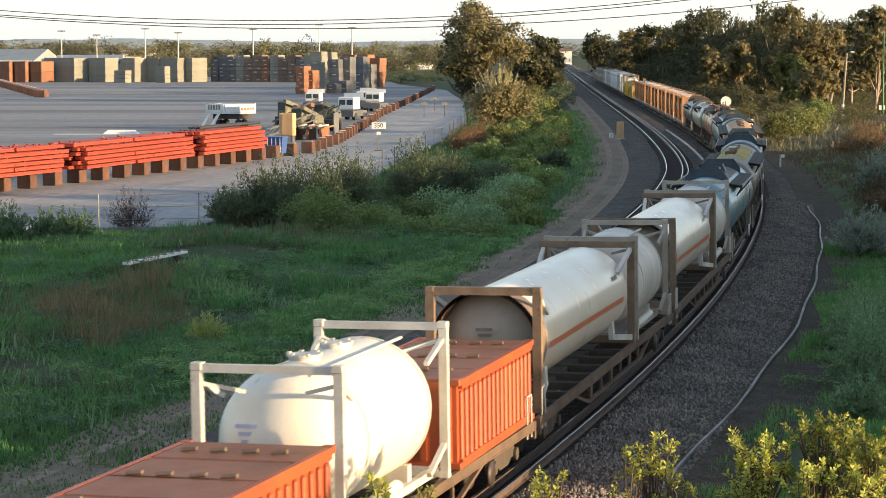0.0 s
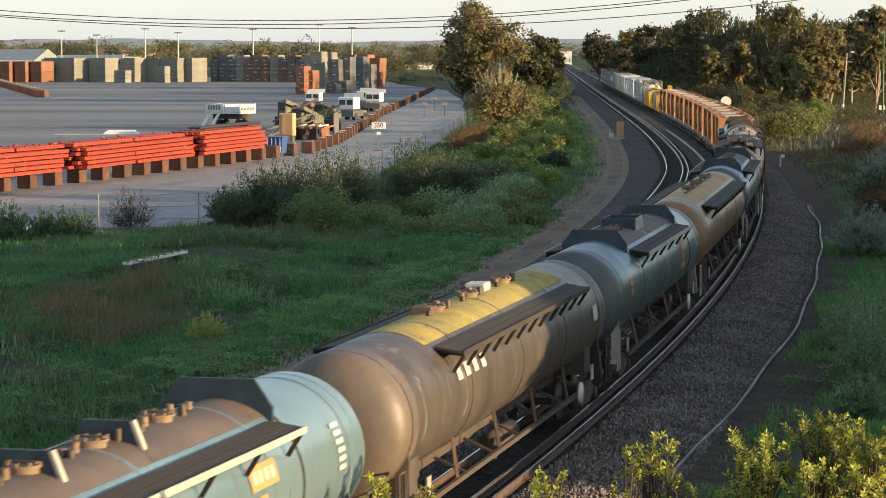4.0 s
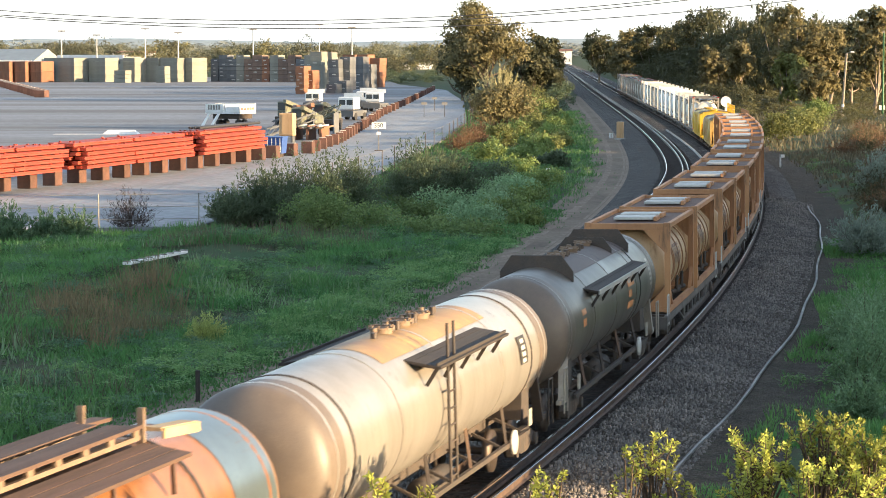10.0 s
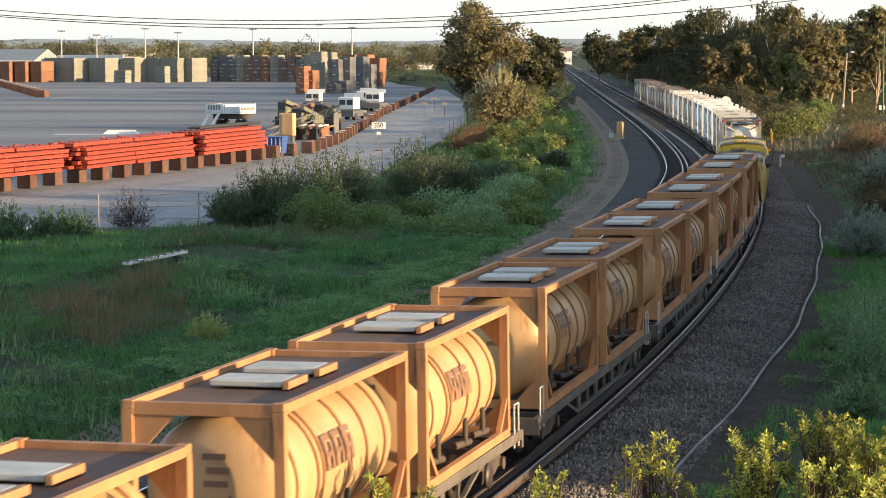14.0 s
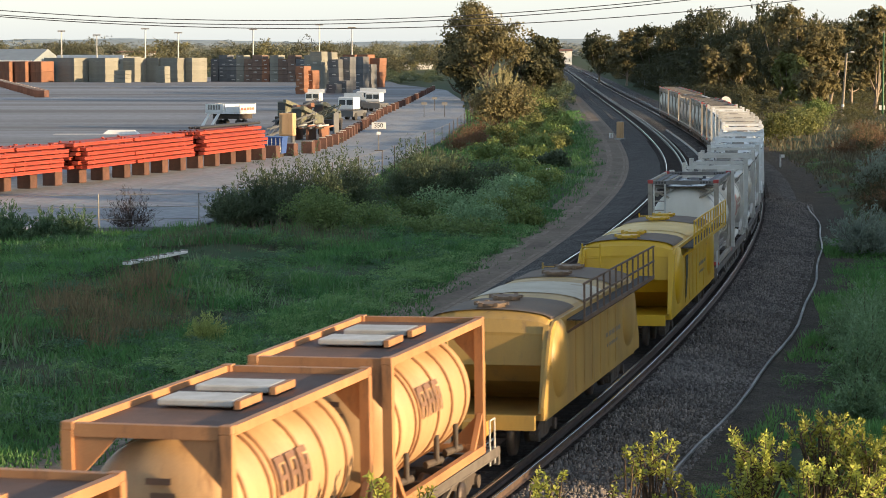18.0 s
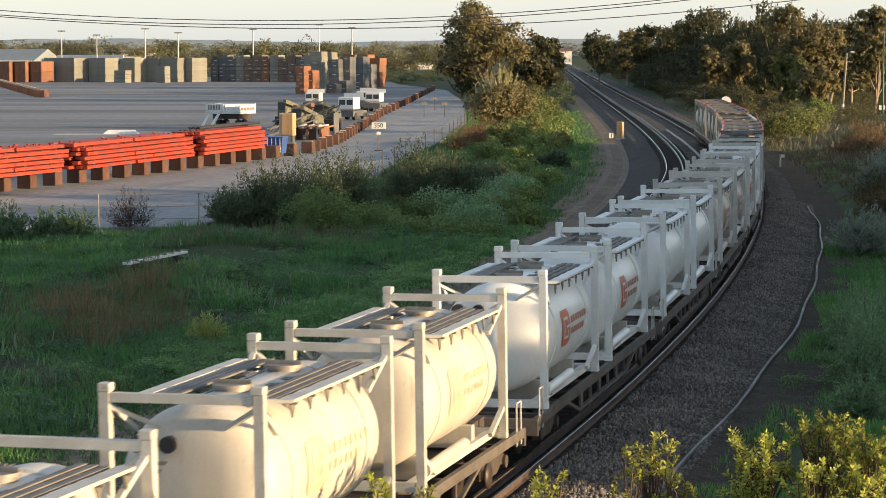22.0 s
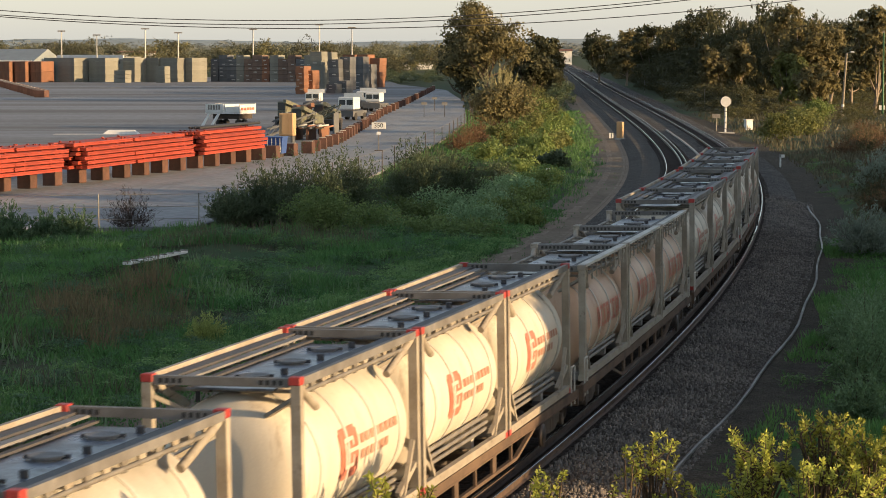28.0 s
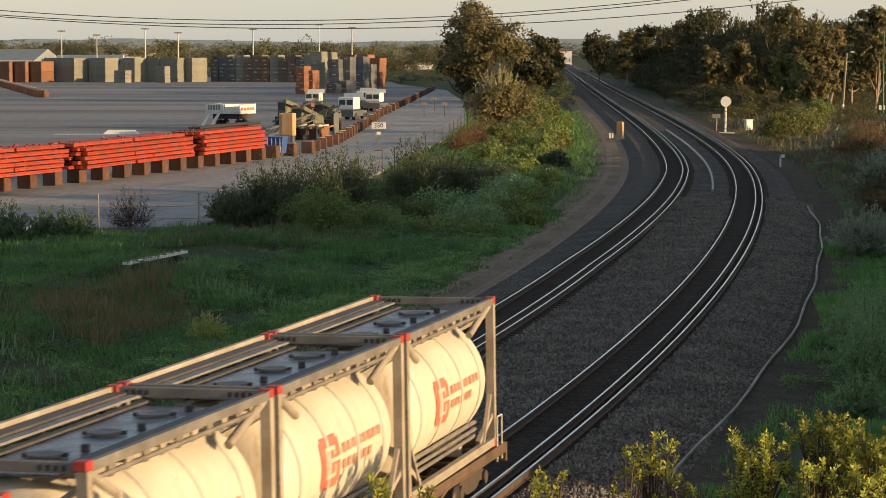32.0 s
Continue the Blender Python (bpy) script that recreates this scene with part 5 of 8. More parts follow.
    for y in (-yb * 0.75, -yb * 0.5, yb * 0.5, yb * 0.78):
        h = Shape()
        h.tube((-0.1, y, crown - 0.06), (-0.1, y, crown + 0.06), 0.3, 16)
        h.tube((-0.1, y, crown + 0.06), (-0.1, y, crown + 0.1), 0.34, 16)
        for k in range(6):
            a = k * math.pi / 3
            h.box((-0.1 + 0.33 * math.cos(a), y + 0.33 * math.sin(a), crown + 0.08), (0.08, 0.08, 0.08))
        part("roof_hatch", h, RUST_FRAME if not badge else paint, t)
    for sx in (1,):
        wl0, wl1 = -yb + 2.2, yb + 0.5
        wy, wn_ = (wl0 + wl1) / 2, wl1 - wl0
        zw = 2.66
        s = Shape()
        for k in range(4):
            s.box((sx * (W + 0.07 + k * 0.09), wy, zw), (0.075, wn_, 0.03))
        part("walkway", s, DARK_TIMBER, t, "dark steel grating side walkway")
        part("walkway_edge", Shape().box((sx * (W + 0.4), wy, zw), (0.03, wn_, 0.09)), rail_paint, t)
        n = 13
        for k in range(n):
            y = wl0 + 0.1 + k * (wn_ - 0.2) / (n - 1)
            part("railing_post", Shape().box((sx * (W + 0.4), y, zw + 0.38), (0.04, 0.045, 0.78)), rail_paint, t)
            part("walkway_bracket", Shape().beam((sx * (W + 0.03), y, zw - 0.28), (sx * (W + 0.4), y, zw - 0.03), 0.04, 0.05), rail_paint, t)
        rl = Shape()
        for z in (zw + 0.4, zw + 0.77):
            rl.box((sx * (W + 0.4), wy, z), (0.035, wn_, 0.04))
        pieces("railing", rl, rail_paint, t)
    for sy in (-1, 1):
        for sx in (-1, 1):
            part("end_brace", Shape().beam((sx * W * 0.93, sy * (yb - 0.62), 2.72), (sx * W * 0.98, sy * (yb + 0.3), 1.0), 0.12, 0.09), paint, t)
        part("end_sheet", Shape().beam((0, sy * (yb - 0.58), 2.55), (0, sy * (yb - 0.5), 1.9), W * 1.8, 0.05), paint, t)
    for sy in (-1, 1):
        lad = Shape()
        for x in (-1.12, -0.62):
            lad.tube((x, sy * (yb + 0.45), 0.9), (x, sy * (yb + 0.45), 3.0), 0.025, 6)
        for k in range(7):
            lad.tube((-1.12, sy * (yb + 0.45), 1.1 + k * 0.3), (-0.62, sy * (yb + 0.45), 1.1 + k * 0.3), 0.02, 6)
        part("ladder", lad, paint, t)
        bogie(t, sy * (length / 2 - 2.3))
    ch = Shape()
    for y in (-2.6, 0, 2.6):
        ch.loft([[(-0.8, y - 0.9, 0.85), (0.8, y - 0.9, 0.85), (0.8, y + 0.9, 0.85), (-0.8, y + 0.9, 0.85)],
                 [(-0.4, y - 0.3, 0.35), (0.4, y - 0.3, 0.35), (0.4, y + 0.3, 0.35), (-0.4, y + 0.3, 0.35)]])
    pieces("discharge_chute", ch, GRIME, t)
    m = Shape()
    for k in range(5):
        m.box((W + 0.036, 1.4 + k * 0.42, 1.75), (0.012, 0.3, 0.1))
        m.box((W + 0.036, 1.5 + k * 0.3, 1.5), (0.012, 0.2, 0.07))
        m.box((W + 0.036, yb - 2.0 + k * 0.2, 2.2 - 0.15 * k), (0.012, 0.3, 0.05))
    part("lettering", m, DARK_MARK, t, "faded lettering as plain bars")
    if badge:
        e = Shape()
        e.prism([(-yb + 3.1, 2.35), (-yb + 3.75, 2.45), (-yb + 3.7, 1.9), (-yb + 3.3, 1.15), (-yb + 2.95, 1.1), (-yb + 3.2, 1.7)], W + 0.05, W + 0.06)
        part("emblem", e, BLACK, t, "black emblem as a plain shape")
    return t


# ---- train: the order of vehicles. u is the distance along the line at 13 s of each one's middle ----
SPEED = 17.0
TRAIN_SIDE = -0.36
DECK = 0.95
moving = []          # thing, u of its middle, half wheelbase, height


def place(ob, u, half, z=0.0):
    moving.append((ob, u, half, z))
    return ob


def make_train():
    pool = {}

    def get(key, build):
        if key in pool:
            return copy_thing(pool[key], Matrix())
        pool[key] = build()
        return pool[key]

    def wagon(u0, u1, key="flat"):
        place(get((key, round(u1 - u0, 1)), lambda: flat_wagon(u1 - u0, DECK, WAGON_GREY if key == "flat" else WAGON_RUST)), (u0 + u1) / 2, (u1 - u0) * 0.33)

    def box(key, build, front, length=6.058):
        place(get(key, build), front + length / 2, length * 0.4, DECK)

    # head of the visible train
    wagon(-201.6, -181.9, "rust")
    box("half", half_box, -201.0)
    box("plain", lambda: white_tank("plain", mark="blue", H=2.75, r=1.2), -194.6)
    box("half", half_box, -187.9)
    for front in (-181.2, -161.0):
        wagon(front - 0.4, front + 19.3, "rust")
        box("long", long_tank, front, 12.1)
        box("plain2", lambda: white_tank("plain", paint=WHITE_DIRTY, H=2.68, r=1.18), front + 12.55)
    tankers = [(-141.4, -124.7, "silver"), (-124.2, -104.9, "dark"), (-104.4, -85.5, "steel"), (-85.0, -64.2, "tan"), (-63.7, -44.8, "wet"),
               (-44.3, -26.6, "rust"), (-26.1, -9.7, "cream"), (-9.2, 5.6, "grey")]
    looks = {"silver": (SILVER, SILVER, CROWN_BROWN, "silver-blue tank wagon with four dark splash plates", "silver", "plates"),
             "dark": (DARK_TANK, BROWN_GREY_END, MOSS, "dark grimy tank wagon with yellow-stained crown", "brown", "moss"),
             "steel": (STEEL_TANK, TANK_BLUE_END, CROWN_BROWN, "silver-grey tank wagon with an open spill box on its crown", "silver", "box"),
             "tan": (TAN_TANK, END_BROWN, TAN_CROWN, "brown-streaked tank wagon with tan crown and long walkways", "brown", "long"),
             "wet": (STEEL_TANK, TANK_BLUE_END, CROWN_BROWN, "silver-grey tank wagon with a row of crown valves", "silver", "valves"),
             "rust": (BROWN_TANK, END_BROWN, RUST_CROWN, "rust-orange tank wagon with a railed timber roof platform", "brown", "platform"),
             "cream": (CREAM_TANK, BROWN_GREY_END, PINK_CROWN, "pale silver tank wagon with reddish worn crown", "brown", "short"),
             "grey": (GREY_TANK, BROWN_GREY_END, CROWN_BROWN, "grey tank wagon with stained dished ends", "silver", "low")}
    for u0, u1, kind in tankers:
        n = u1 - u0
        paint, ends, crown_mat, words, style, crown = looks[kind]
        place(tank_wagon(n, 1.22, paint, ends, crown_mat, words, DARK_TIMBER, style, crown), (u0 + u1) / 2, n * 0.37)
    for k in range(-1, 6):
        f = 24.3 + 16.5 * k
        wagon(f - 1.0, f + 14.2)
        box("orange", orange_tank, f)
        box("orange", orange_tank, f + 7.1)
    place(hopper_wagon(HOPPER_DULL, "dusty yellow covered hopper wagon with railed walkway", False), 130.4, 4.5)
    place(hopper_wagon(HOPPER_YELLOW, "bright yellow covered hopper wagon with black emblem", True), 148.9, 4.5)
    kinds = ["lad", "logo", "dusty", "dusty", "clean", "clean", "plainp", "plainp", "dustym", "dustym", "dustym", "plainp", "dustym", "dustyl"]
    builds = {"lad": lambda: white_tank("frame", mark=None, H=2.95), "logo": lambda: white_tank("post", mark="logo"),
              "plainp": lambda: white_tank("post", paint=WHITE_CLEAN), "clean": lambda: white_tank("post", paint=WHITE_CLEAN, mark="logo"), "dusty": lambda: white_tank("post", paint=WHITE_DIRTY, mark="faded"),
              "dustym": lambda: white_tank("post", paint=WHITE_DIRTY, mark="logo"),
              "dustyl": lambda: white_tank("frame", paint=WHITE_DIRTY, H=2.8),
              "frame": lambda: white_tank("frame", paint=WHITE_CREAM, mark="logo", H=2.83),
              "big": lambda: white_tank("stripe", paint=DUST_PINK, mark="big", H=2.62)}
    for k in range(7):
        f = 158.6 + 17.4 * k
        wagon(f - 1.2, f + 15.2)
        for j in range(2):
            key = kinds[2 * k + j]
            box(key, builds[key], f + 7.75 * j)
    for f, key in ((279.5, "frame"), (299.7, "big"), (320.1, "frame"), (340.4, "frame")):
        wagon(f - 0.6, f + 19.1, "flat3")
        for j in range(3):
            box(key, builds[key], f + 6.2 * j)


def train_pose(s, half, z):
    x0, y0, a0 = track(s - half, TRAIN_SIDE)
    x1, y1, a1 = track(s + half, TRAIN_SIDE)
    heading = math.atan2(x1 - x0, y1 - y0)
    cant = -0.85 if s < 170 else -0.85 * max(0.0, 1 - (s - 170) / 60)
    base = pose((x0 + x1) / 2, (y0 + y1) / 2, 0.03, 0, cant, -math.degrees(heading))
    return base @ Matrix.Translation((0, 0, z))


# ---- ground: one sheet to the horizon ----
GROUND_Z = -0.55


def spread(lo, hi, dense, far):
    """Grid lines that thin out away from the middle."""
    out, v = [], 0.0
    step = dense
    while v < hi:
        out.append(v)
        step = min(far, step * 1.06 + (0.02 * v if v > 200 else 0))
        v += step
    out.append(hi)
    left, v, step = [], 0.0, dense
    while v > lo:
        step = min(far, step * 1.06)
        v -= step
        left.append(max(v, lo))
    return sorted(set(left + out))


def ground_height(x, y):
    """Hummocks and hollows of the rough ground, nothing under the yard and the line."""
    h = noise.noise(Vector((x * 0.06, y * 0.06, 3.0))) * 0.14 + noise.noise(Vector((x * 0.3, y * 0.3, 7.0))) * 0.07
    a = float(np.interp(y, line_y, line_a))
    side = (x - float(np.interp(y, line_y, line_x))) * math.cos(a)
    far = min(1.0, max(0.0, (-11.0 - side) / 2.5)) if side < 0 else min(1.0, max(0.0, (side - 5.2) / 2.0))
    h += far * (0.16 + 0.55 * noise.noise(Vector((x * 0.17, y * 0.13, 21.0))) + 0.2 * noise.noise(Vector((x * 0.5, y * 0.4, 11.0))))
    if y > 108:
        h *= max(0.0, 1.0 - (y - 108) / 5.0) if side < 0 else 1.0
    return GROUND_Z + h


def make_ground():
    xs, ys = spread(-4500, 4500, 2.0, 400.0), [v for v in spread(-1500, 4700, 2.5, 300.0)]
    vs = [(x, y, ground_height(x, y) if abs(x) < 120 and -60 < y < 400 else GROUND_Z) for y in ys for x in xs]
    n = len(xs)
    fs = [(j * n + i, j * n + i + 1, (j + 1) * n + i + 1, (j + 1) * n + i) for j in range(len(ys) - 1) for i in range(n - 1)]
    g = Shape().add(vs, fs, True)
    solid("ground", g, GRASS_SOIL, "rough grassy ground beside the railway", "ground", kind="structure")


def make_line():
    bed = Shape()
    ribbon(bed, -520, 1200, 3.0, [(-8.7, -0.9), (-8.0, -0.44), (-7.0, -0.20), (1.9, -0.20), (3.3, -0.5), (4.4, -0.53), (5.0, -0.85)])
    solid("ballast_bed", bed, BALLAST, "grey crushed-stone ballast under two tracks", "ballast", kind="structure")
    cs = Shape()
    ribbon(cs, -60, 300, 3.0, [(2.75, -0.36), (3.4, -0.485), (4.4, -0.51), (5.1, -0.52), (5.9, -0.7)], True)
    solid("cess_strip", cs, CESS, "bare brown dirt along the foot of the ballast", "dirt", kind="structure")
    rd = Shape()
    heights = ([-11.0, -10.0, -9.1, -8.2, -7.6], [-0.50, -0.45, -0.41, -0.44, -0.45])
    ribbon(rd, -60, 420, 3.0, [(-11.6, -0.8), (-11.0, -0.50), (-10.0, -0.45), (-9.1, -0.41), (-8.2, -0.43), (-7.75, -0.45), (-7.3, -0.62)], True)
    solid("access_track", rd, ROAD, "brown dirt access track with wheel ruts", "dirt road", kind="structure")
    for side in (-9.45, -8.2):
        rt = Shape()
        ribbon(rt, -60, 420, 3.0, [(side - 0.22, float(np.interp(side - 0.22, *heights)) + 0.008),
                                   (side + 0.22, float(np.interp(side + 0.22, *heights)) + 0.008)])
        solid("wheel_rut", rt, RUT, "pale worn wheel rut in the access track", "wheel rut", kind="structure")
    for drift in (None, second_line):
        d = Shape()
        ribbon(d, -520, 1200, 3.0, [(-0.95, -0.199), (-0.8, -0.19), (0.8, -0.19), (0.95, -0.199)], drift=drift)
        solid("track_bed", d, DARK_BED, "dark oily ballast between the rails", "track bed", kind="structure")
        tr = thing("railway_track", "curving dual-gauge track with three polished rails", "railway track", kind="structure")
        for side in (-0.7525, 0.384, 0.7525):
            r = Shape()
            ribbon(r, -520, 1200, 2.0, [(side - 0.065, -0.17), (side - 0.012, -0.14), (side - 0.012, -0.045), (side - 0.036, -0.035), (side - 0.036, -0.006)], drift=drift)
            ribbon(r, -520, 1200, 2.0, [(side + 0.036, -0.006), (side + 0.036, -0.035), (side + 0.012, -0.045), (side + 0.012, -0.14), (side + 0.065, -0.17)], drift=drift)
            rail = part("rail", r, RAIL_SIDE, tr, "rusty rail web and foot")
            hd = Shape()
            ribbon(hd, -520, 1200, 2.0, [(side - 0.028, -0.006), (side - 0.02, 0.0), (side + 0.02, 0.0), (side + 0.028, -0.006)], drift=drift)
            part("rail_head", hd, RAIL_HEAD, rail, "polished rail head")
        sl = Shape().box((0, 0, 0), (2.4, 0.24, 0.12), bevel=0.02).data("sleeper", SLEEPER)
        k = 0
        s = 14.0
        while k < 300:
            ob = new("sleeper", sl)
            ob.parent = tr
            x, y, a = track(s, drift(s) if drift else 0.0)
            ob.matrix_basis = pose(x, y, -0.246, 0, 0, -math.degrees(a))
            s += 0.66
            k += 1


# ---- plants ----
class Cloud:
    """Leaf cards gathered by arrays: fast crowns and grass."""

    def __init__(self, seed):
        self.rng = np.random.default_rng(seed)
        self.parts = []

    def along(self, centres, d, size, aspect):
        """Slender leaves that point along d."""
        rng = self.rng
        n = len(centres)
        size = (size * rng.uniform(0.7, 1.3, n))[:, None]
        d = d / np.linalg.norm(d, axis=1)[:, None]
        w = np.cross(d, rng.normal(size=(n, 3)))
        w /= np.linalg.norm(w, axis=1)[:, None] + 1e-9
        h = size * aspect / 2
        m = centres - d * h * 0.15
        self.parts.append(np.stack([centres - d * h, m + w * size / 2, centres + d * h, m - w * size / 2], 1))

    def facing(self, centres, outs, size, droop, aspect):
        """Leaves that face roughly outwards from their clump."""
        rng = self.rng
        n = len(centres)
        nrm = outs + rng.normal(0, 0.6, (n, 3))
        d = np.cross(nrm, rng.normal(size=(n, 3)))
        d[:, 2] -= droop * np.linalg.norm(d, axis=1)
        self_w = np.cross(nrm, d)
        size = size * rng.uniform(0.6, 1.4, n)[:, None]
        d = d / (np.linalg.norm(d, axis=1)[:, None] + 1e-9)
        w = self_w / (np.linalg.norm(self_w, axis=1)[:, None] + 1e-9)
        self.parts.append(np.stack([centres - d * size * aspect / 2, centres + w * size / 2, centres + d * size * aspect / 2, centres - w * size / 2], 1))

    def blades(self, base, height, width, lean=0.35):
        """Upright tapering blades as thin quads."""
        rng = self.rng
        n = len(base)
        h = height * rng.uniform(0.5, 1.3, n)
        ang = rng.uniform(0, 2 * np.pi, n)
        w = np.stack([np.cos(ang), np.sin(ang), np.zeros(n)], 1) * (width * rng.uniform(0.6, 1.3, n))[:, None] / 2
        tip = base + np.stack([rng.normal(0, lean, n) * h, rng.normal(0, lean, n) * h, h], 1)
        self.parts.append(np.stack([base - w, base + w, tip + w * 0.25, tip - w * 0.25], 1))

    def quads(self):
        return np.concatenate(self.parts, 0)


def quad_mesh(name, quads, mat):
    n, k = quads.shape[:2]
    me = bpy.data.meshes.new(name)
    me.vertices.add(k * n)
    me.vertices.foreach_set("co", quads.reshape(-1).astype(np.float32))
    me.loops.add(k * n)
    me.loops.foreach_set("vertex_index", np.arange(k * n, dtype=np.int32))
    me.polygons.add(n)
    me.polygons.foreach_set("loop_start", np.arange(0, k * n, k, dtype=np.int32))
    me.materials.append(mat)
    me.update()
    return me


def crown_quads(seed, radius, height, lobes, clumps, per, leaf, base=0.3, droop=0.2, aspect=1.9, tuft=0.11):
    """Leaf clumps on the upper sides of big uneven lobes; the foot is at z = 0."""
    c = Cloud(seed)
    rng = c.rng
    cz, hz = height * (base + (1 - base) / 2), height * (1 - base) / 2
    pts, outs = [], []
    for k in range(lobes):
        d = rng.normal(size=3)
        d /= np.linalg.norm(d)
        q = rng.uniform(0.35, 0.86)
        rl = radius * rng.uniform(0.24, 0.44)
        mid = np.array([d[0] * radius * q, d[1] * radius * q, cz + d[2] * hz * q])
        e = rng.normal(size=(clumps, 3))
        e[:, 2] += 0.35
        e /= np.linalg.norm(e, axis=1)[:, None]
        cc = mid + e * rl * rng.uniform(0.55, 1.12, clumps)[:, None] * np.array([1, 1, 0.85])
        g = rng.normal(size=(clumps, per, 3)) * radius * tuft * np.array([1, 1, 0.7])
        pts.append((cc[:, None, :] + g).reshape(-1, 3))
        outs.append(np.repeat(e, per, 0))
    pts, outs = np.concatenate(pts, 0), np.concatenate(outs, 0)
    pts[:, 2] = np.maximum(pts[:, 2], 0.04)
    c.facing(pts, outs, leaf, droop, aspect)
    return c.quads()


def spray_quads(seed, radius, height, stems, per, leaf, aspect=3.0, start=0.35, fuzz=0.05, rise=0.3, out=1.15):
    """Leaves along many stems that fan up and out from the foot: a bush with feathery edges."""
    c = Cloud(seed)
    rng = c.rng
    pts, dirs, size = [], [], []
    for k in range(stems):
        a, e = rng.uniform(0, 6.283), math.asin(rng.uniform(rise * 0.5, 1.0))
        q = rng.uniform(0.55, out)
        tip = np.array([math.cos(a) * math.cos(e) * radius * q, math.sin(a) * math.cos(e) * radius * q, math.sin(e) * height * q * 0.93 + height * 0.06])
        if rise > 1.0:
            u = rng.uniform(0, 1)
            tip = np.array([math.cos(a) * math.sqrt(u) * radius, math.sin(a) * math.sqrt(u) * radius, height * (1.0 - 0.3 * u) * rng.uniform(0.78, out)])
        foot = tip * np.array([0.25, 0.25, 0.0])
        bend = np.array([0, 0, height * 0.16 * rng.uniform(-0.2, 1.0)])
        f = np.sqrt(rng.uniform(start ** 2, 1.0, per))[:, None]
        p = foot + (tip - foot) * f + bend * 4 * f * (1 - f) + rng.normal(0, fuzz * radius, (per, 3)) * (1.2 - 0.8 * f)
        d = (tip - foot) / np.linalg.norm(tip - foot) + rng.normal(0, 0.9 if rise > 1.0 else 0.55, (per, 3))
        pts.append(p)
        dirs.append(d)
        size.append(1.15 - 0.45 * f[:, 0])
    pts = np.concatenate(pts, 0)
    pts[:, 2] = np.maximum(pts[:, 2], 0.03)
    c.along(pts, np.concatenate(dirs, 0), leaf * np.concatenate(size, 0), aspect)
    return c.quads()


def limbs(shape, seed, height, radius, trunk, n=6, base=0.35):
    rng = np.random.default_rng(seed + 500)
    lean = rng.normal(0, 0.04, 2) * height
    mid = Vector((lean[0], lean[1], height * (base + 0.15)))
    shape.tube((0, 0, -0.3), mid, trunk, 9, trunk * 0.6, caps=False)
    shape.tube(mid, (lean[0] * 1.5, lean[1] * 1.5, height * 0.85), trunk * 0.6, 7, trunk * 0.12, caps=False)
    for k in range(n):
        a = 2 * math.pi * k / n + rng.uniform(-0.4, 0.4)
        z0 = height * (base * rng.uniform(0.6, 1.2) + 0.05)
        f = min(1.0, z0 / mid.z)
        p = Vector((mid.x * f, mid.y * f, z0))
        q = Vector((radius * 0.72 * math.cos(a), radius * 0.72 * math.sin(a), height * rng.uniform(base + 0.2, 0.85)))
        m = (p + q) / 2 + Vector((0, 0, -0.06 * height))
        shape.tube(p, m, trunk * 0.42, 6, trunk * 0.28, caps=False)
        shape.tube(m, q, trunk * 0.28, 6, trunk * 0.07, caps=False)
    return shape


plant_pool = {}


def plant(x, y, height, radius, quads, leaf_mat, label, category, name, group, key, bark, trunk, base, seed, z=None, twigs=False):
    """A trunk or stems with one crown; alike plants share their meshes, scaled."""
    t = thing(name, label, category, group, m=pose(x, y, GROUND_Z if z is None else z, 0, 0, (seed * 67 + x * 31 + y * 17) % 360))
    if key not in plant_pool:
        sh = limbs(Shape(), seed, height, radius, trunk, n=9 if twigs else 7, base=base)
        plant_pool[key] = (sh.data("trunk", bark), quad_mesh("crown", quads(), leaf_mat), height)
    a, b, h0 = plant_pool[key]
    for nm, me in (("trunk", a), ("crown", b)):
        ob = new(nm, me)
        ob.parent = t
        ob.scale = (height / h0,) * 3
    return t


def tree(x, y, height, radius, leaf_mat, label, seed=1, lobes=16, clumps=16, per=22, leaf=0.2, base=0.3, bark=None, group="", name="tree", droop=0.25, tuft=0.10):
    key = ("tree", round(height / radius, 1), leaf_mat.name, seed, lobes, clumps, per, base)
    return plant(x, y, height, radius, lambda: crown_quads(seed, radius, height, lobes, clumps, per, leaf, base, droop, tuft=tuft),
                 leaf_mat, label, "tree", name, group, key, bark or BARK, height * 0.022, base, seed)


def shrub(x, y, height, radius, leaf_mat, label, seed=1, lobes=12, clumps=12, per=14, leaf=0.1, group="", name="shrub", z=None):
    """A rounded, dense shrub."""
    key = ("shrub", round(height / radius, 1), leaf_mat.name, seed, lobes, clumps, per)
    return plant(x, y, height, radius, lambda: crown_quads(seed, radius, height, lobes, clumps, per, leaf, 0.0, 0.0, tuft=0.10),
                 leaf_mat, label, "shrub", name, group, key, BARK, height * 0.02, 0.05, seed, z)


def spray_bush(x, y, height, radius, leaf_mat, label, seed=1, stems=150, per=24, leaf=0.08, aspect=3.0, start=0.35, fuzz=0.05, group="", name="shrub", z=None, rise=0.3, out=1.15, bark=None):
    """A bush of upright leafy stems."""
    key = ("spray", round(height / radius, 1), leaf_mat.name, seed, stems, per, start, round(leaf / height, 3))
    return plant(x, y, height, radius, lambda: spray_quads(seed, radius, height, stems, per, leaf, aspect, start, fuzz, rise, out),
                 leaf_mat, label, "shrub", name, group, key, bark or BARK, height * 0.015, 0.05, seed, z, True)


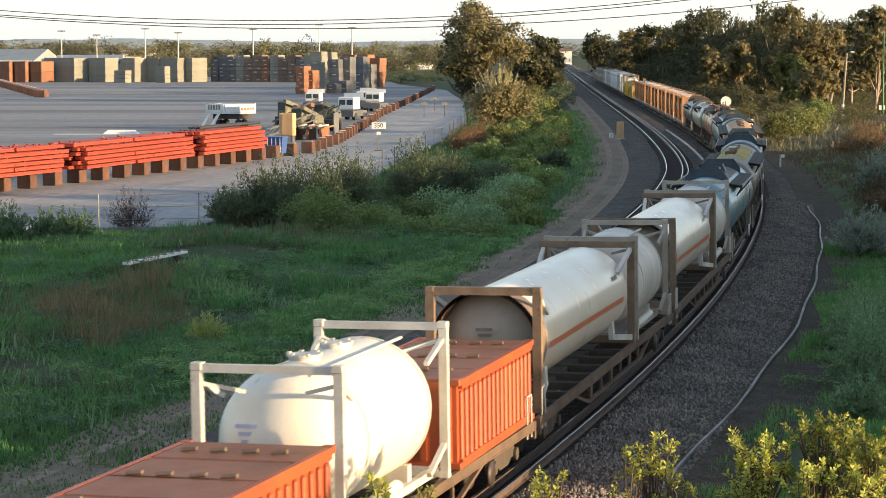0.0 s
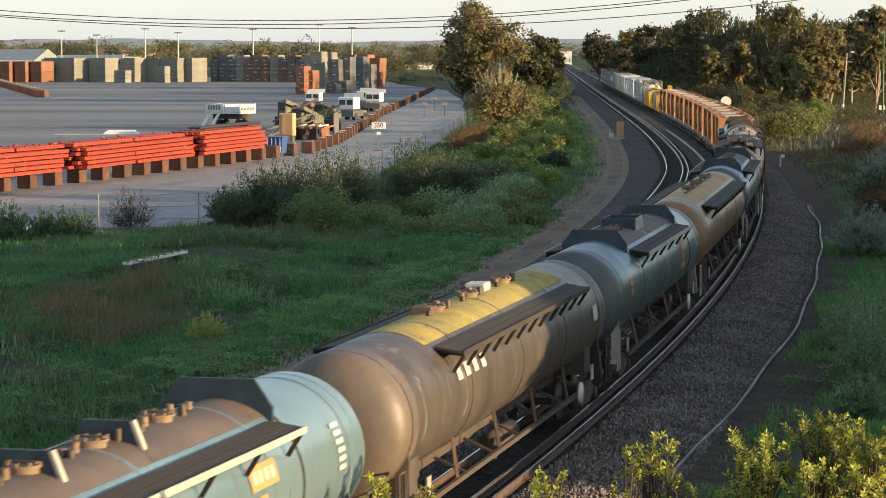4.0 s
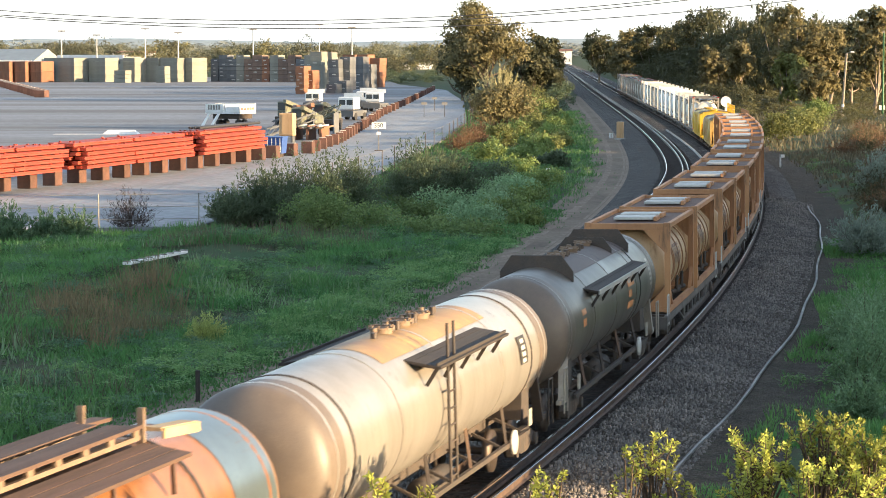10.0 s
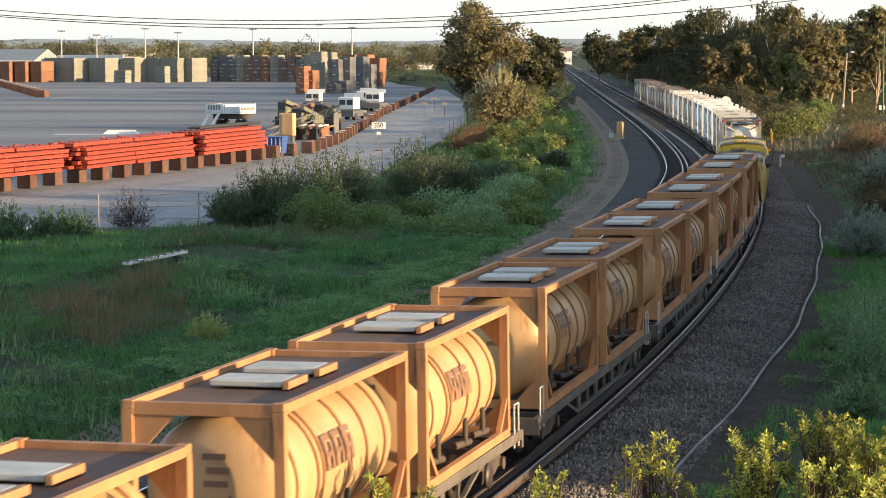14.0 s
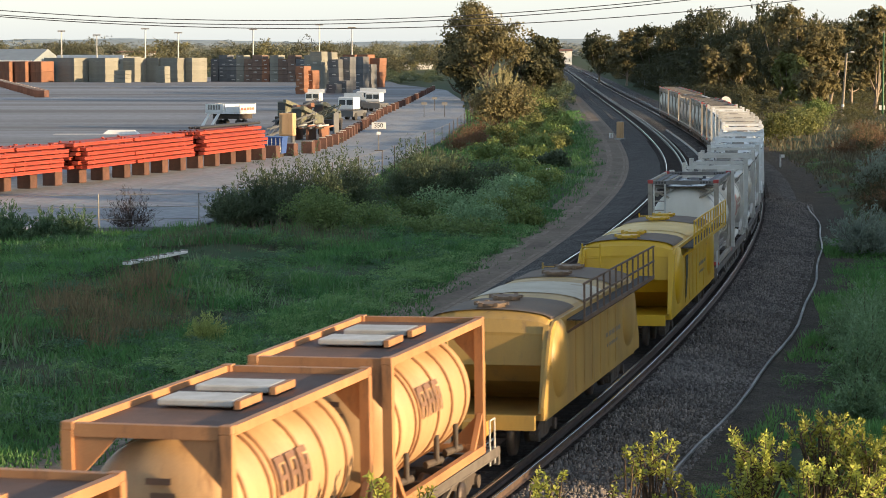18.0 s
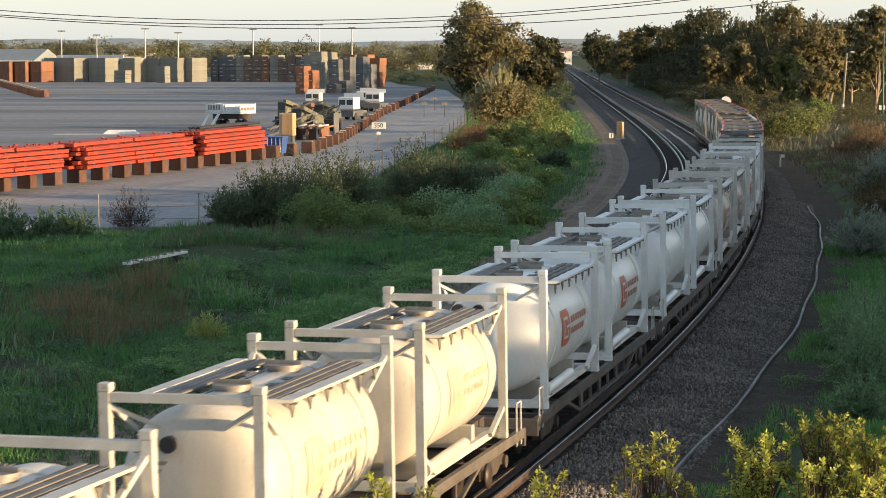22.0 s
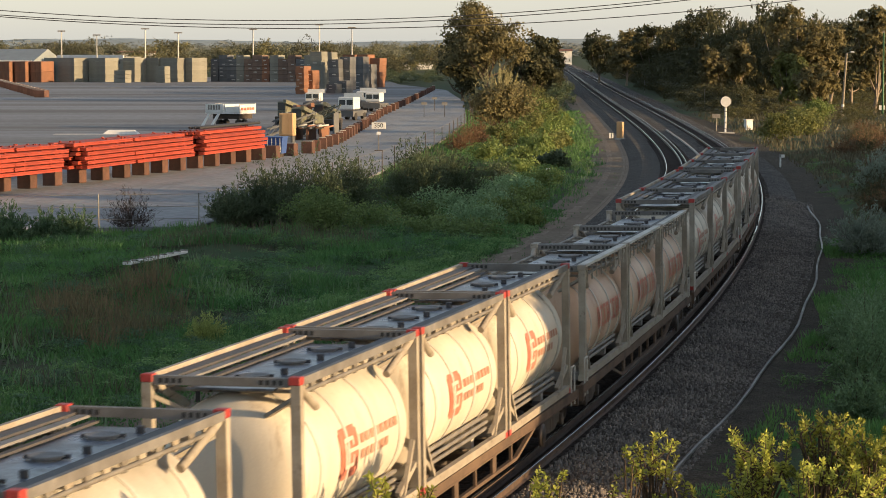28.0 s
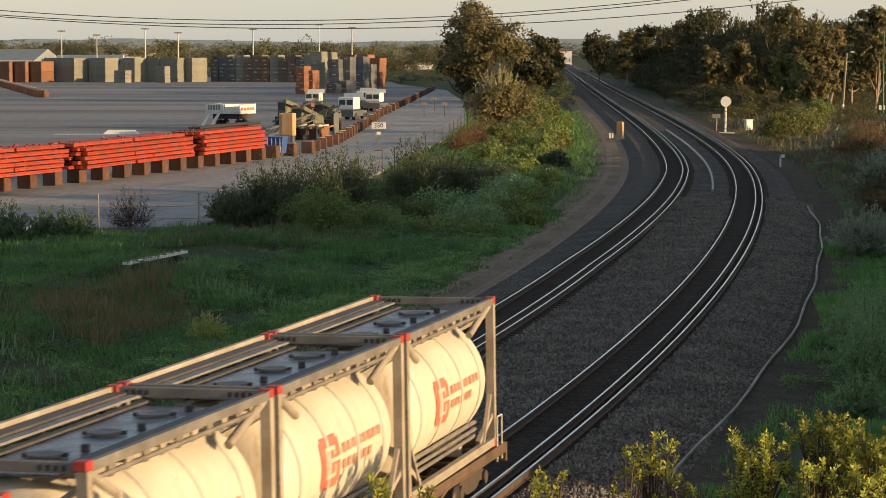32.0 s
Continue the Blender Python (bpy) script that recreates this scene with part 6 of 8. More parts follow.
def front_shrub(x, y, height, spread, shoots, seed):
    """Slender branching stems, each shoot tipped with a loose rosette of broad glossy leaves."""
    rng = np.random.default_rng(seed)
    t = thing("shrub", "bushy shrub with glossy yellow-green leaves", "shrub", "foreground shrubs", m=pose(x, y, GROUND_Z))
    stems, leaves = Shape(), []
    fork = Vector((0, 0, height - 1.5))
    stems.tube((0, 0, -0.2), fork, 0.045, 7, 0.03, caps=False)
    for k in range(shoots):
        a, q = rng.uniform(0, 6.283), math.sqrt(rng.uniform(0, 1))
        drop = rng.uniform(0.0, 0.95) * (0.35 + 0.65 * q)
        tip = np.array([math.cos(a) * spread * q * rng.uniform(0.9, 1.2), math.sin(a) * spread * q, height - drop + rng.uniform(-0.05, 0.05)])
        foot = np.array([tip[0] * 0.6 + rng.normal(0, 0.1), tip[1] * 0.6 + rng.normal(0, 0.1), tip[2] - rng.uniform(0.16, 0.34)])
        bend = (tip + foot) / 2 + np.array([rng.normal(0, 0.03), rng.normal(0, 0.03), -0.02])
        for p, e, r0, r1 in ((fork, Vector(foot), 0.018, 0.011), (Vector(foot), Vector(bend), 0.011, 0.008), (Vector(bend), Vector(tip), 0.008, 0.004)):
            stems.tube(p, e, r0, 5, r1, caps=False)
        axis = (tip - foot) / np.linalg.norm(tip - foot)
        n = int(rng.integers(20, 30))
        for i in range(n):
            f = 0.25 + 0.75 * i / (n - 1)
            ang = 2.4 * i + rng.normal(0, 0.35)
            side = np.array([math.cos(ang), math.sin(ang), 0.0])
            side -= axis * side.dot(axis)
            d = side * (1.1 - 0.35 * f) + axis * (0.05 + 0.6 * f) + rng.normal(0, 0.22, 3)
            d /= np.linalg.norm(d)
            w = np.cross(d, axis + rng.normal(0, 0.35, 3))
            w /= np.linalg.norm(w) + 1e-9
            up = np.cross(w, d)
            size = rng.uniform(0.055, 0.1)
            c = foot + (tip - foot) * f
            half = size * rng.uniform(0.19, 0.27)
            leaves.append([c, c + d * size * 0.4 + w * half * 0.8 + up * size * 0.06, c + d * size * 0.75 + w * half * 0.9 + up * size * 0.03, c + d * size - up * size * 0.05,
                           c + d * size * 0.75 - w * half * 0.9 + up * size * 0.03, c + d * size * 0.4 - w * half * 0.8 + up * size * 0.06])
    part("trunk", stems, BARK, t, "thin branching brown stem")
    ob = new("crown", quad_mesh("crown", np.array(leaves), LEAF_FRONT))
    ob.parent = t
    return t


def woods(name, rows, mat, seed, label, leaf=0.9, per=10, clumps=14, lobes=7, base=0.02):
    """A far belt of trees as one sheet of leaf clumps; rows of (x, y, height, radius)."""
    rng = np.random.default_rng(seed)
    protos = [crown_quads(seed * 10 + k, 1.0, 2.0, lobes, clumps, per, leaf / 4.0, base)[:, :3] for k in range(5)]
    out = []
    for i, (x, y, h, r) in enumerate(rows):
        q = protos[i % 5].copy()
        a = rng.uniform(0, 6.28)
        ca, sa = math.cos(a), math.sin(a)
        px = q[..., 0] * ca - q[..., 1] * sa
        py = q[..., 0] * sa + q[..., 1] * ca
        out.append(np.stack([px * r + x, py * r + y, q[..., 2] * h / 2.0 + (ground_height(x, y) if h < 1.3 and y < 200 else GROUND_Z) - 0.2], -1))
    me = quad_mesh(name, np.concatenate(out, 0), mat)
    return tagged(new(name, me), label, "woods", kind="stuff")


# ---- the storage yard ----
YARD_Z = -0.36


def make_yard():
    y = Shape()
    outline = [(-420, 110.0), (-21.7, 114.5), (-12.2, 116.5), (-8.8, 138.6), (-4.9, 163.3), (-0.2, 222.6), (2.8, 282.1), (3.4, 385.6), (0.7, 486), (-10.5, 560), (-19, 690), (-420, 690)]
    n = len(outline)
    y.add([(a, b, YARD_Z) for a, b in outline] + [(a, b, -0.9) for a, b in outline],
          [tuple(range(n))] + [(i, i + n, (i + 1) % n + n, (i + 1) % n) for i in range(n)])
    solid("yard_pavement", y, YARD, "worn grey asphalt of the storage yard", "pavement", kind="structure")
    # faded lane paint and pale patches on the asphalt
    for x, yy, w, l in ((-66, 418, 0.5, 8), (-71, 520, 0.5, 9), (-58, 455, 0.5, 12), (-37, 240, 1.2, 5), (-50, 520, 0.5, 5)):
        p = Shape().box((0, 0, 0), (l, w * 3, 0.01))
        solid("painted_patch", p, CONCRETE, "pale painted patch on the asphalt", "road marking", m=pose(x, yy, YARD_Z + 0.008, 0, 0, 4))

    strip = [(-21.7, 114.6), (-12.4, 116.6), (-9.0, 138.6), (-5.1, 163.3), (-0.4, 222.6), (2.6, 282.1), (3.2, 385.6), (0.5, 486), (-3.0, 486), (-6.8, 366), (-9.2, 300), (-10.4, 217), (-12.4, 197), (-19.4, 172), (-28.6, 144), (-45, 114)]
    w = Shape().add([(a, b, YARD_Z + 0.006) for a, b in strip], [tuple(range(len(strip)))])
    solid("service_strip", w, PALE_YARD, "paler worn strip of pavement along the yard edge", "pavement", kind="structure")

    # support blocks in a row, carrying the beams, then running on as a barrier
    row = [(-27.2, 145.1), (-22.4, 158.7), (-18.0, 173.5), (-14.4, 185.7), (-11.1, 197.5), (-9.6, 217.1), (-8.6, 260.0), (-8.0, 300.0), (-5.6, 366.6), (-1.7, 490.0)]
    block = Shape().box((0, 0, 0.5), (0.95, 0.95, 1.0), bevel=0.04).data("block", PIER)
    cap = Shape().box((0, 0, 1.03), (0.8, 0.25, 0.06)).data("cap", CONCRETE)
    gap, dist, k = 3.25, 0.0, 0
    for (x0, y0), (x1, y1) in zip(row, row[1:]):
        n = math.hypot(x1 - x0, y1 - y0)
        d = dist
        while d < n:
            f = d / n
            t = thing("support_block", "rust-brown steel block standing on the asphalt", "support block", "row of blocks in the yard",
                      m=pose(x0 + (x1 - x0) * f, y0 + (y1 - y0) * f, YARD_Z, 0, 0, -math.degrees(math.atan2(x1 - x0, y1 - y0)) + random.uniform(-4, 4)))
            for nm, me in (("block", block), ("cap", cap)):
                if nm == "cap" and k % 3 == 2:
                    continue
                ob = new(nm, me)
                ob.parent = t
                if y0 > 190:
                    ob.scale = (0.72, 0.72, 0.95)
            k += 1
            d += gap if y0 < 185 else 4.4 if y0 < 250 else 6.5 if y0 < 300 else 9.0
        dist = d - n

    # a second row of low blocks on the far side of the asphalt
    for k in range(16):
        f = k / 15
        t = thing("support_block", "rust-brown steel block standing on the asphalt", "support block", "row of blocks in the yard", m=pose(-104 + 33.4 * f, 553 - 137 * f, YARD_Z, 0, 0, -14))
        for nm, me in (("block", block), ("cap", cap)):
            ob = new(nm, me)
            ob.parent = t
            ob.scale = (2.2, 2.2, 1.25)

    # piles of red steel beams on the blocks
    beam = {n: i_beam(n) for n in (8.0, 9.6, 11.0)}
    for (xa, ya), (xb, yb), layers in (((-33.5, 125.5), (-24.9, 149.4), 6), ((-24.2, 151.2), (-19.2, 169.2), 6), ((-18.5, 171.6), (-15.0, 184.2), 6)):
        L = math.hypot(xb - xa, yb - ya)
        head = math.atan2(xb - xa, yb - ya)
        pile = thing("beam_pile", "pile of red oxide steel beams stacked on blocks", "beam pile", "piles of red beams",
                     m=pose(xa, ya, YARD_Z + 1.06, 0, 0, -math.degrees(head)))
        for layer in range(layers):
            z = layer * 0.29
            wide = 6 if layer < layers - 1 else 5
            for j in range(wide):
                x = (j - 2.0) * 0.46 - 0.15
                pos = random.uniform(-0.8, 0.3)
                cut = random.choice((8.0, 9.6, 11.0)) if L > 15 else 0.0
                for n in ((cut, L - cut - 0.1) if cut and L < 21 else (cut, cut, L - 2 * cut - 0.2) if cut else (L,)):
                    if n < 1.5:
                        continue
                    key = round(n * 2) / 2
                    if key not in beam:
                        beam[key] = i_beam(key)
                    ob = new("beam", beam[key])
                    ob.parent = pile
                    ob.matrix_basis = pose(x + random.uniform(-0.07, 0.07), pos + key / 2, z, 0, 0, random.uniform(-0.4, 0.4))
                    pos += key + 0.12


def i_beam(n):
    """Rolled beam whose web is closed by end plates."""
    s = Shape()
    s.box((0, 0, 0.055), (0.40, n, 0.11))
    s.box((0, 0, 0.175), (0.40, n, 0.07))
    s.box((0, 0, 0.12), (0.22, n - 0.04, 0.06))
    s.box((0, n / 2 - 1.4, 0.25), (0.12, 0.12, 0.08))
    s.box((0, 1.4 - n / 2, 0.25), (0.12, 0.12, 0.08))
    return s.data("beam", RED_BEAM)


def crate_stack(x, y, turn, a, b, layers, mat, label, h=0.95, slats=False):
    """Stacked modules, each layer a part of its own."""
    t = thing("container_stack", label, "container stack", "stacks in the yard", m=pose(x, y, YARD_Z, 0, 0, turn))
    s = Shape().box((0, 0, h * 0.49), (a, b, h * 0.93))
    s.box((0, 0, h * 0.015), (a - 0.1, b - 0.1, h * 0.05))
    if slats:
        for k in range(3):
            s.box((-a / 2 + (k + 0.5) * a / 3, 0, h * 0.93), (0.3, b + 0.1, h * 0.12))
    me = s.data("module", mat)
    for k in range(layers):
        ob = new("module", me)
        ob.parent = t
        ob.location = (random.uniform(-0.08, 0.08), 0, k * h)
        if slats and random.random() < 0.6:
            part("pale_label", Shape().box((random.uniform(-a * 0.25, a * 0.25), -b / 2 - 0.02, (k + 0.55) * h), (a * 0.34, 0.03, h * 0.22)), CONCRETE, t)
    return t


def make_stacks():
    # rust-brown containers beside the shed
    for k in range(3):
        t = thing("shipping_container", "rust-red shipping containers stacked two high", "shipping container", m=pose(-108.5 + k * 4.0, 594, YARD_Z, 0, 0, -22))
        for j in range(2):
            part("container_body", Shape().box((0, 0, 1.3 + 2.62 * j), (3.2, 6.0, 2.58), bevel=0.05), STACK_BROWN, t)
            for i in range(8):
                part("corrugation", Shape().box((-1.4 + i * 0.4, -3.02, 1.3 + 2.62 * j), (0.16, 0.06, 2.3)), STACK_BROWN, t)
    # each stack by its sunlit corner: long grey side to the left, lit end to the right
    for x, y, a, b, n in ((-92.5, 594, 10.6, 5.1, 6), (-84.7, 594, 5.8, 5.0, 6), (-77.6, 596, 4.0, 5.1, 6), (-66.6, 594, 9.4, 5.2, 6), (-63.0, 595, 4.0, 5.6, 6), (-71.8, 597, 5.0, 4.0, 6),
                          (-78.5, 585, 3.8, 2.2, 3), (-68.8, 585, 3.0, 2.0, 4)):
        c, d = math.cos(radians(-36)), math.sin(radians(-36))
        crate_stack(x - (a / 2 * c + b / 2 * d), y - (a / 2 * d - b / 2 * c), -36, a, b, n, STACK_PALE,
                    "pale grey stacked modules, six high" if n == 6 else "short pale grey stack of modules", 1.02)
    mats = [STACK_DARK, STACK_DARK, STACK_DARK, STACK_PALE, STACK_RACK, STACK_RACK, STACK_BROWN, STACK_PALE, STACK_RACK, STACK_RACK, STACK_DARK, STACK_PALE, STACK_RACK, STACK_PALE]
    names = {STACK_RACK: "dull brown frames stacked in the yard", STACK_DARK: "dark slatted frames stacked in the yard", STACK_BROWN: "rust-brown frames stacked in the yard", STACK_PALE: "pale frames stacked in the yard"}
    x = -57.6
    for k, m in enumerate(mats):
        crate_stack(x, 606 - k * 1.0, -20, 2.1 + 0.3 * (k % 3), 4.0, 6 + (k * 5) % 2, m, names[m], 0.97, True)
        x += 2.25
    near = [(-26.4, 447, 1.7, 9, STACK_BROWN, 0.58), (-24.8, 449, 1.5, 8, STACK_BROWN, 0.55), (-26.5, 505, 2.6, 8, STACK_PALE, 0.98), (-24.4, 512, 2.2, 8, STACK_PALE, 0.96),
            (-21.8, 486, 2.2, 7, STACK_DARK, 0.9), (-19.6, 488, 2.2, 8, STACK_DARK, 0.85), (-17.3, 500, 2.2, 8, STACK_DARK, 0.85), (-20.8, 452, 1.9, 3, STACK_DARK, 0.6),
            (-18.9, 455, 1.9, 4, STACK_DARK, 0.6), (-15.8, 510, 2.1, 6, STACK_DARK, 0.85), (-14.2, 520, 2.0, 4, STACK_BROWN, 0.85)]
    for x, y, w, n, m, h in near:
        crate_stack(x, y, -18, w, 3.6, n, m, names[m], h, True)
    for x, y, n in ((-24.5, 640, 7), (-21.0, 640, 7), (-17.8, 640, 6)):
        crate_stack(x, y, -25, 3.6, 4.2, n, STACK_BROWN, "sunlit orange-brown brick packs stacked high", 0.97)


def make_machines():
    # white tipped trailer: two bodies side by side on one frame, ramps down in front
    t = thing("white_trailer", "white tipped trailer with red lettering bars and sloping ramps", "trailer", m=pose(-23.0, 256, YARD_Z, 0, 0, -28))
    part("chassis", Shape().box((0, 0.4, 1.35), (3.4, 2.6, 0.5)), GRIME, t)
    part("bed", Shape().box((0, 0, 1.75), (4.4, 3.2, 0.16)), WHITE_PLAIN, t)
    part("front_board", Shape().box((-1.0, -1.55, 2.25), (2.3, 0.1, 0.9)), WHITE_PLAIN, t)
    part("front_board", Shape().box((1.35, -1.55, 2.1), (1.7, 0.1, 0.6)), WHITE_PLAIN, t)
    part("rear_board", Shape().box((0, 1.55, 2.3), (4.4, 0.1, 0.9)), WHITE_PLAIN, t)
    for sx in (-2.15, 0.25, 2.15):
        part("side_board", Shape().box((sx, 0, 2.25), (0.1, 3.1, 0.85)), WHITE_PLAIN, t)
    for k in range(5):
        part("vent_grille", Shape().box((-1.75 + k * 0.34, -1.62, 2.35), (0.2, 0.04, 0.5)), GREY_STEEL, t)
    for k in range(5):
        part("lettering_bar", Shape().box((2.22, -1.1 + k * 0.55, 2.2), (0.02, 0.42, 0.28)), RED_MARK, t)
    for sx in (-1.7, -0.5):
        part("ramp_leg", Shape().beam((sx, -1.4, 1.8), (sx - 0.5, -2.5, 0.05), 0.42, 0.12), WHITE_PLAIN, t)
    for sx in (-1.2, 1.2):
        for yy in (-0.3, 0.9):
            part("wheel", Shape().tube((sx - 0.16, yy, 0.52), (sx + 0.16, yy, 0.52), 0.52, 14), BLACK, t)
    for sx in (-0.8, 0.8):
        part("leg", Shape().box((sx, 0.3, 0.6), (0.2, 0.2, 1.2)), GRIME, t)
    t = thing("plant_cabinet", "yellow-brown steel cabinet standing among machinery", "cabinet", m=pose(-14.4, 219, YARD_Z, 0, 0, -12))
    part("body", Shape().box((0, 0, 1.7), (1.35, 1.1, 2.1), bevel=0.05), TAN, t)
    part("door", Shape().box((0.1, -0.57, 1.7), (1.0, 0.04, 1.8)), TAN, t)
    for sx in (-1, 1):
        part("foot", Shape().box((sx * 0.5, 0, 0.32), (0.18, 0.9, 0.66)), STACK_DARK, t)
    t = thing("blue_bin", "blue ribbed plastic bin beside the beams", "bin", m=pose(-13.6, 190.5, YARD_Z, 0, 0, -15))
    part("tub", Shape().loft([[(-0.8, -0.6, 0.3), (0.8, -0.6, 0.3), (0.8, 0.6, 0.3), (-0.8, 0.6, 0.3)], [(-0.9, -0.7, 1.6), (0.9, -0.7, 1.6), (0.9, 0.7, 1.6), (-0.9, 0.7, 1.6)]]), BLUE_BIN, t)
    part("rim", Shape().box((0, 0, 1.62), (1.9, 1.5, 0.08)), BLUE_BIN, t)
    for k in range(5):
        part("rib", Shape().box((-0.7 + k * 0.35, -0.67, 1.0), (0.07, 0.08, 1.2)), FRAME_WHITE, t)
    for k in range(2):
        part("foot", Shape().box((-0.5 + k, 0, 0.15), (0.2, 1.0, 0.3)), GRIME, t)
    # heavy machines: cab, engine deck, tracks and boom
    for x, y, turn, cab, ln in ((-13.6, 236, -15, OLIVE, 5.0), (-12.4, 252, -10, OLIVE, 5.5), (-16.6, 262, -30, OLIVE, 4.0), (-14.8, 246, 20, STACK_BROWN, 3.6)):
        t = thing("yard_machine", "olive weathered lifting machine parked on the asphalt", "machine", "parked yard machines", m=pose(x, y, YARD_Z, 0, 0, turn))
        part("chassis", Shape().box((0, 0, 0.95), (2.3, ln, 0.5), bevel=0.05), GRIME, t)
        part("engine_deck", Shape().box((0, ln * 0.2, 1.6), (2.1, ln * 0.5, 0.9), bevel=0.12), cab, t)
        c = part("cab", Shape().box((-0.4, -ln * 0.25, 2.0), (1.2, 1.4, 1.7), bevel=0.1), cab, t)
        part("window", Shape().box((-0.4, -ln * 0.25 - 0.71, 2.3), (0.9, 0.03, 0.8)), GLASS, c)
        part("boom", Shape().beam((0.5, ln * 0.4, 1.9), (0.6, -ln * 0.65, 2.9), 0.35, 0.4), cab, t)
        for sx in (-1, 1):
            for j in (-0.32, 0.32):
                part("wheel", Shape().tube((sx * 0.8, j * ln, 0.55), (sx * 1.2, j * ln, 0.55), 0.55, 14), BLACK, t)
        part("counterweight", Shape().box((0, ln * 0.47, 1.3), (2.0, 0.5, 0.9), bevel=0.06), STACK_DARK, t)
    for x, y, turn, h in ((-11.4, 287, -20, 1.5), (-9.4, 325, -14, 1.3), (-11.0, 335, -16, 1.3), (-18.0, 330, -10, 1.2)):
        t = thing("site_cab", "white machine cab with dark windows in the yard", "machine", "white machine cabs", m=pose(x, y, YARD_Z, 0, 0, turn))
        b = part("body", Shape().box((0, 0, 1.3 + h / 2), (2.1, 2.0, h), bevel=0.1), WHITE_PLAIN, t)
        for sx in (-0.55, 0.55):
            part("window", Shape().box((sx * 0.9, -1.01, 1.4 + h / 2), (0.78, 0.03, 0.6)), GLASS, b)
        part("chassis", Shape().box((0, 0.6, 0.8), (2.4, 4.5, 0.7)), STACK_DARK, t)
        part("roof_rail", Shape().box((0, 1.3, 1.5 + h), (2.4, 0.08, 0.5)), WHITE_PLAIN, t)
        for sx in (-1, 1):
            for yy in (-0.8, 2.0):
                part("wheel", Shape().tube((sx * 0.85, yy, 0.45), (sx * 1.25, yy, 0.45), 0.45, 12), BLACK, t)
    # lattice frames and loose gear among the machines
    for x, y, turn, ln, hh, m in ((-15.0, 234, 25, 5.0, 1.7, STACK_DARK), (-13.2, 244, -35, 6.0, 2.2, OLIVE), (-16.0, 256, 10, 5.0, 2.6, STACK_DARK)):
        t = thing("lattice_frame", "weathered lattice steel frame leaning among machines", "steel frame", "lattice frames in the yard", m=pose(x, y, YARD_Z, 0, 0, turn))
        for sy in (-0.45, 0.45):
            part("chord", Shape().beam((-ln / 2, sy, 0.1), (ln / 2, sy, hh), 0.12, 0.12), m, t)
            part("chord", Shape().beam((-ln / 2, sy, 0.75), (ln / 2, sy, hh + 0.7), 0.12, 0.12), m, t)
            for k in range(7):
                f, g = k / 7, (k + 1) / 7
                part("lacing", Shape().beam((-ln / 2 + f * ln, sy, 0.1 + f * (hh - 0.1)), (-ln / 2 + g * ln, sy, 0.75 + g * (hh - 0.05)), 0.05, 0.05), m, t)
        part("prop", Shape().box((ln / 2 - 0.3, 0, hh / 2), (0.14, 0.9, hh)), STACK_DARK, t)
    # scrap rack in front of the machines
    t = thing("scrap_rack", "low rack of weathered steel lengths and fittings", "rack", m=pose(-12.6, 226, YARD_Z, 0, 0, -12))
    for k in range(14):
        part("steel_length", Shape().beam((-1.6 + 0.25 * k, -1.8, 1.15 + 0.07 * (k % 4)), (-1.5 + 0.24 * k, 2.0, 1.2 + 0.08 * (k % 3)), 0.16, 0.14), (OLIVE, STACK_BROWN, CONCRETE)[k % 3], t)
    for sx in (-1.3, 0, 1.3):
        part("trestle", Shape().box((sx, 0, 0.55), (0.2, 3.0, 1.1)), STACK_BROWN, t)
    # dark pipes laid along the top of the beams
    for k in range(3):
        a, b = (-18.4 + 0.35 * k, 171.5, YARD_Z + 2.98), (-15.0 + 0.35 * k, 184.0, YARD_Z + 2.98)
        solid("steel_pipe", Shape().tube(a, b, 0.1, 8), BLACK, "dark steel pipe lying on the red beams", "pipe", "pipes on the beams")
    # plastic-wrapped pile on the open asphalt
    t = Shape().loft([[(-1.8, -1, 0), (1.8, -1, 0), (1.8, 1, 0), (-1.8, 1, 0)], [(-1.3, -0.6, 0.4), (1.3, -0.6, 0.4), (1.3, 0.6, 0.4), (-1.3, 0.6, 0.4)]])
    solid("sheeted_heap", t, WHITE_PLAIN, "low white sheeted heap on the asphalt", "heap", m=pose(-32.8, 241, YARD_Z, 0, 0, 0))
    # speed sign
    t = thing("speed_sign", "white rectangular speed board on a post", "sign", m=pose(-5.5, 201.8, YARD_Z, 0, 0, 0))
    part("post", Shape().box((0, 0, 1.0), (0.09, 0.09, 2.0)), GREY_STEEL, t)
    part("board", Shape().box((0, -0.06, 2.15), (1.2, 0.04, 0.55), bevel=0.015), WHITE_PLAIN, t)
    part("base_plate", Shape().box((0, 0, 0.03), (0.7, 0.7, 0.06)), GRIME, t)
    part("lower_plate", Shape().box((0, -0.06, 1.5), (0.35, 0.03, 0.25)), WHITE_PLAIN, t)
    cu = bpy.data.curves.new("sign_number", "FONT")
    cu.body, cu.size, cu.align_x, cu.align_y, cu.extrude = "350", 0.52, "CENTER", "CENTER", 0.004
    cu.materials.append(BLACK)
    ob = new("sign_number", cu)
    ob.parent = t
    ob.matrix_basis = pose(0, -0.086, 2.15, 90, 0, 0)
    # low markers near the yard edge
    for x, y in ((-1.2, 330), (0.2, 300), (-2.4, 300)):
        t = thing("small_sign", "small dark sign on a thin post", "sign", "small yard signs", m=pose(x, y, YARD_Z))
        part("post", Shape().tube((0, 0, 0), (0, 0, 1.6), 0.04, 6), GRIME, t)
        part("plate", Shape().box((0, -0.03, 1.7), (0.7, 0.03, 0.3)), GREY_STEEL, t)


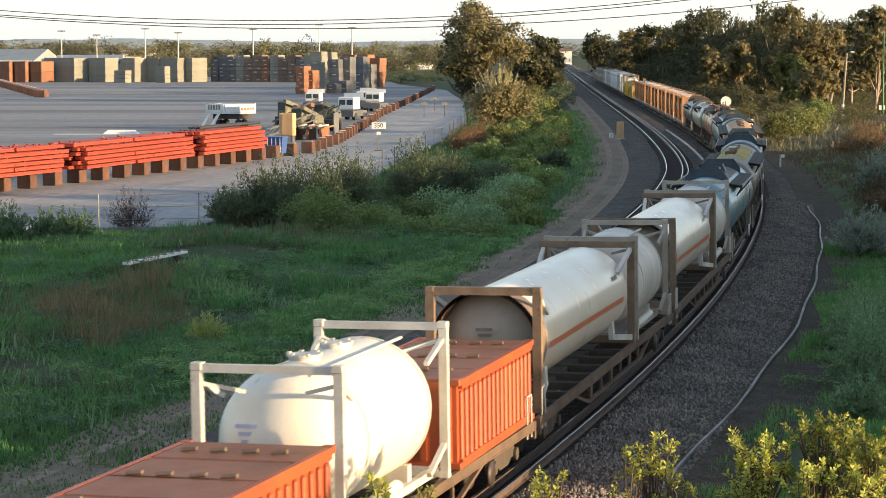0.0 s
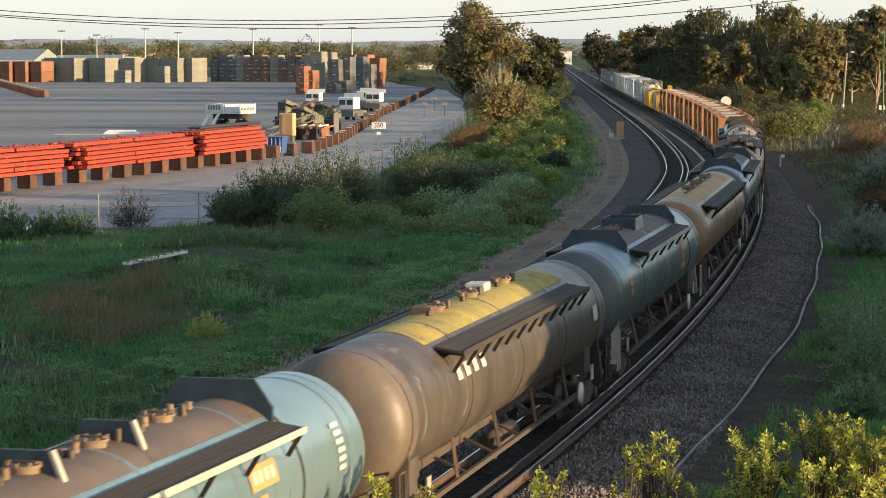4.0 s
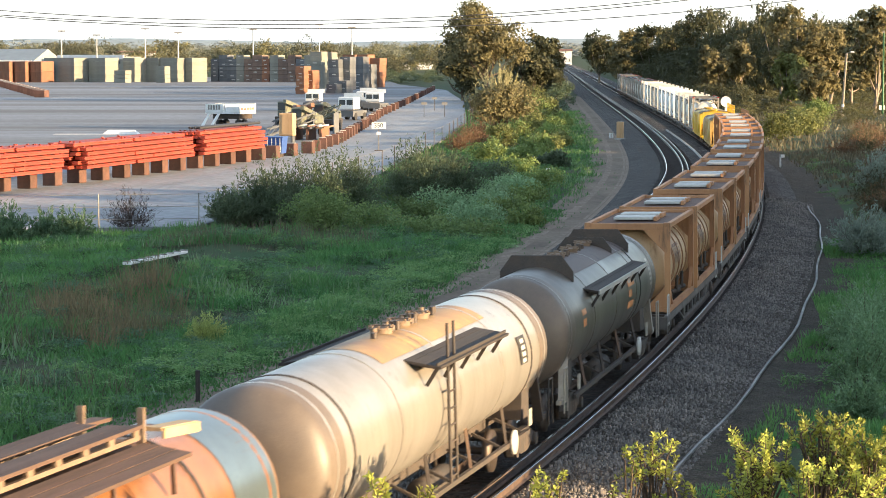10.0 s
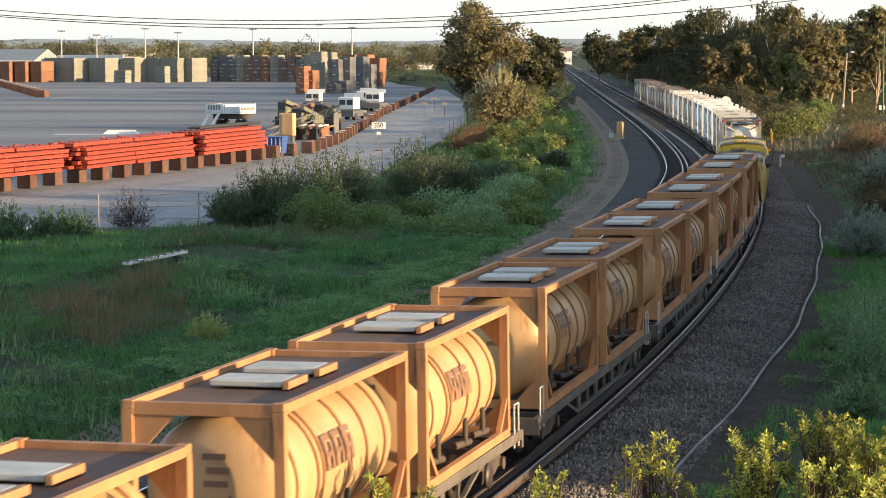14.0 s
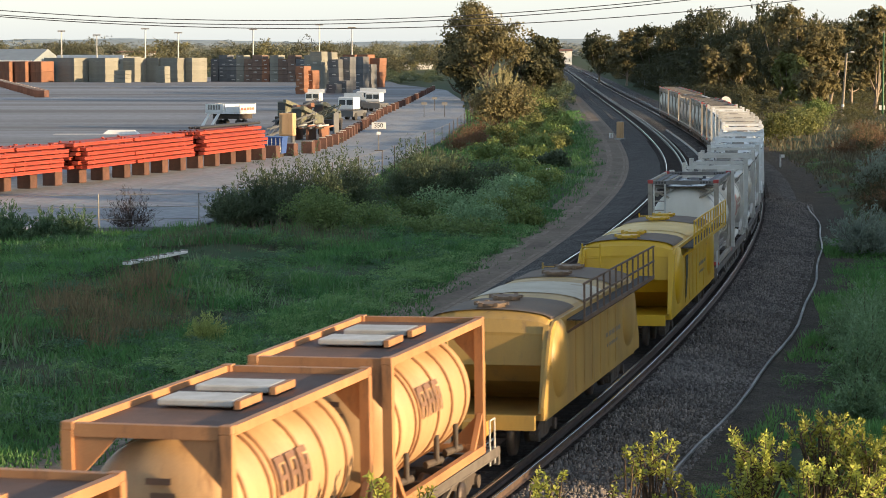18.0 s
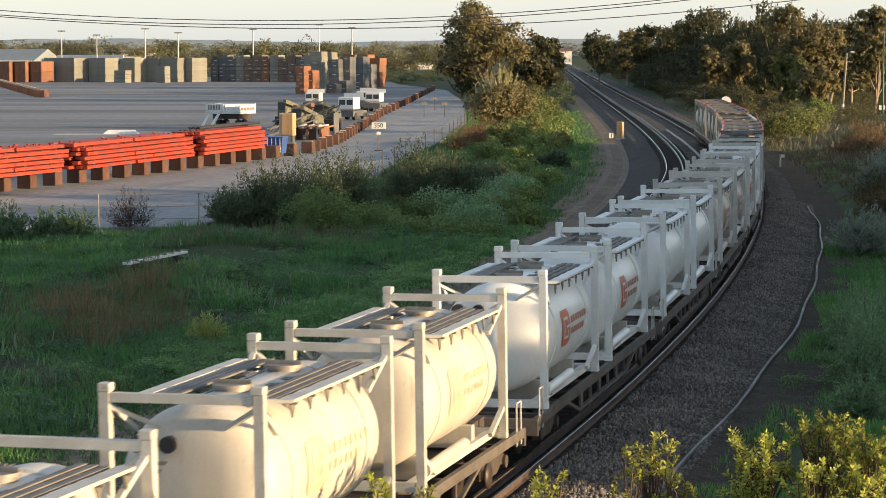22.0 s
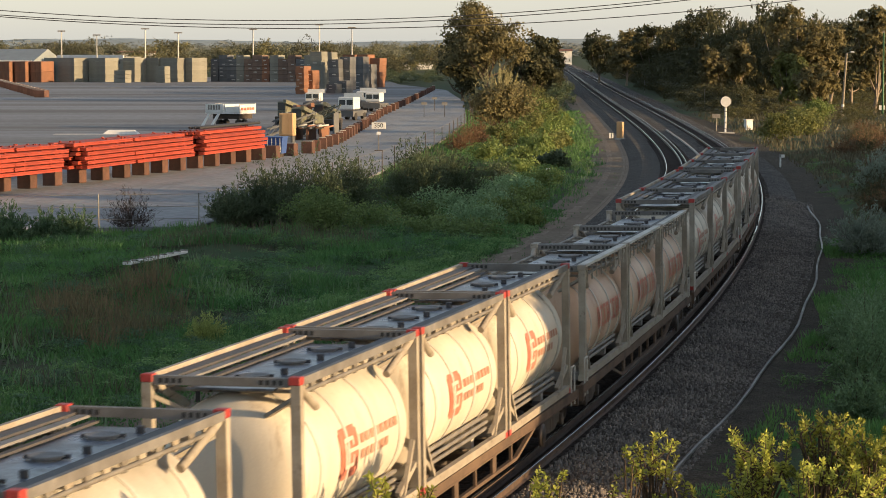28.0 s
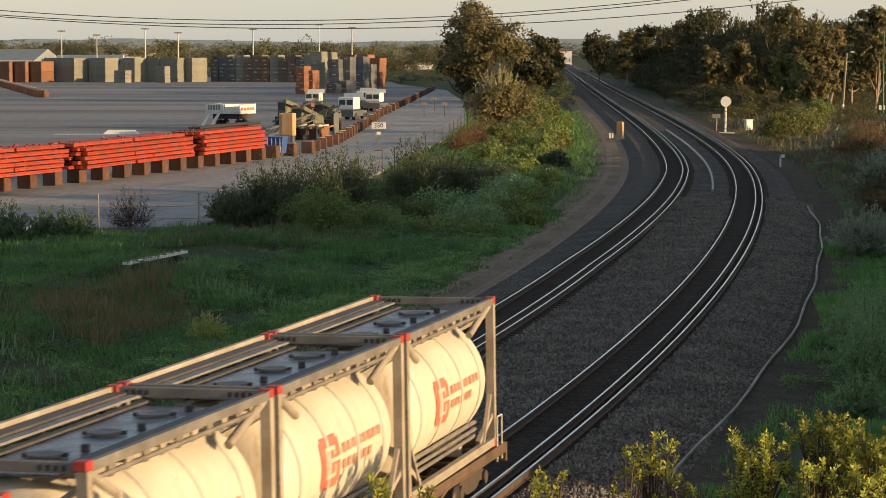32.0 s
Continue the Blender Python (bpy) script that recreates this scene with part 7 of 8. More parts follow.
def make_buildings():
    t = thing("warehouse", "grey-roofed warehouse with white fascia", "warehouse", m=pose(-133, 700, YARD_Z, 0, 0, -14))
    part("wall", Shape().box((0, 0, 2.2), (34, 22, 4.4)), STACK_PALE, t)
    part("roof", Shape().loft([[(-17.5, -11.5, 4.4), (17.5, -11.5, 4.4), (17.5, 0, 8.2), (-17.5, 0, 8.2)], [(-17.5, 11.5, 4.4), (17.5, 11.5, 4.4), (17.5, 0.2, 8.2), (-17.5, 0.2, 8.2)]]), SHED_ROOF, t)
    part("fascia", Shape().box((0, -11.6, 4.3), (35, 0.3, 1.5)), WHITE_PLAIN, t)
    t = thing("shed", "long low white-fronted shed with flat roof", "shed", m=pose(-100, 690, YARD_Z, 0, 0, -24))
    part("wall", Shape().box((0, 0, 3.0), (22, 10, 6.0)), STACK_PALE, t)
    part("fascia", Shape().box((0, -5.1, 5.9), (22.4, 0.3, 1.2)), WHITE_PLAIN, t)
    for k in range(6):
        part("window", Shape().box((-9 + k * 3.6, -5.05, 4.4), (2.2, 0.1, 0.9)), GLASS, t)
    for x, y, w, h in ((60.3, 1200, 9.5, 7), (-7.4, 950, 7.0, 3.4), (-14.5, 930, 4.5, 2.8), (-40, 1000, 14, 5), (-150, 1150, 20, 6), (-66, 1300, 16, 6)):
        t = thing("distant_building", "distant white building among trees", "building", m=pose(x, y, GROUND_Z))
        part("wall", Shape().box((0, 0, h / 2), (w, 8, h)), WHITE_PLAIN, t)
        part("roof", Shape().prism([(-5, h), (5, h), (0, h + 0.9)], -w / 2 - 0.4, w / 2 + 0.4), STACK_BROWN, t)
    # floodlight masts behind the stacks
    for x, y, top in ((-103, 640, 55), (-93.5, 640, 62), (-80.4, 640, 51), (-71.5, 640, 58), (-51.3, 640, 52), (-33.4, 640, 44), (-24.6, 640, 49)):
        h = 8.5 + (83 - top) * 640 / 4180 - YARD_Z
        t = thing("light_mast", "tall pale yard light mast with cross-arm", "light mast", "yard light masts", m=pose(x, y, YARD_Z))
        part("mast", Shape().tube((0, 0, 0), (0, 0, h), 0.22, 8, 0.13), FRAME_WHITE, t)
        part("cross_arm", Shape().box((0, 0, h), (2.1, 0.2, 0.18)), GREY_STEEL, t)
        for k in (-0.8, -0.3, 0.3, 0.8):
            part("floodlight", Shape().box((k, -0.15, h - 0.12), (0.38, 0.3, 0.24)), GREY_STEEL, t)


def make_fence():
    t = thing("wire_fence", "chain-wire fence on thin steel posts along the yard", "fence")
    pts = [(-40.0, 113.4), (-21.6, 114.0), (-12.0, 115.8), (-8.2, 138.0), (-4.2, 163.0), (0.6, 222.0), (3.6, 282.0), (4.2, 386.0)]
    for (x0, y0), (x1, y1) in zip(pts, pts[1:]):
        n = max(1, int(math.hypot(x1 - x0, y1 - y0) / (3.4 if y0 < 116 else 8.0)))
        for k in range(n):
            f = k / n
            x, y = x0 + (x1 - x0) * f, y0 + (y1 - y0) * f
            part("post", Shape().tube((x, y, -0.7), (x, y, 1.35), 0.035, 6), GRIME if y > 125 else GREY_STEEL, t)
        for z in (0.1, 0.7, 1.3):
            part("wire", Shape().tube((x0, y0, z), (x1, y1, z), 0.012, 4), GREY_STEEL, t)


# ---- beside the line ----
def make_lineside():
    # conduit snaking along the foot of the ballast
    pts = [track(s, float(np.interp(s, [30, 45, 55, 70, 90, 110, 127], [3.25, 3.37, 3.55, 3.8, 3.78, 3.76, 3.25])) + 0.06 * math.sin(s * 0.4)) for s in np.arange(30, 129, 3.0)]
    p = Shape().loft([[(a[0] + 0.048 * math.cos(q), a[1], -0.43 + 0.048 * math.sin(q)) for q in np.arange(8) * math.pi / 4] for a in pts])
    solid("conduit_pipe", p, PIPE, "grey plastic conduit lying along the ballast", "pipe")
    # loose rail between the tracks, its sky sheen put into a pale colour
    p = Shape()
    pts = [track(s, -2.17 - 0.0038 * (s - 137)) for s in np.arange(135, 242, 4.0)]
    for a, b in zip(pts, pts[1:]):
        p.beam((a[0], a[1], -0.13), (b[0], b[1], -0.13), 0.12, 0.16)
    solid("spare_rail", p, CONCRETE, "spare steel rail lying between the tracks", "rail")
    # signal disc on a white post
    t = thing("signal_disc", "white disc signal on a striped white post", "signal", m=pose(29.5, 246.9, GROUND_Z))
    part("post", Shape().tube((0, 0, 0), (0, 0, 3.1), 0.11, 10), WHITE_PLAIN, t)
    d = Shape().tube((0, -0.1, 3.35), (0, -0.16, 3.35), 0.54, 28)
    part("disc", d, WHITE_PLAIN, t)
    part("rim", Shape().lathe([(-0.1, 0.56), (-0.1, 0.62), (-0.05, 0.62), (-0.05, 0.56)], 28, (0, 0, 3.35)), BLACK, t)
    for z in (0.5, 1.1, 1.7, 2.3):
        part("band", Shape().tube((0, 0, z), (0, 0, z + 0.08), 0.118, 10), GREY_STEEL, t)
    part("base", Shape().box((0, 0, 0.08), (1.8, 1.2, 0.16)), CONCRETE, t)
    t = thing("track_sign", "grey rectangular sign on a thin post", "sign", m=pose(28.9, 250, GROUND_Z))
    part("post", Shape().tube((0, 0, 0), (0, 0, 1.7), 0.04, 6), GREY_STEEL, t)
    part("plate", Shape().box((0, -0.04, 1.75), (0.85, 0.04, 0.45)), GREY_STEEL, t)
    t = thing("equipment_box", "white metal equipment box beside the track", "cabinet", m=pose(33.2, 257, GROUND_Z, 0, 0, 20))
    part("body", Shape().box((0, 0, 0.55), (0.8, 0.6, 1.1), bevel=0.04), WHITE_PLAIN, t)
    part("lid", Shape().box((0, 0, 1.13), (0.9, 0.7, 0.08)), WHITE_PLAIN, t)
    t = thing("trackside_cabinet", "tan relay cabinet on a plinth beside the track", "cabinet", m=pose(17.1, 228, -0.5, 0, 0, -20))
    part("body", Shape().box((0, 0, 1.0), (0.62, 0.55, 1.6), bevel=0.05), TAN, t)
    part("door", Shape().box((0, -0.29, 1.0), (0.5, 0.03, 1.35)), TAN, t)
    part("plinth", Shape().box((0, 0, 0.12), (0.9, 0.8, 0.25)), CONCRETE, t)
    for x, y in ((16.3, 231), (16.6, 231.5)):
        p = Shape().box((0, 0, 0.3), (0.16, 0.1, 0.6), bevel=0.02)
        solid("marker_peg", p, WHITE_PLAIN, "short white marker peg beside the cabinet", "marker", "marker pegs", m=pose(x, y, -0.5))
    t = thing("line_marker", "white post with a short arm beside the track", "marker", m=pose(25.2, 176.3, GROUND_Z))
    part("post", Shape().box((0, 0, 0.5), (0.12, 0.08, 1.0)), WHITE_PLAIN, t)
    part("arm", Shape().box((0.12, 0, 0.92), (0.36, 0.08, 0.22)), WHITE_PLAIN, t)
    t = thing("kilometre_post", "white kilometre post with a small dark plate", "marker", m=pose(7.1, 159.1, GROUND_Z))
    part("post", Shape().box((0, 0, 0.45), (0.14, 0.08, 0.9)), CONCRETE, t)
    part("plate", Shape().box((0, -0.05, 0.72), (0.26, 0.03, 0.36)), WHITE_PLAIN, t)
    part("number_bars", Shape().box((0, -0.07, 0.72), (0.08, 0.01, 0.24)), BLACK, t)
    t = solid("timber_stake", Shape().box((0, 0, 0.4), (0.11, 0.11, 1.0), bevel=0.01), DARK_TIMBER, "dark timber stake in the grass", "stake", m=pose(-6.2, 59.2, GROUND_Z))
    # white barrier plank in the grass
    t = thing("fallen_plank", "long white ribbed plank lying in the grass", "plank", m=pose(-11.5, 94.3, 0.1, 0, 0, -17.7))
    part("plank", Shape().box((0, 0, -0.02), (0.3, 5.6, 0.1)), WHITE_PLAIN, t)
    for k in range(9):
        part("cleat", Shape().box((0, -2.7 + k * 0.68, 0.05), (0.3, 0.1, 0.05)), GREY_STEEL, t)
    for k in (-1, 1):
        part("rest", Shape().box((0, k * 2.0, -0.38), (0.2, 0.2, 0.65)), GRIME, t)
    # leaning lamp pole, and a taller green one
    t = thing("street_lamp", "leaning timber pole with a lamp arm and pale bands", "street lamp", m=pose(50.2, 297.6, GROUND_Z, 0, 3.5, 0))
    part("pole", Shape().tube((0, 0, -0.4), (0, 0, 8.3), 0.17, 10, 0.12), POLE, t)
    part("lamp_arm", Shape().beam((0, 0, 8.2), (0.5, -0.2, 8.45), 0.07, 0.07), GREY_STEEL, t)
    part("lamp_head", Shape().box((0.65, -0.25, 8.45), (0.5, 0.28, 0.16), bevel=0.05), WHITE_PLAIN, t)
    part("cross_arm", Shape().box((0.2, 0, 7.2), (1.3, 0.1, 0.1)), POLE, t)
    for z in (0.9, 1.5):
        part("band", Shape().tube((0, 0, z), (0, 0, z + 0.32), 0.185, 10), WHITE_PLAIN, t)
    t = thing("green_pole", "tall dark green steel pole", "pole", m=pose(58.0, 312, GROUND_Z))
    part("pole", Shape().tube((0, 0, -0.4), (0, 0, 11.0), 0.14, 10, 0.1), LEAFY_GREEN, t)
    part("cap", Shape().box((0, 0, 11.0), (0.3, 0.3, 0.3)), GREY_STEEL, t)
    t = thing("notice_board", "small pale notice board among the trees", "sign", m=pose(59.0, 318, GROUND_Z))
    part("post", Shape().tube((0, 0, 0), (0, 0, 1.0), 0.05, 6), GREY_STEEL, t)
    part("board", Shape().box((0, -0.05, 0.9), (0.8, 0.04, 0.6)), WHITE_PLAIN, t)
    for x, y, h in ((36.5, 330, 3.2), (40.0, 470, 2.4), (43.5, 560, 2.6)):
        solid("line_post", Shape().tube((0, 0, -0.2), (0, 0, h), 0.06, 6), GREY_STEEL, "thin grey post beside the far track", "post", "thin posts", m=pose(x, y, GROUND_Z))
    # overhead wires
    for k, (a, b, c) in enumerate(((19, 37, 21), (27, 44, 27), (30, 51, 41))):
        w = Shape()
        d = 95.0
        pts = []
        for i in range(41):
            px = -120 + i * 45
            l0 = (px - 500) * (px - 940) / (500 * 940.0)
            l1 = px * (px - 940) / (500 * (500 - 940.0))
            l2 = px * (px - 500) / (940 * (940 - 500.0))
            py = a * l0 + b * l1 + c * l2
            pts.append(((px - 784) * d / 4180.0, d, 8.5 + (83 - py) * d / 4180.0))
        w.loft([[(p[0], p[1] + 0.018 * math.cos(q), p[2] + 0.018 * math.sin(q)) for q in (0.5, 1.76, 3.0, 4.3, 5.5)] for p in pts])
        solid("overhead_wire", w, WIRE, "thin dark overhead power wire", "cable", "overhead wires")


def make_poles():
    for x in (-20.6, 20.4):
        t = thing("power_pole", "timber power pole with cross-arm", "power pole", "power poles", m=pose(x, 95.1, GROUND_Z))
        part("pole", Shape().tube((0, 0.15, -0.5), (0, 0.15, 11.2), 0.17, 10, 0.12), POLE, t)
        for z in (9.98, 10.2, 10.45, 10.6):
            part("insulator_arm", Shape().box((0, 0, z), (0.5, 0.35, 0.1)), POLE, t)


def side_of(x, y):
    """Metres to the right of the line, for arrays."""
    a = np.interp(y, line_y, line_a)
    return (x - np.interp(y, line_y, line_x)) * np.cos(a)


def in_yard(x, y):
    ex = np.interp(y, [100, 114, 116.5, 138.6, 163.3, 222.6, 282, 385, 486, 560, 690], [-60, -60, -12.2, -8.8, -4.9, -0.2, 2.8, 3.4, 0.7, -10.5, -19])
    return (x < ex) & (y > 112)


def patch_noise(x, y, scale, seed):
    return np.array([noise.noise(Vector((a * scale, b * scale, seed))) for a, b in zip(x, y)])


def make_grass():
    rng = np.random.default_rng(5)

    def field(name, n, xr, yr, mat, height, width, keep, label, lean=0.3, lump=0.5, scale=0.35, foot=GROUND_Z - 0.05):
        x, y = rng.uniform(*xr, n), rng.uniform(*yr, n)
        ok = keep(x, y) & ~in_yard(x, y)
        x, y = x[ok], y[ok]
        c = Cloud(n)
        h = height * (1.0 + lump * 2.0 * patch_noise(x, y, scale, 2.0 + n * 1e-5))
        z = np.full(len(x), foot) if foot > GROUND_Z else np.array([ground_height(a, b) - 0.05 for a, b in zip(x, y)])
        c.blades(np.stack([x, y, z], 1), 1.0, width, lean)
        q = c.quads()
        base = q[:, :2, :].mean(1, keepdims=True)
        q[:, 2:, :] = base + (q[:, 2:, :] - base) * np.maximum(h, 0.08)[:, None, None]
        tagged(new(name, quad_mesh(name, q, mat)), label, "grass", kind="stuff")

    field("grass", 190000, (-32, 6), (38, 118), BLADE, 0.30, 0.075,
          lambda x, y: (side_of(x, y) < -10.35 - 0.3 * np.sin(y * 0.4) - 0.25 * np.sin(y * 1.1)) & (patch_noise(x, y, 0.16, 1.0) > -0.35), "long green grass beside the line", 0.5)
    field("pale_grass", 50000, (-32, 14), (38, 190), BLADE_PALE, 0.36, 0.09,
          lambda x, y: (side_of(x, y) < -10.6) & (patch_noise(x, y, 0.11, 4.0) > 0.1), "pale green weeds in patches")
    field("far_grass", 90000, (-20, 20), (112, 330), BLADE, 0.32, 0.09,
          lambda x, y: side_of(x, y) < np.interp(y, [112, 135, 180], [-9.7, -9.9, -10.2]) - 0.35 * np.sin(y * 0.3) - 0.25 * np.sin(y * 0.83), "green grass between yard and line")
    field("mown_grass", 130000, (-16, 12), (40, 130), BLADE, 0.14, 0.08,
          lambda x, y: (side_of(x, y) < np.interp(y, [50, 62, 75, 90, 105], [-7.6, -7.8, -8.5, -9.3, -9.7]) - 0.3 * np.sin(y * 0.7)) & (side_of(x, y) > -11.8) & ((patch_noise(x, y, 0.5, 3.0) > -0.2) | (y < 72)), "short worn grass beside the access track", foot=-0.48)
    field("track_tufts", 9000, (-16, 14), (44, 170), BLADE, 0.11, 0.06,
          lambda x, y: (np.abs(side_of(x, y) + 8.8) < 0.4) & (patch_noise(x, y, 0.6, 13.0) > 0.0), "grass tufts between the wheel ruts", foot=-0.44)
    field("reed_bed", 13000, (-15.5, -7.2), (64, 95), REED_BROWN, 0.75, 0.045,
          lambda x, y: (((x + 11.1 + 0.1 * (y - 79)) / 2.5) ** 2 + ((y - 79) / 10.0) ** 2 < 0.8 + 0.6 * patch_noise(x, y, 0.5, 8.0)) & (patch_noise(x, y, 1.1, 5.0) > -0.22), "dry brown reed bed in the grass", 0.28)
    field("reeds", 15000, (-24, -3), (58, 112), BLADE_DRY, 0.55, 0.04,
          lambda x, y: (patch_noise(x, y, 0.13, 9.0) > 0.1) & (side_of(x, y) < -12) & (y < 92) | (np.abs(y - 107 - 0.1 * x) < 4.5) & (x < -1) & (x > -13) & (side_of(x, y) < -14), "dry brown reeds standing in the grass", 0.3)
    field("verge_grass", 140000, (5, 24), (36, 110), BLADE_VERGE, 0.26, 0.07,
          lambda x, y: (side_of(x, y) > 4.2 + 0.25 * np.sin(y * 0.35)) & (side_of(x, y) < 14) & (patch_noise(x, y, 0.15, 6.0) > -0.55), "green grass on the far verge", lump=0.8)
    field("rough_verge", 40000, (14, 40), (110, 200), BLADE_DRY, 0.28, 0.09,
          lambda x, y: (side_of(x, y) > 5.0) & (side_of(x, y) < 14) & (patch_noise(x, y, 0.15, 6.0) > -0.1), "patchy green grass on the verge")
    field("verge_weeds", 26000, (18, 75), (150, 360), BLADE_DRY, 0.45, 0.14,
          lambda x, y: (side_of(x, y) > 4.6), "olive dry grass under the trees")


def make_tussocks():
    """Clumps of weeds that break up the long grass."""
    rng = np.random.default_rng(21)

    def scatter(name, n, xr, yr, keep, hr, rr, mat, seed, label):
        rows = []
        while len(rows) < n:
            x, y = rng.uniform(*xr), rng.uniform(*yr)
            ax, ay = np.array([x]), np.array([y])
            if keep(float(side_of(ax, ay)[0]), x, y) and not in_yard(ax, ay)[0]:
                h = rng.uniform(*hr)
                rows.append((x, y, h, rng.uniform(*rr)))
        woods(name, rows, mat, seed, label, leaf=0.32, per=6, clumps=9, lobes=7)

    scatter("weeds", 420, (-26, 4), (44, 112), lambda s, x, y: s < -11.2, (0.3, 0.9), (0.35, 1.0), TUFT_A, 31, "clumps of bluish-green weeds")
    scatter("bright_weeds", 330, (-26, 8), (48, 120), lambda s, x, y: -22 < s < -10.8, (0.3, 0.75), (0.35, 1.0), TUFT_B, 32, "clumps of bright green weeds")
    scatter("roadside_weeds", 240, (-8, 8), (62, 116), lambda s, x, y: -13.2 < s < -10.0, (0.35, 0.8), (0.5, 1.1), TUFT_B, 36, "bright weeds along the access track")
    scatter("dark_weeds", 330, (-26, 4), (48, 112), lambda s, x, y: s < -12.5, (0.3, 0.8), (0.5, 1.2), TUFT_C, 35, "clumps of dark green weeds")
    scatter("bank_weeds", 260, (-4, 18), (114, 300), lambda s, x, y: s < -10.2, (0.4, 1.1), (0.6, 1.4), TUFT_B, 33, "green weeds along the bank")
    scatter("verge_clumps", 190, (8, 36), (48, 190), lambda s, x, y: 4.8 < s < 12, (0.3, 0.9), (0.4, 1.0), TUFT_B, 34, "green weeds on the verge")


def make_stones():
    """Loose ballast stones on the shoulders nearest the eye."""
    rng = np.random.default_rng(9)
    n = 72000
    s = 24 + rng.uniform(0, 1, n) ** 1.5 * 105
    u = rng.uniform(0, 1, n)
    side = np.where(rng.uniform(0, 1, n) < 0.54, 0.95 + u * 2.6, -4.2 + u * 3.25)
    a = np.interp(s, line_s, line_a)
    x = np.interp(s, line_s, line_x) + side * np.cos(a)
    y = np.interp(s, line_s, line_y) - side * np.sin(a)
    z = np.interp(side, [-5, 1.9, 3.3, 4.4], [-0.20, -0.20, -0.5, -0.53])
    c = np.stack([x, y, z + 0.01], 1)
    r = rng.uniform(0.025, 0.062, n)
    # a lumpy top: three sides that lean in to a tilted cap
    ang = rng.uniform(0, 6.28, n)
    ring, cap = [], []
    for k in range(3):
        t = ang + k * np.pi * 2 / 3 + rng.uniform(-0.4, 0.4, n)
        q = r * rng.uniform(0.8, 1.3, n)
        ring.append(c + np.stack([np.cos(t) * q, np.sin(t) * q, -0.03 * np.ones(n)], 1))
        cap.append(c + np.stack([np.cos(t) * q * 0.65, np.sin(t) * q * 0.65, r * rng.uniform(0.4, 1.4, n)], 1))
    me = bpy.data.meshes.new("ballast_stones")
    v = np.concatenate([np.stack(ring, 1), np.stack(cap, 1)], 1).reshape(-1, 3)
    base = (np.arange(n) * 6)[:, None]
    f = np.concatenate([base + np.array([[3, 4, 5]]), base + np.array([[0, 1, 4, 3]]), base + np.array([[1, 2, 5, 4]]), base + np.array([[2, 0, 3, 5]])], 1).reshape(-1)
    me.vertices.add(6 * n)
    me.vertices.foreach_set("co", v.reshape(-1).astype(np.float32))
    me.loops.add(15 * n)
    me.loops.foreach_set("vertex_index", f.astype(np.int32))
    me.polygons.add(4 * n)
    me.polygons.foreach_set("loop_start", (np.arange(n)[:, None] * 15 + np.array([[0, 3, 7, 11]])).reshape(-1).astype(np.int32))
    me.materials.append(STONE)
    me.update()
    tagged(new("ballast_stones", me), "loose grey ballast stones on the track shoulder", "ballast", kind="stuff")


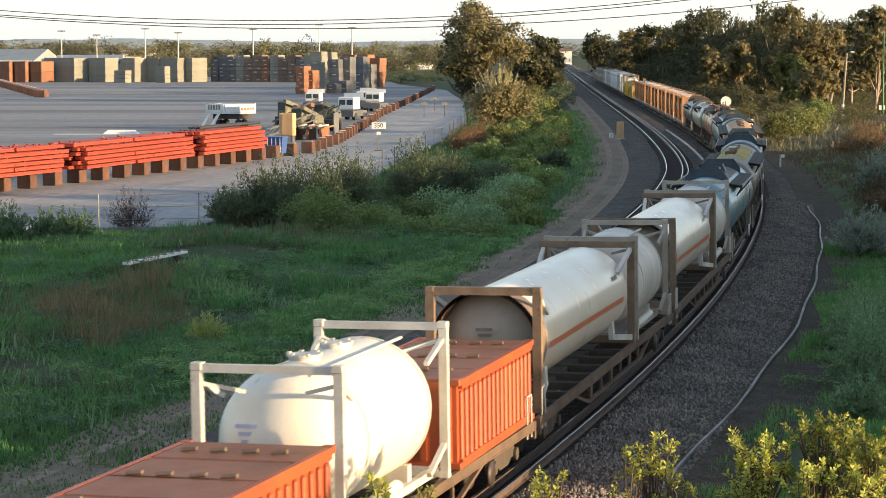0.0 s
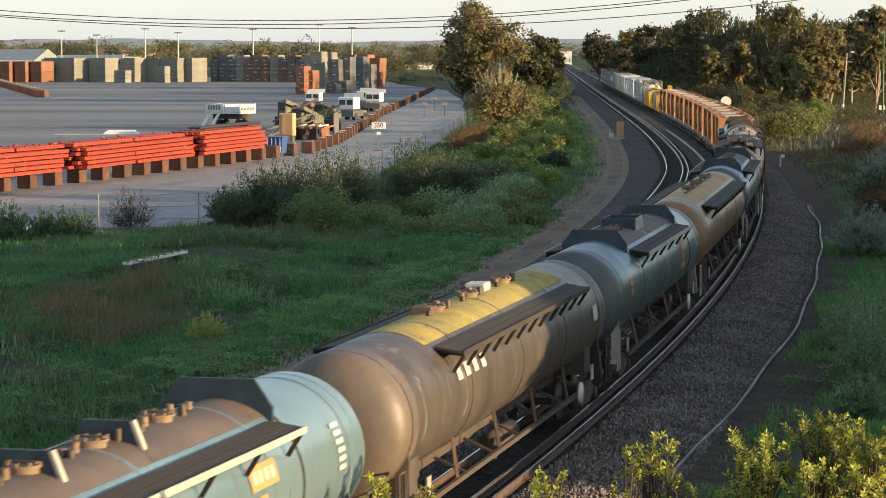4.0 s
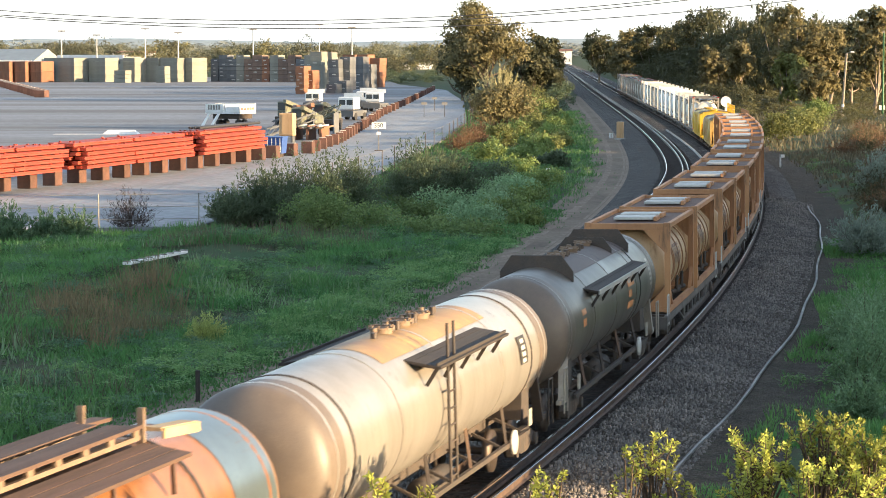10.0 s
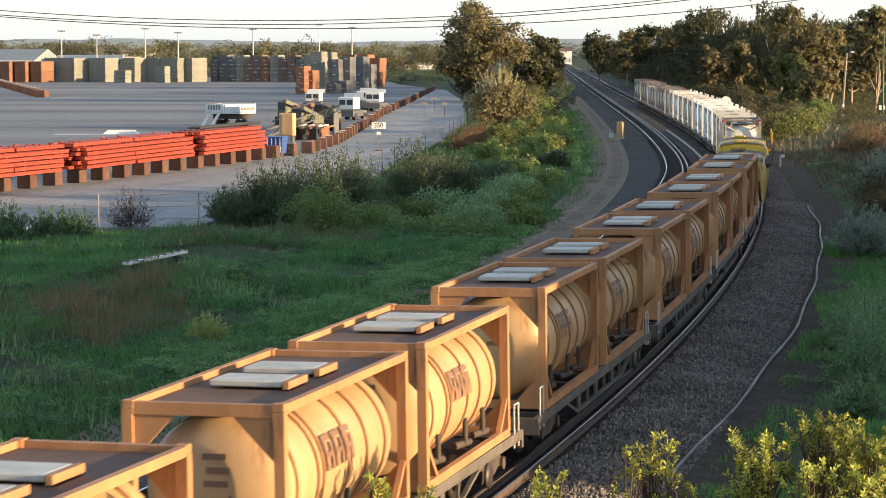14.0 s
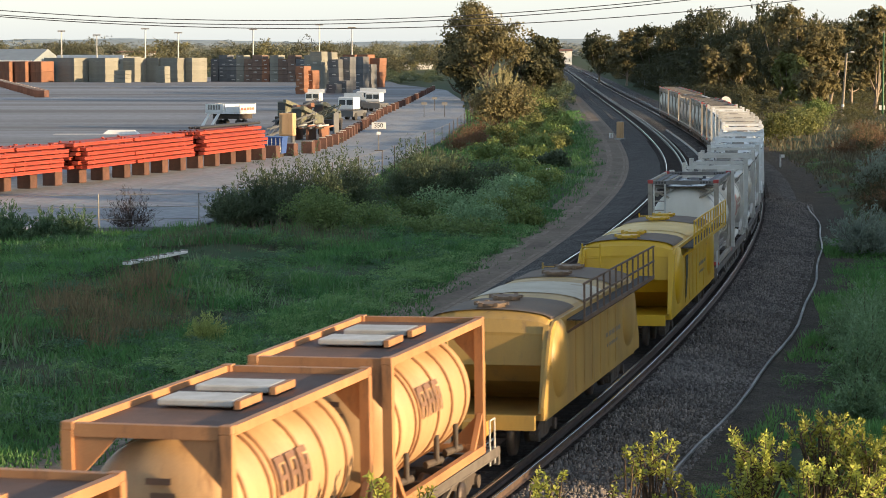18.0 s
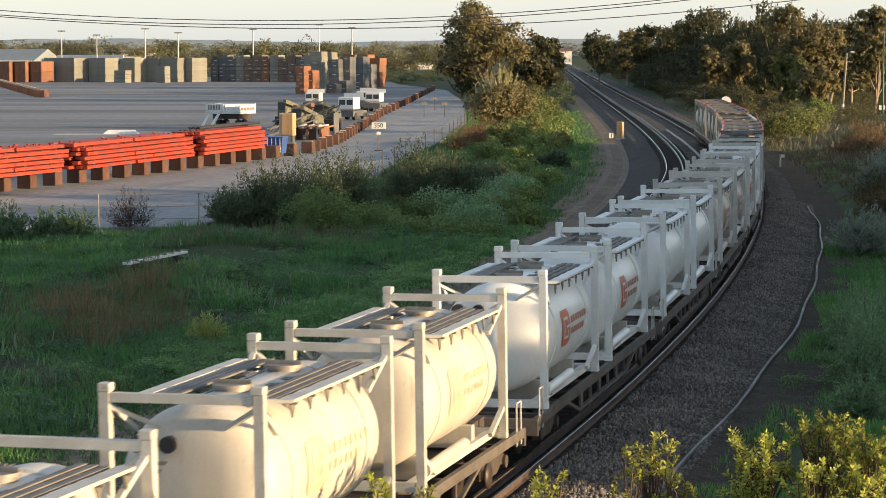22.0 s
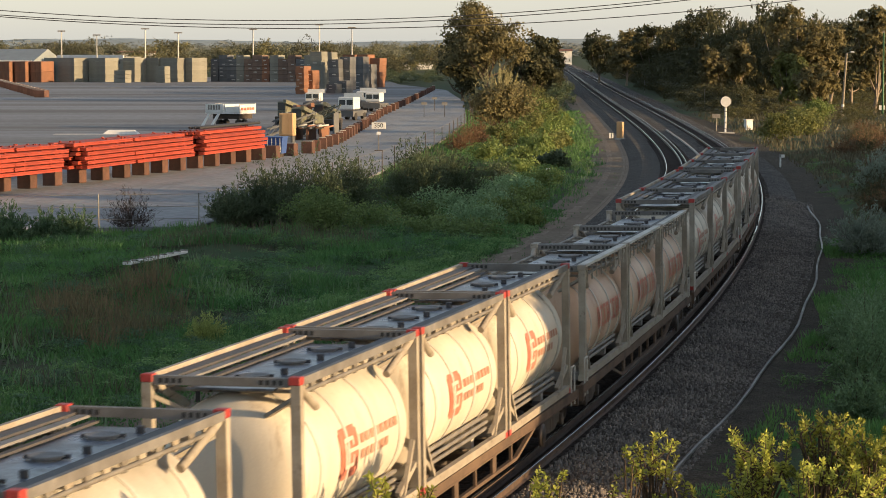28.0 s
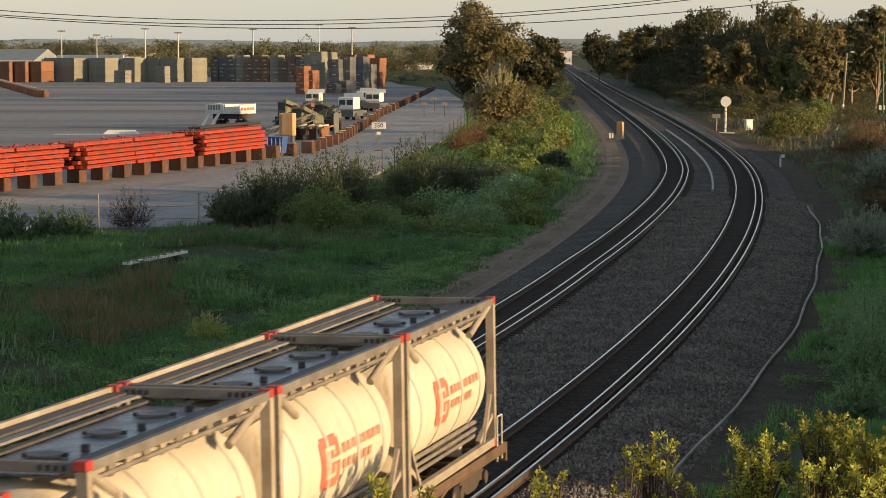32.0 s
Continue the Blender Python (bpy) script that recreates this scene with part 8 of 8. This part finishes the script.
def make_plants():
    G = "gum trees along the line"
    # beside the yard
    tree(6.7, 372, 16.4, 6.7, LEAF_OLIVE, "tall spreading gum tree with olive-brown crown", seed=1, lobes=36, clumps=26, per=16, leaf=0.27, base=0.2, group=G, tuft=0.06)
    tree(3.2, 392, 11.6, 4.4, LEAF_DARK, "dark dense gum tree", seed=2, lobes=20, clumps=18, per=18, leaf=0.34, base=0.06, group=G)
    for x, y, h, r, sd in ((17.6, 425, 11.2, 3.9, 4), (14.5, 400, 10.0, 4.0, 2), (19.9, 450, 8.5, 3.0, 4), (21.2, 480, 8.5, 2.8, 2), (16.2, 412, 7.0, 4.0, 4)):
        tree(x, y, h, r, LEAF_DARK, "dark dense gum tree close to the track", seed=sd, lobes=20, clumps=18, per=18, leaf=0.34, base=0.06, group=G)
    shrub(5.6, 243, 6.2, 3.6, LEAF_OLIVE, "rounded tree with straw-coloured feathery tips", 6, 22, 18, 16, 0.17, name="tree")
    spray_bush(5.7, 243.3, 7.4, 3.5, LEAF_GOLD, "straw-coloured feathery plumes over a rounded tree", 7, 300, 22, 0.08, 5.0, 0.78, 0.03, rise=0.6, out=1.06)
    for x, y, h, r, lm, sd in ((9.8, 262, 4.0, 2.3, LEAF_SHRUB, 7), (11.5, 275, 3.2, 2.2, LEAF_YELLOW, 8), (12.4, 250, 2.4, 1.8, LEAF_SHRUB, 7), (8.6, 232, 2.4, 2.2, LEAF_YELLOW, 8),
                               (10.5, 225, 1.9, 2.0, LEAF_SHRUB, 7), (6.6, 214, 2.2, 2.2, LEAF_SHRUB, 8), (9.0, 205, 1.5, 1.9, LEAF_YELLOW, 7), (7.2, 195, 1.6, 2.0, LEAF_SHRUB, 8),
                               (5.4, 205, 2.3, 2.0, LEAF_YELLOW, 9), (3.6, 186, 1.8, 2.0, LEAF_SHRUB, 7), (6.2, 180, 1.3, 1.8, LEAF_SHRUB, 9), (8.0, 176, 1.1, 1.5, LEAF_WATTLE, 8),
                               (5.0, 168, 1.2, 1.7, LEAF_SHRUB, 7), (14.5, 300, 4.0, 2.4, LEAF_WATTLE, 9), (16.0, 330, 4.5, 2.6, LEAF_WATTLE, 8), (12.6, 310, 4.0, 2.8, LEAF_YELLOW, 7),
                               (11.4, 238, 2.0, 1.7, LEAF_SHRUB, 9), (10.4, 214, 1.4, 1.5, LEAF_YELLOW, 7)):
        shrub(x, y, h, r, lm, "leafy shrub on the bank beside the line", sd, 11, 12, 12, 0.13, "bank shrubs")
    for x, y, h, r in ((2.2, 212, 2.3, 1.6), (3.6, 226, 2.3, 1.5), (1.2, 203, 1.7, 1.4), (3.2, 217, 1.8, 1.4)):
        spray_bush(x, y, h, r, LEAF_BROWN, "dry reddish-brown weeds by the fence", 11, 150, 12, 0.045, 6.0, 0.4, 0.06, "dry weeds", rise=0.7)
    for x, y, h, r, lm, sd in ((4.6, 147, 0.7, 1.9, LEAF_COVER, 12), (2.2, 139, 0.75, 2.2, LEAF_COVER, 13), (0.2, 131, 0.75, 2.2, LEAF_COVER, 12), (3.4, 128, 0.9, 1.6, LEAF_SHRUB, 14),
                               (5.0, 137, 0.9, 1.5, LEAF_SHRUB, 13), (1.6, 121, 0.8, 1.8, LEAF_COVER, 13), (6.4, 152, 1.0, 1.6, LEAF_SHRUB, 12), (-1.2, 124, 1.1, 1.6, LEAF_ROUND, 14),
                               (4.2, 118, 1.0, 1.2, LEAF_SHRUB, 13), (-2.6, 136, 1.3, 1.7, LEAF_ROUND, 12), (3.2, 158, 1.2, 1.8, LEAF_WATTLE, 13), (-3.4, 118, 0.9, 1.9, LEAF_ROUND, 12),
                               (1.4, 111, 0.7, 1.7, LEAF_ROUND, 13), (-1.0, 114, 0.8, 1.6, LEAF_ROUND, 14), (2.6, 133, 0.9, 1.6, LEAF_COVER, 14), (-1.6, 141, 1.6, 1.8, LEAF_ROUND, 12)):
        shrub(x, y, h, r, lm, "low spreading grey-green groundcover", sd, 22, 10, 10, 0.08, "groundcover")
    # large bushes in front of the yard
    for x, y, h, r, sd in ((-6.6, 122.0, 4.0, 2.5, 21), (-8.9, 121.0, 3.5, 2.3, 22), (-4.9, 124.0, 4.0, 2.1, 22), (-10.6, 119.5, 2.1, 1.7, 21), (-1.5, 134.0, 3.8, 2.1, 23), (0.5, 136.0, 3.4, 2.1, 21),
                           (-0.6, 143.0, 3.0, 2.2, 22), (-7.8, 119.2, 2.5, 1.9, 23)):
        spray_bush(x, y, h, r, LEAF_WATTLE, "large dark grey-green bush with upright sprays", sd, 330, 24, 0.07, 3.2, 0.25, 0.055, "large bushes")
    shrub(-5.9, 113.5, 2.3, 1.8, LEAF_ROUND, "rounded olive-green bush by the fence", 24, 34, 18, 14, 0.065)
    for x, y in ((-19.6, 106), (-18.0, 107), (-20.8, 107.5), (-16.9, 108.0)):
        spray_bush(x, y, 1.75 + 0.35 * (int(-x) % 2), 1.2, LEAF_FENCE, "feathery green bush at the fence", 27, 150, 26, 0.06, 4.5, 0.25, 0.06, "fence bushes")
    spray_bush(-15.4, 116.2, 2.1, 1.5, LEAF_TWIG, "bare brown twiggy bush at the fence", 25, 220, 14, 0.022, 12.0, 0.2, 0.05)
    spray_bush(-7.2, 71.5, 1.0, 0.75, LEAF_FLOWER, "yellow-flowering weed in the grass", 26, 200, 24, 0.035, 2.4, 0.3, 0.06)
    # right-hand verge
    for x, y, h, r, lm, sd, lab in ((31.5, 222, 3.0, 2.4, LEAF_YELLOW, 31, "yellow-green shrub beside the track"), (36.5, 238, 2.6, 2.2, LEAF_YELLOW, 32, "yellow-green shrub beside the track"),
                                    (43.5, 275, 2.7, 2.6, LEAF_SHRUB, 33, "bright green shrub under the trees"), (40.0, 262, 2.3, 2.4, LEAF_YELLOW, 31, "bright green shrub under the trees")):
        shrub(x, y, h, r, lm, lab, sd, 14, 14, 14, 0.13, "verge shrubs")
    for x, y, h, r, lm, sd, lab in ((27.0, 147, 2.6, 1.5, LEAF_SILVER, 34, "grey-leaved shrub with pale tips"), (28.6, 150, 3.2, 1.8, LEAF_SILVER, 35, "grey-leaved shrub with pale tips"),
                                    (18.2, 102, 2.1, 1.7, LEAF_SILVER, 34, "grey-leaved shrub with pale tips"), (20.0, 104, 2.4, 1.7, LEAF_SILVER, 35, "grey-leaved shrub with pale tips"),
                                    (11.1, 62, 2.1, 1.15, LEAF_PALE, 36, "loose green shrub with white tips"), (12.2, 70, 1.6, 1.0, LEAF_PALE, 37, "loose green shrub with white tips"),
                                    (12.0, 65, 2.2, 1.2, LEAF_PALE, 36, "loose green shrub with white tips"), (13.4, 74, 1.9, 1.3, LEAF_PALE, 37, "loose green shrub with white tips"),
                                    (10.2, 57, 1.2, 0.8, LEAF_PALE, 37, "loose green shrub with white tips")):
        spray_bush(x, y, h, r, lm, lab, sd, 170, 26, 0.05 if y < 90 else 0.08, 2.6, 0.25, 0.07, "verge shrubs")
    rng = np.random.default_rng(44)
    for k in range(26):
        y = rng.uniform(112, 235)
        x = 0.188 * y + rng.uniform(-4.2, 3.5)
        x = max(x, float(np.interp(y, line_y, line_x)) + 7.5)
        spray_bush(x, y, rng.uniform(1.2, 2.2), rng.uniform(1.4, 2.2), LEAF_BROWN if k % 3 else LEAF_DARK, "dark brown thicket of scrub", 41 + k % 3, 110, 14, 0.06, 4.0, 0.3, 0.08, "brown scrub")
    # gum trees right of the line
    rows = [(1060, 150, 52, 40, LEAF_DARK, 4), (1108, 152, 52, 38, LEAF_OLIVE, 1), (1152, 158, 38, 42, LEAF_DARK, 2), (1200, 160, 32, 45, LEAF_DARK, 4), (1245, 163, 8, 62, LEAF_DARK, 2),
            (1258, 188, 72, 32, LEAF_OLIVE, 3), (1300, 186, 64, 34, LEAF_OLIVE, 5), (1335, 168, 34, 52, LEAF_DARK, 4), (1385, 178, 4, 52, LEAF_OLIVE, 1), (1425, 196, 22, 46, LEAF_OLIVE, 3),
            (1400, 198, 90, 40, LEAF_YELLOW, 5), (1465, 192, 36, 42, LEAF_OLIVE, 5), (1505, 186, 28, 40, LEAF_DARK, 2), (1545, 200, 6, 50, LEAF_OLIVE, 1), (1600, 190, 0, 60, LEAF_DARK, 4),
            (1440, 202, 110, 36, LEAF_OLIVE, 3)]
    for px, by, ty, hw, lm, sd in rows:
        d = 9.05 * 4180 / (by - 83.0)
        tree((px - 784) * d / 4180, d, (by - ty) * d / 4180, hw * d / 4180, lm, "tall gum tree with ragged evening-lit crown", seed=sd, lobes=26, clumps=20, per=15,
             leaf=0.3, base=0.12, group=G, bark=BARK_PALE, tuft=0.065)
    # unseen trees beyond the right of the view, added to shade the line
    y = 44.5
    k = 0
    while y < 195:
        h = 8.8 if y < 130 else 6.3 if y < 170 else 5.0
        tree(0.188 * y + 8.6 + (k % 3) * 1.3 + sun_dir.x * 14.0, y + sun_dir.y * 14.0, h * (0.92 + 0.16 * ((k * 7) % 5) / 4) + 1.9, 3.0, LEAF_DARK, "dense dark unseen tree that shades the line", seed=51 + k % 2, lobes=18, clumps=14, per=8, leaf=0.68, base=0.0, group="roadside trees", tuft=0.12)
        y += 2.5 if y < 80 else 3.0 if y < 120 else 4.6
        k += 1
    # foreground shrubs below the bridge: foot, height, spread, number of shoots
    for k, (x, y, h, r, n) in enumerate(((4.65, 34.2, 3.45, 0.55, 34), (5.6, 34.4, 3.66, 0.55, 42), (4.5, 33.8, 3.1, 0.4, 22), (5.3, 33.2, 3.15, 0.6, 38), (6.2, 33.8, 3.5, 0.5, 36), (6.05, 33.0, 3.1, 0.5, 28),
                                         (3.05, 34.0, 3.5, 0.32, 11), (2.66, 33.7, 3.35, 0.28, 7), (3.36, 33.6, 3.25, 0.3, 8), (1.5, 33.2, 3.05, 0.25, 9), (1.2, 32.8, 2.95, 0.18, 5),
                                         (-0.75, 27.0, 4.14, 0.16, 10), (-0.2, 28.0, 3.8, 0.14, 6), (0.42, 29.0, 3.42, 0.2, 8))):
        front_shrub(x, y, h, r, int(n * 1.5), 300 + k)


def make_distance():
    rng = np.random.default_rng(77)
    near, mid, far = [], [], []
    for k in range(120):
        y = rng.uniform(725, 930)
        big = rng.uniform(0, 1) ** 1.5
        near.append((rng.uniform(-0.21, 0.005) * y, y, 6.5 + 6.8 * big, 3.6 + 3.0 * big))
    edge = []
    for k in range(26):
        y = rng.uniform(570, 720)
        edge.append(((rng.uniform(668, 775) - 784) * y / 4180, y, rng.uniform(1.4, 3.6), rng.uniform(2.0, 3.6)))
    woods("yard_edge_scrub", edge, LEAF_WATTLE, 19, "dark green scrub at the far edge of the yard", leaf=0.34, per=9, clumps=12, lobes=8)
    for k in range(160):
        y = rng.uniform(560, 900)
        near.append((rng.uniform(0.068 if y > 620 else 0.09, 0.22) * y + 6, y, rng.uniform(9, 13), rng.uniform(4, 7)))
    for k in range(220):
        y = rng.uniform(1100, 1900)
        mid.append((rng.uniform(-0.22, 0.22) * y, y, rng.uniform(9, 14), rng.uniform(7, 12)))
    mid = [r for r in mid if not 0.035 < r[0] / r[1] < 0.06]
    for k in range(300):
        y = rng.uniform(2000, 4200)
        far.append((rng.uniform(-0.24, 0.24) * y, y, rng.uniform(10, 16), rng.uniform(14, 26)))
    wall, under = [], []
    for k in range(190):
        y = rng.uniform(430, 640)
        lo = float(np.interp(y, line_y, line_x)) + 9 + (y - 430) * 0.012
        x = lo + rng.uniform(0, 1) ** 1.2 * max(6.0, 0.2 * y - lo)
        tall = float(np.interp(x / y, [0.08, 0.105, 0.125, 0.19], [9.5, 11.5, 14.8, 15.5]))
        wall.append((x, y, tall * rng.uniform(0.72, 1.04) * (0.75 if x < lo + 6 else 1.0), rng.uniform(3.2, 4.8)))
    for k in range(170):
        y = rng.uniform(262, 420)
        lo = float(np.interp(y, line_y, line_x)) + 7.5
        under.append((lo + rng.uniform(0, 1) * (0.21 * y - lo), y, rng.uniform(0.9, 2.4), rng.uniform(1.4, 2.6)))
    for k in range(60):
        y = rng.uniform(400, 520)
        f = rng.uniform(0.118, 0.205)
        wall.append((f * y, y, rng.uniform(12.5, 16.5), rng.uniform(3.4, 5.0)))
    for k in range(190):
        y = rng.uniform(300, 900)
        wall.append((float(np.interp(y, line_y, line_x)) + 6.5 + rng.uniform(0, 9) + 0.004 * (y - 300), y, rng.uniform(1.6, 5.0) + 0.002 * (y - 300), rng.uniform(2.0, 3.4)))
    woods("dark_woods", wall, LEAF_DARK, 11, "dense dark gum woods beside the line", leaf=0.44, per=8, clumps=13, lobes=9)
    woods("undergrowth", under, LEAF_UNDER, 12, "olive undergrowth below the trees", leaf=0.35, per=9, clumps=10, lobes=8)
    bank = []
    for k in range(120):
        y = rng.uniform(380, 760)
        bank.append((float(np.interp(y, line_y, line_x)) - 12.5 - rng.uniform(0, 9), y, rng.uniform(1.5, 6.5), rng.uniform(2.0, 3.6)))
    woods("bank_woods", bank, LEAF_DARK, 13, "dark scrub on the far bank of the line", leaf=0.34, per=10, clumps=12, lobes=8)
    # light and shade across the belt come from separate leaf colours
    woods("golden_woods", near[2::4], LEAF_BELT_SUN, 18, "trees within the belt, sunlight put into olive-gold leaves", leaf=0.34, per=8, clumps=12, lobes=9)
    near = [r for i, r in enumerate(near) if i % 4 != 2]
    woods("shaded_woods", near[1::3], LEAF_BELT_SHADE, 17, "trees within the belt beyond the yard, shade put into dark leaves", leaf=0.34, per=8, clumps=12, lobes=9)
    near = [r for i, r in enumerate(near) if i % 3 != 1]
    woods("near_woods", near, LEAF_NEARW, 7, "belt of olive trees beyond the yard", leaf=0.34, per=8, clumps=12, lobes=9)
    # haze grows with distance through ever paler leaf colours
    woods("middle_woods", mid, LEAF_FAR, 8, "belt of distant trees with haze put into its grey-green", leaf=0.46, per=7, clumps=8, lobes=6)
    woods("far_woods", far, LEAF_HAZE, 9, "tree tops on the horizon, haze put into their colour", leaf=0.6, per=6, clumps=7, lobes=6)
    xs = np.linspace(-1600, 1600, 81)
    vs = []
    for x in xs:
        h = 20 + 7 * noise.noise(Vector((x * 0.0022, 0.3, 0))) + 3 * noise.noise(Vector((x * 0.012, 5.3, 0)))
        vs += [(x, 4400, GROUND_Z - 2), (x, 4460, h * 0.7), (x, 4560, h)]
    fs = [(3 * i + j, 3 * i + 3 + j, 3 * i + 4 + j, 3 * i + 1 + j) for i in range(80) for j in range(2)]
    solid("distant_ridge", Shape().add(vs, fs, True), RIDGE, "low wooded ridge on the horizon, haze put into its colour", "ridge", kind="structure")


def motions():
    for ob, u, half, z in moving:
        walk(ob, [(float(t), train_pose(u - SPEED * (t - 13.0), half, z)) for t in range(0, 33)])


make_ground()
make_yard()
make_stacks()
make_machines()
make_buildings()
make_fence()
make_lineside()
make_poles()
make_plants()
make_distance()
make_train()
make_grass()
make_tussocks()
make_stones()
make_line()
motions()
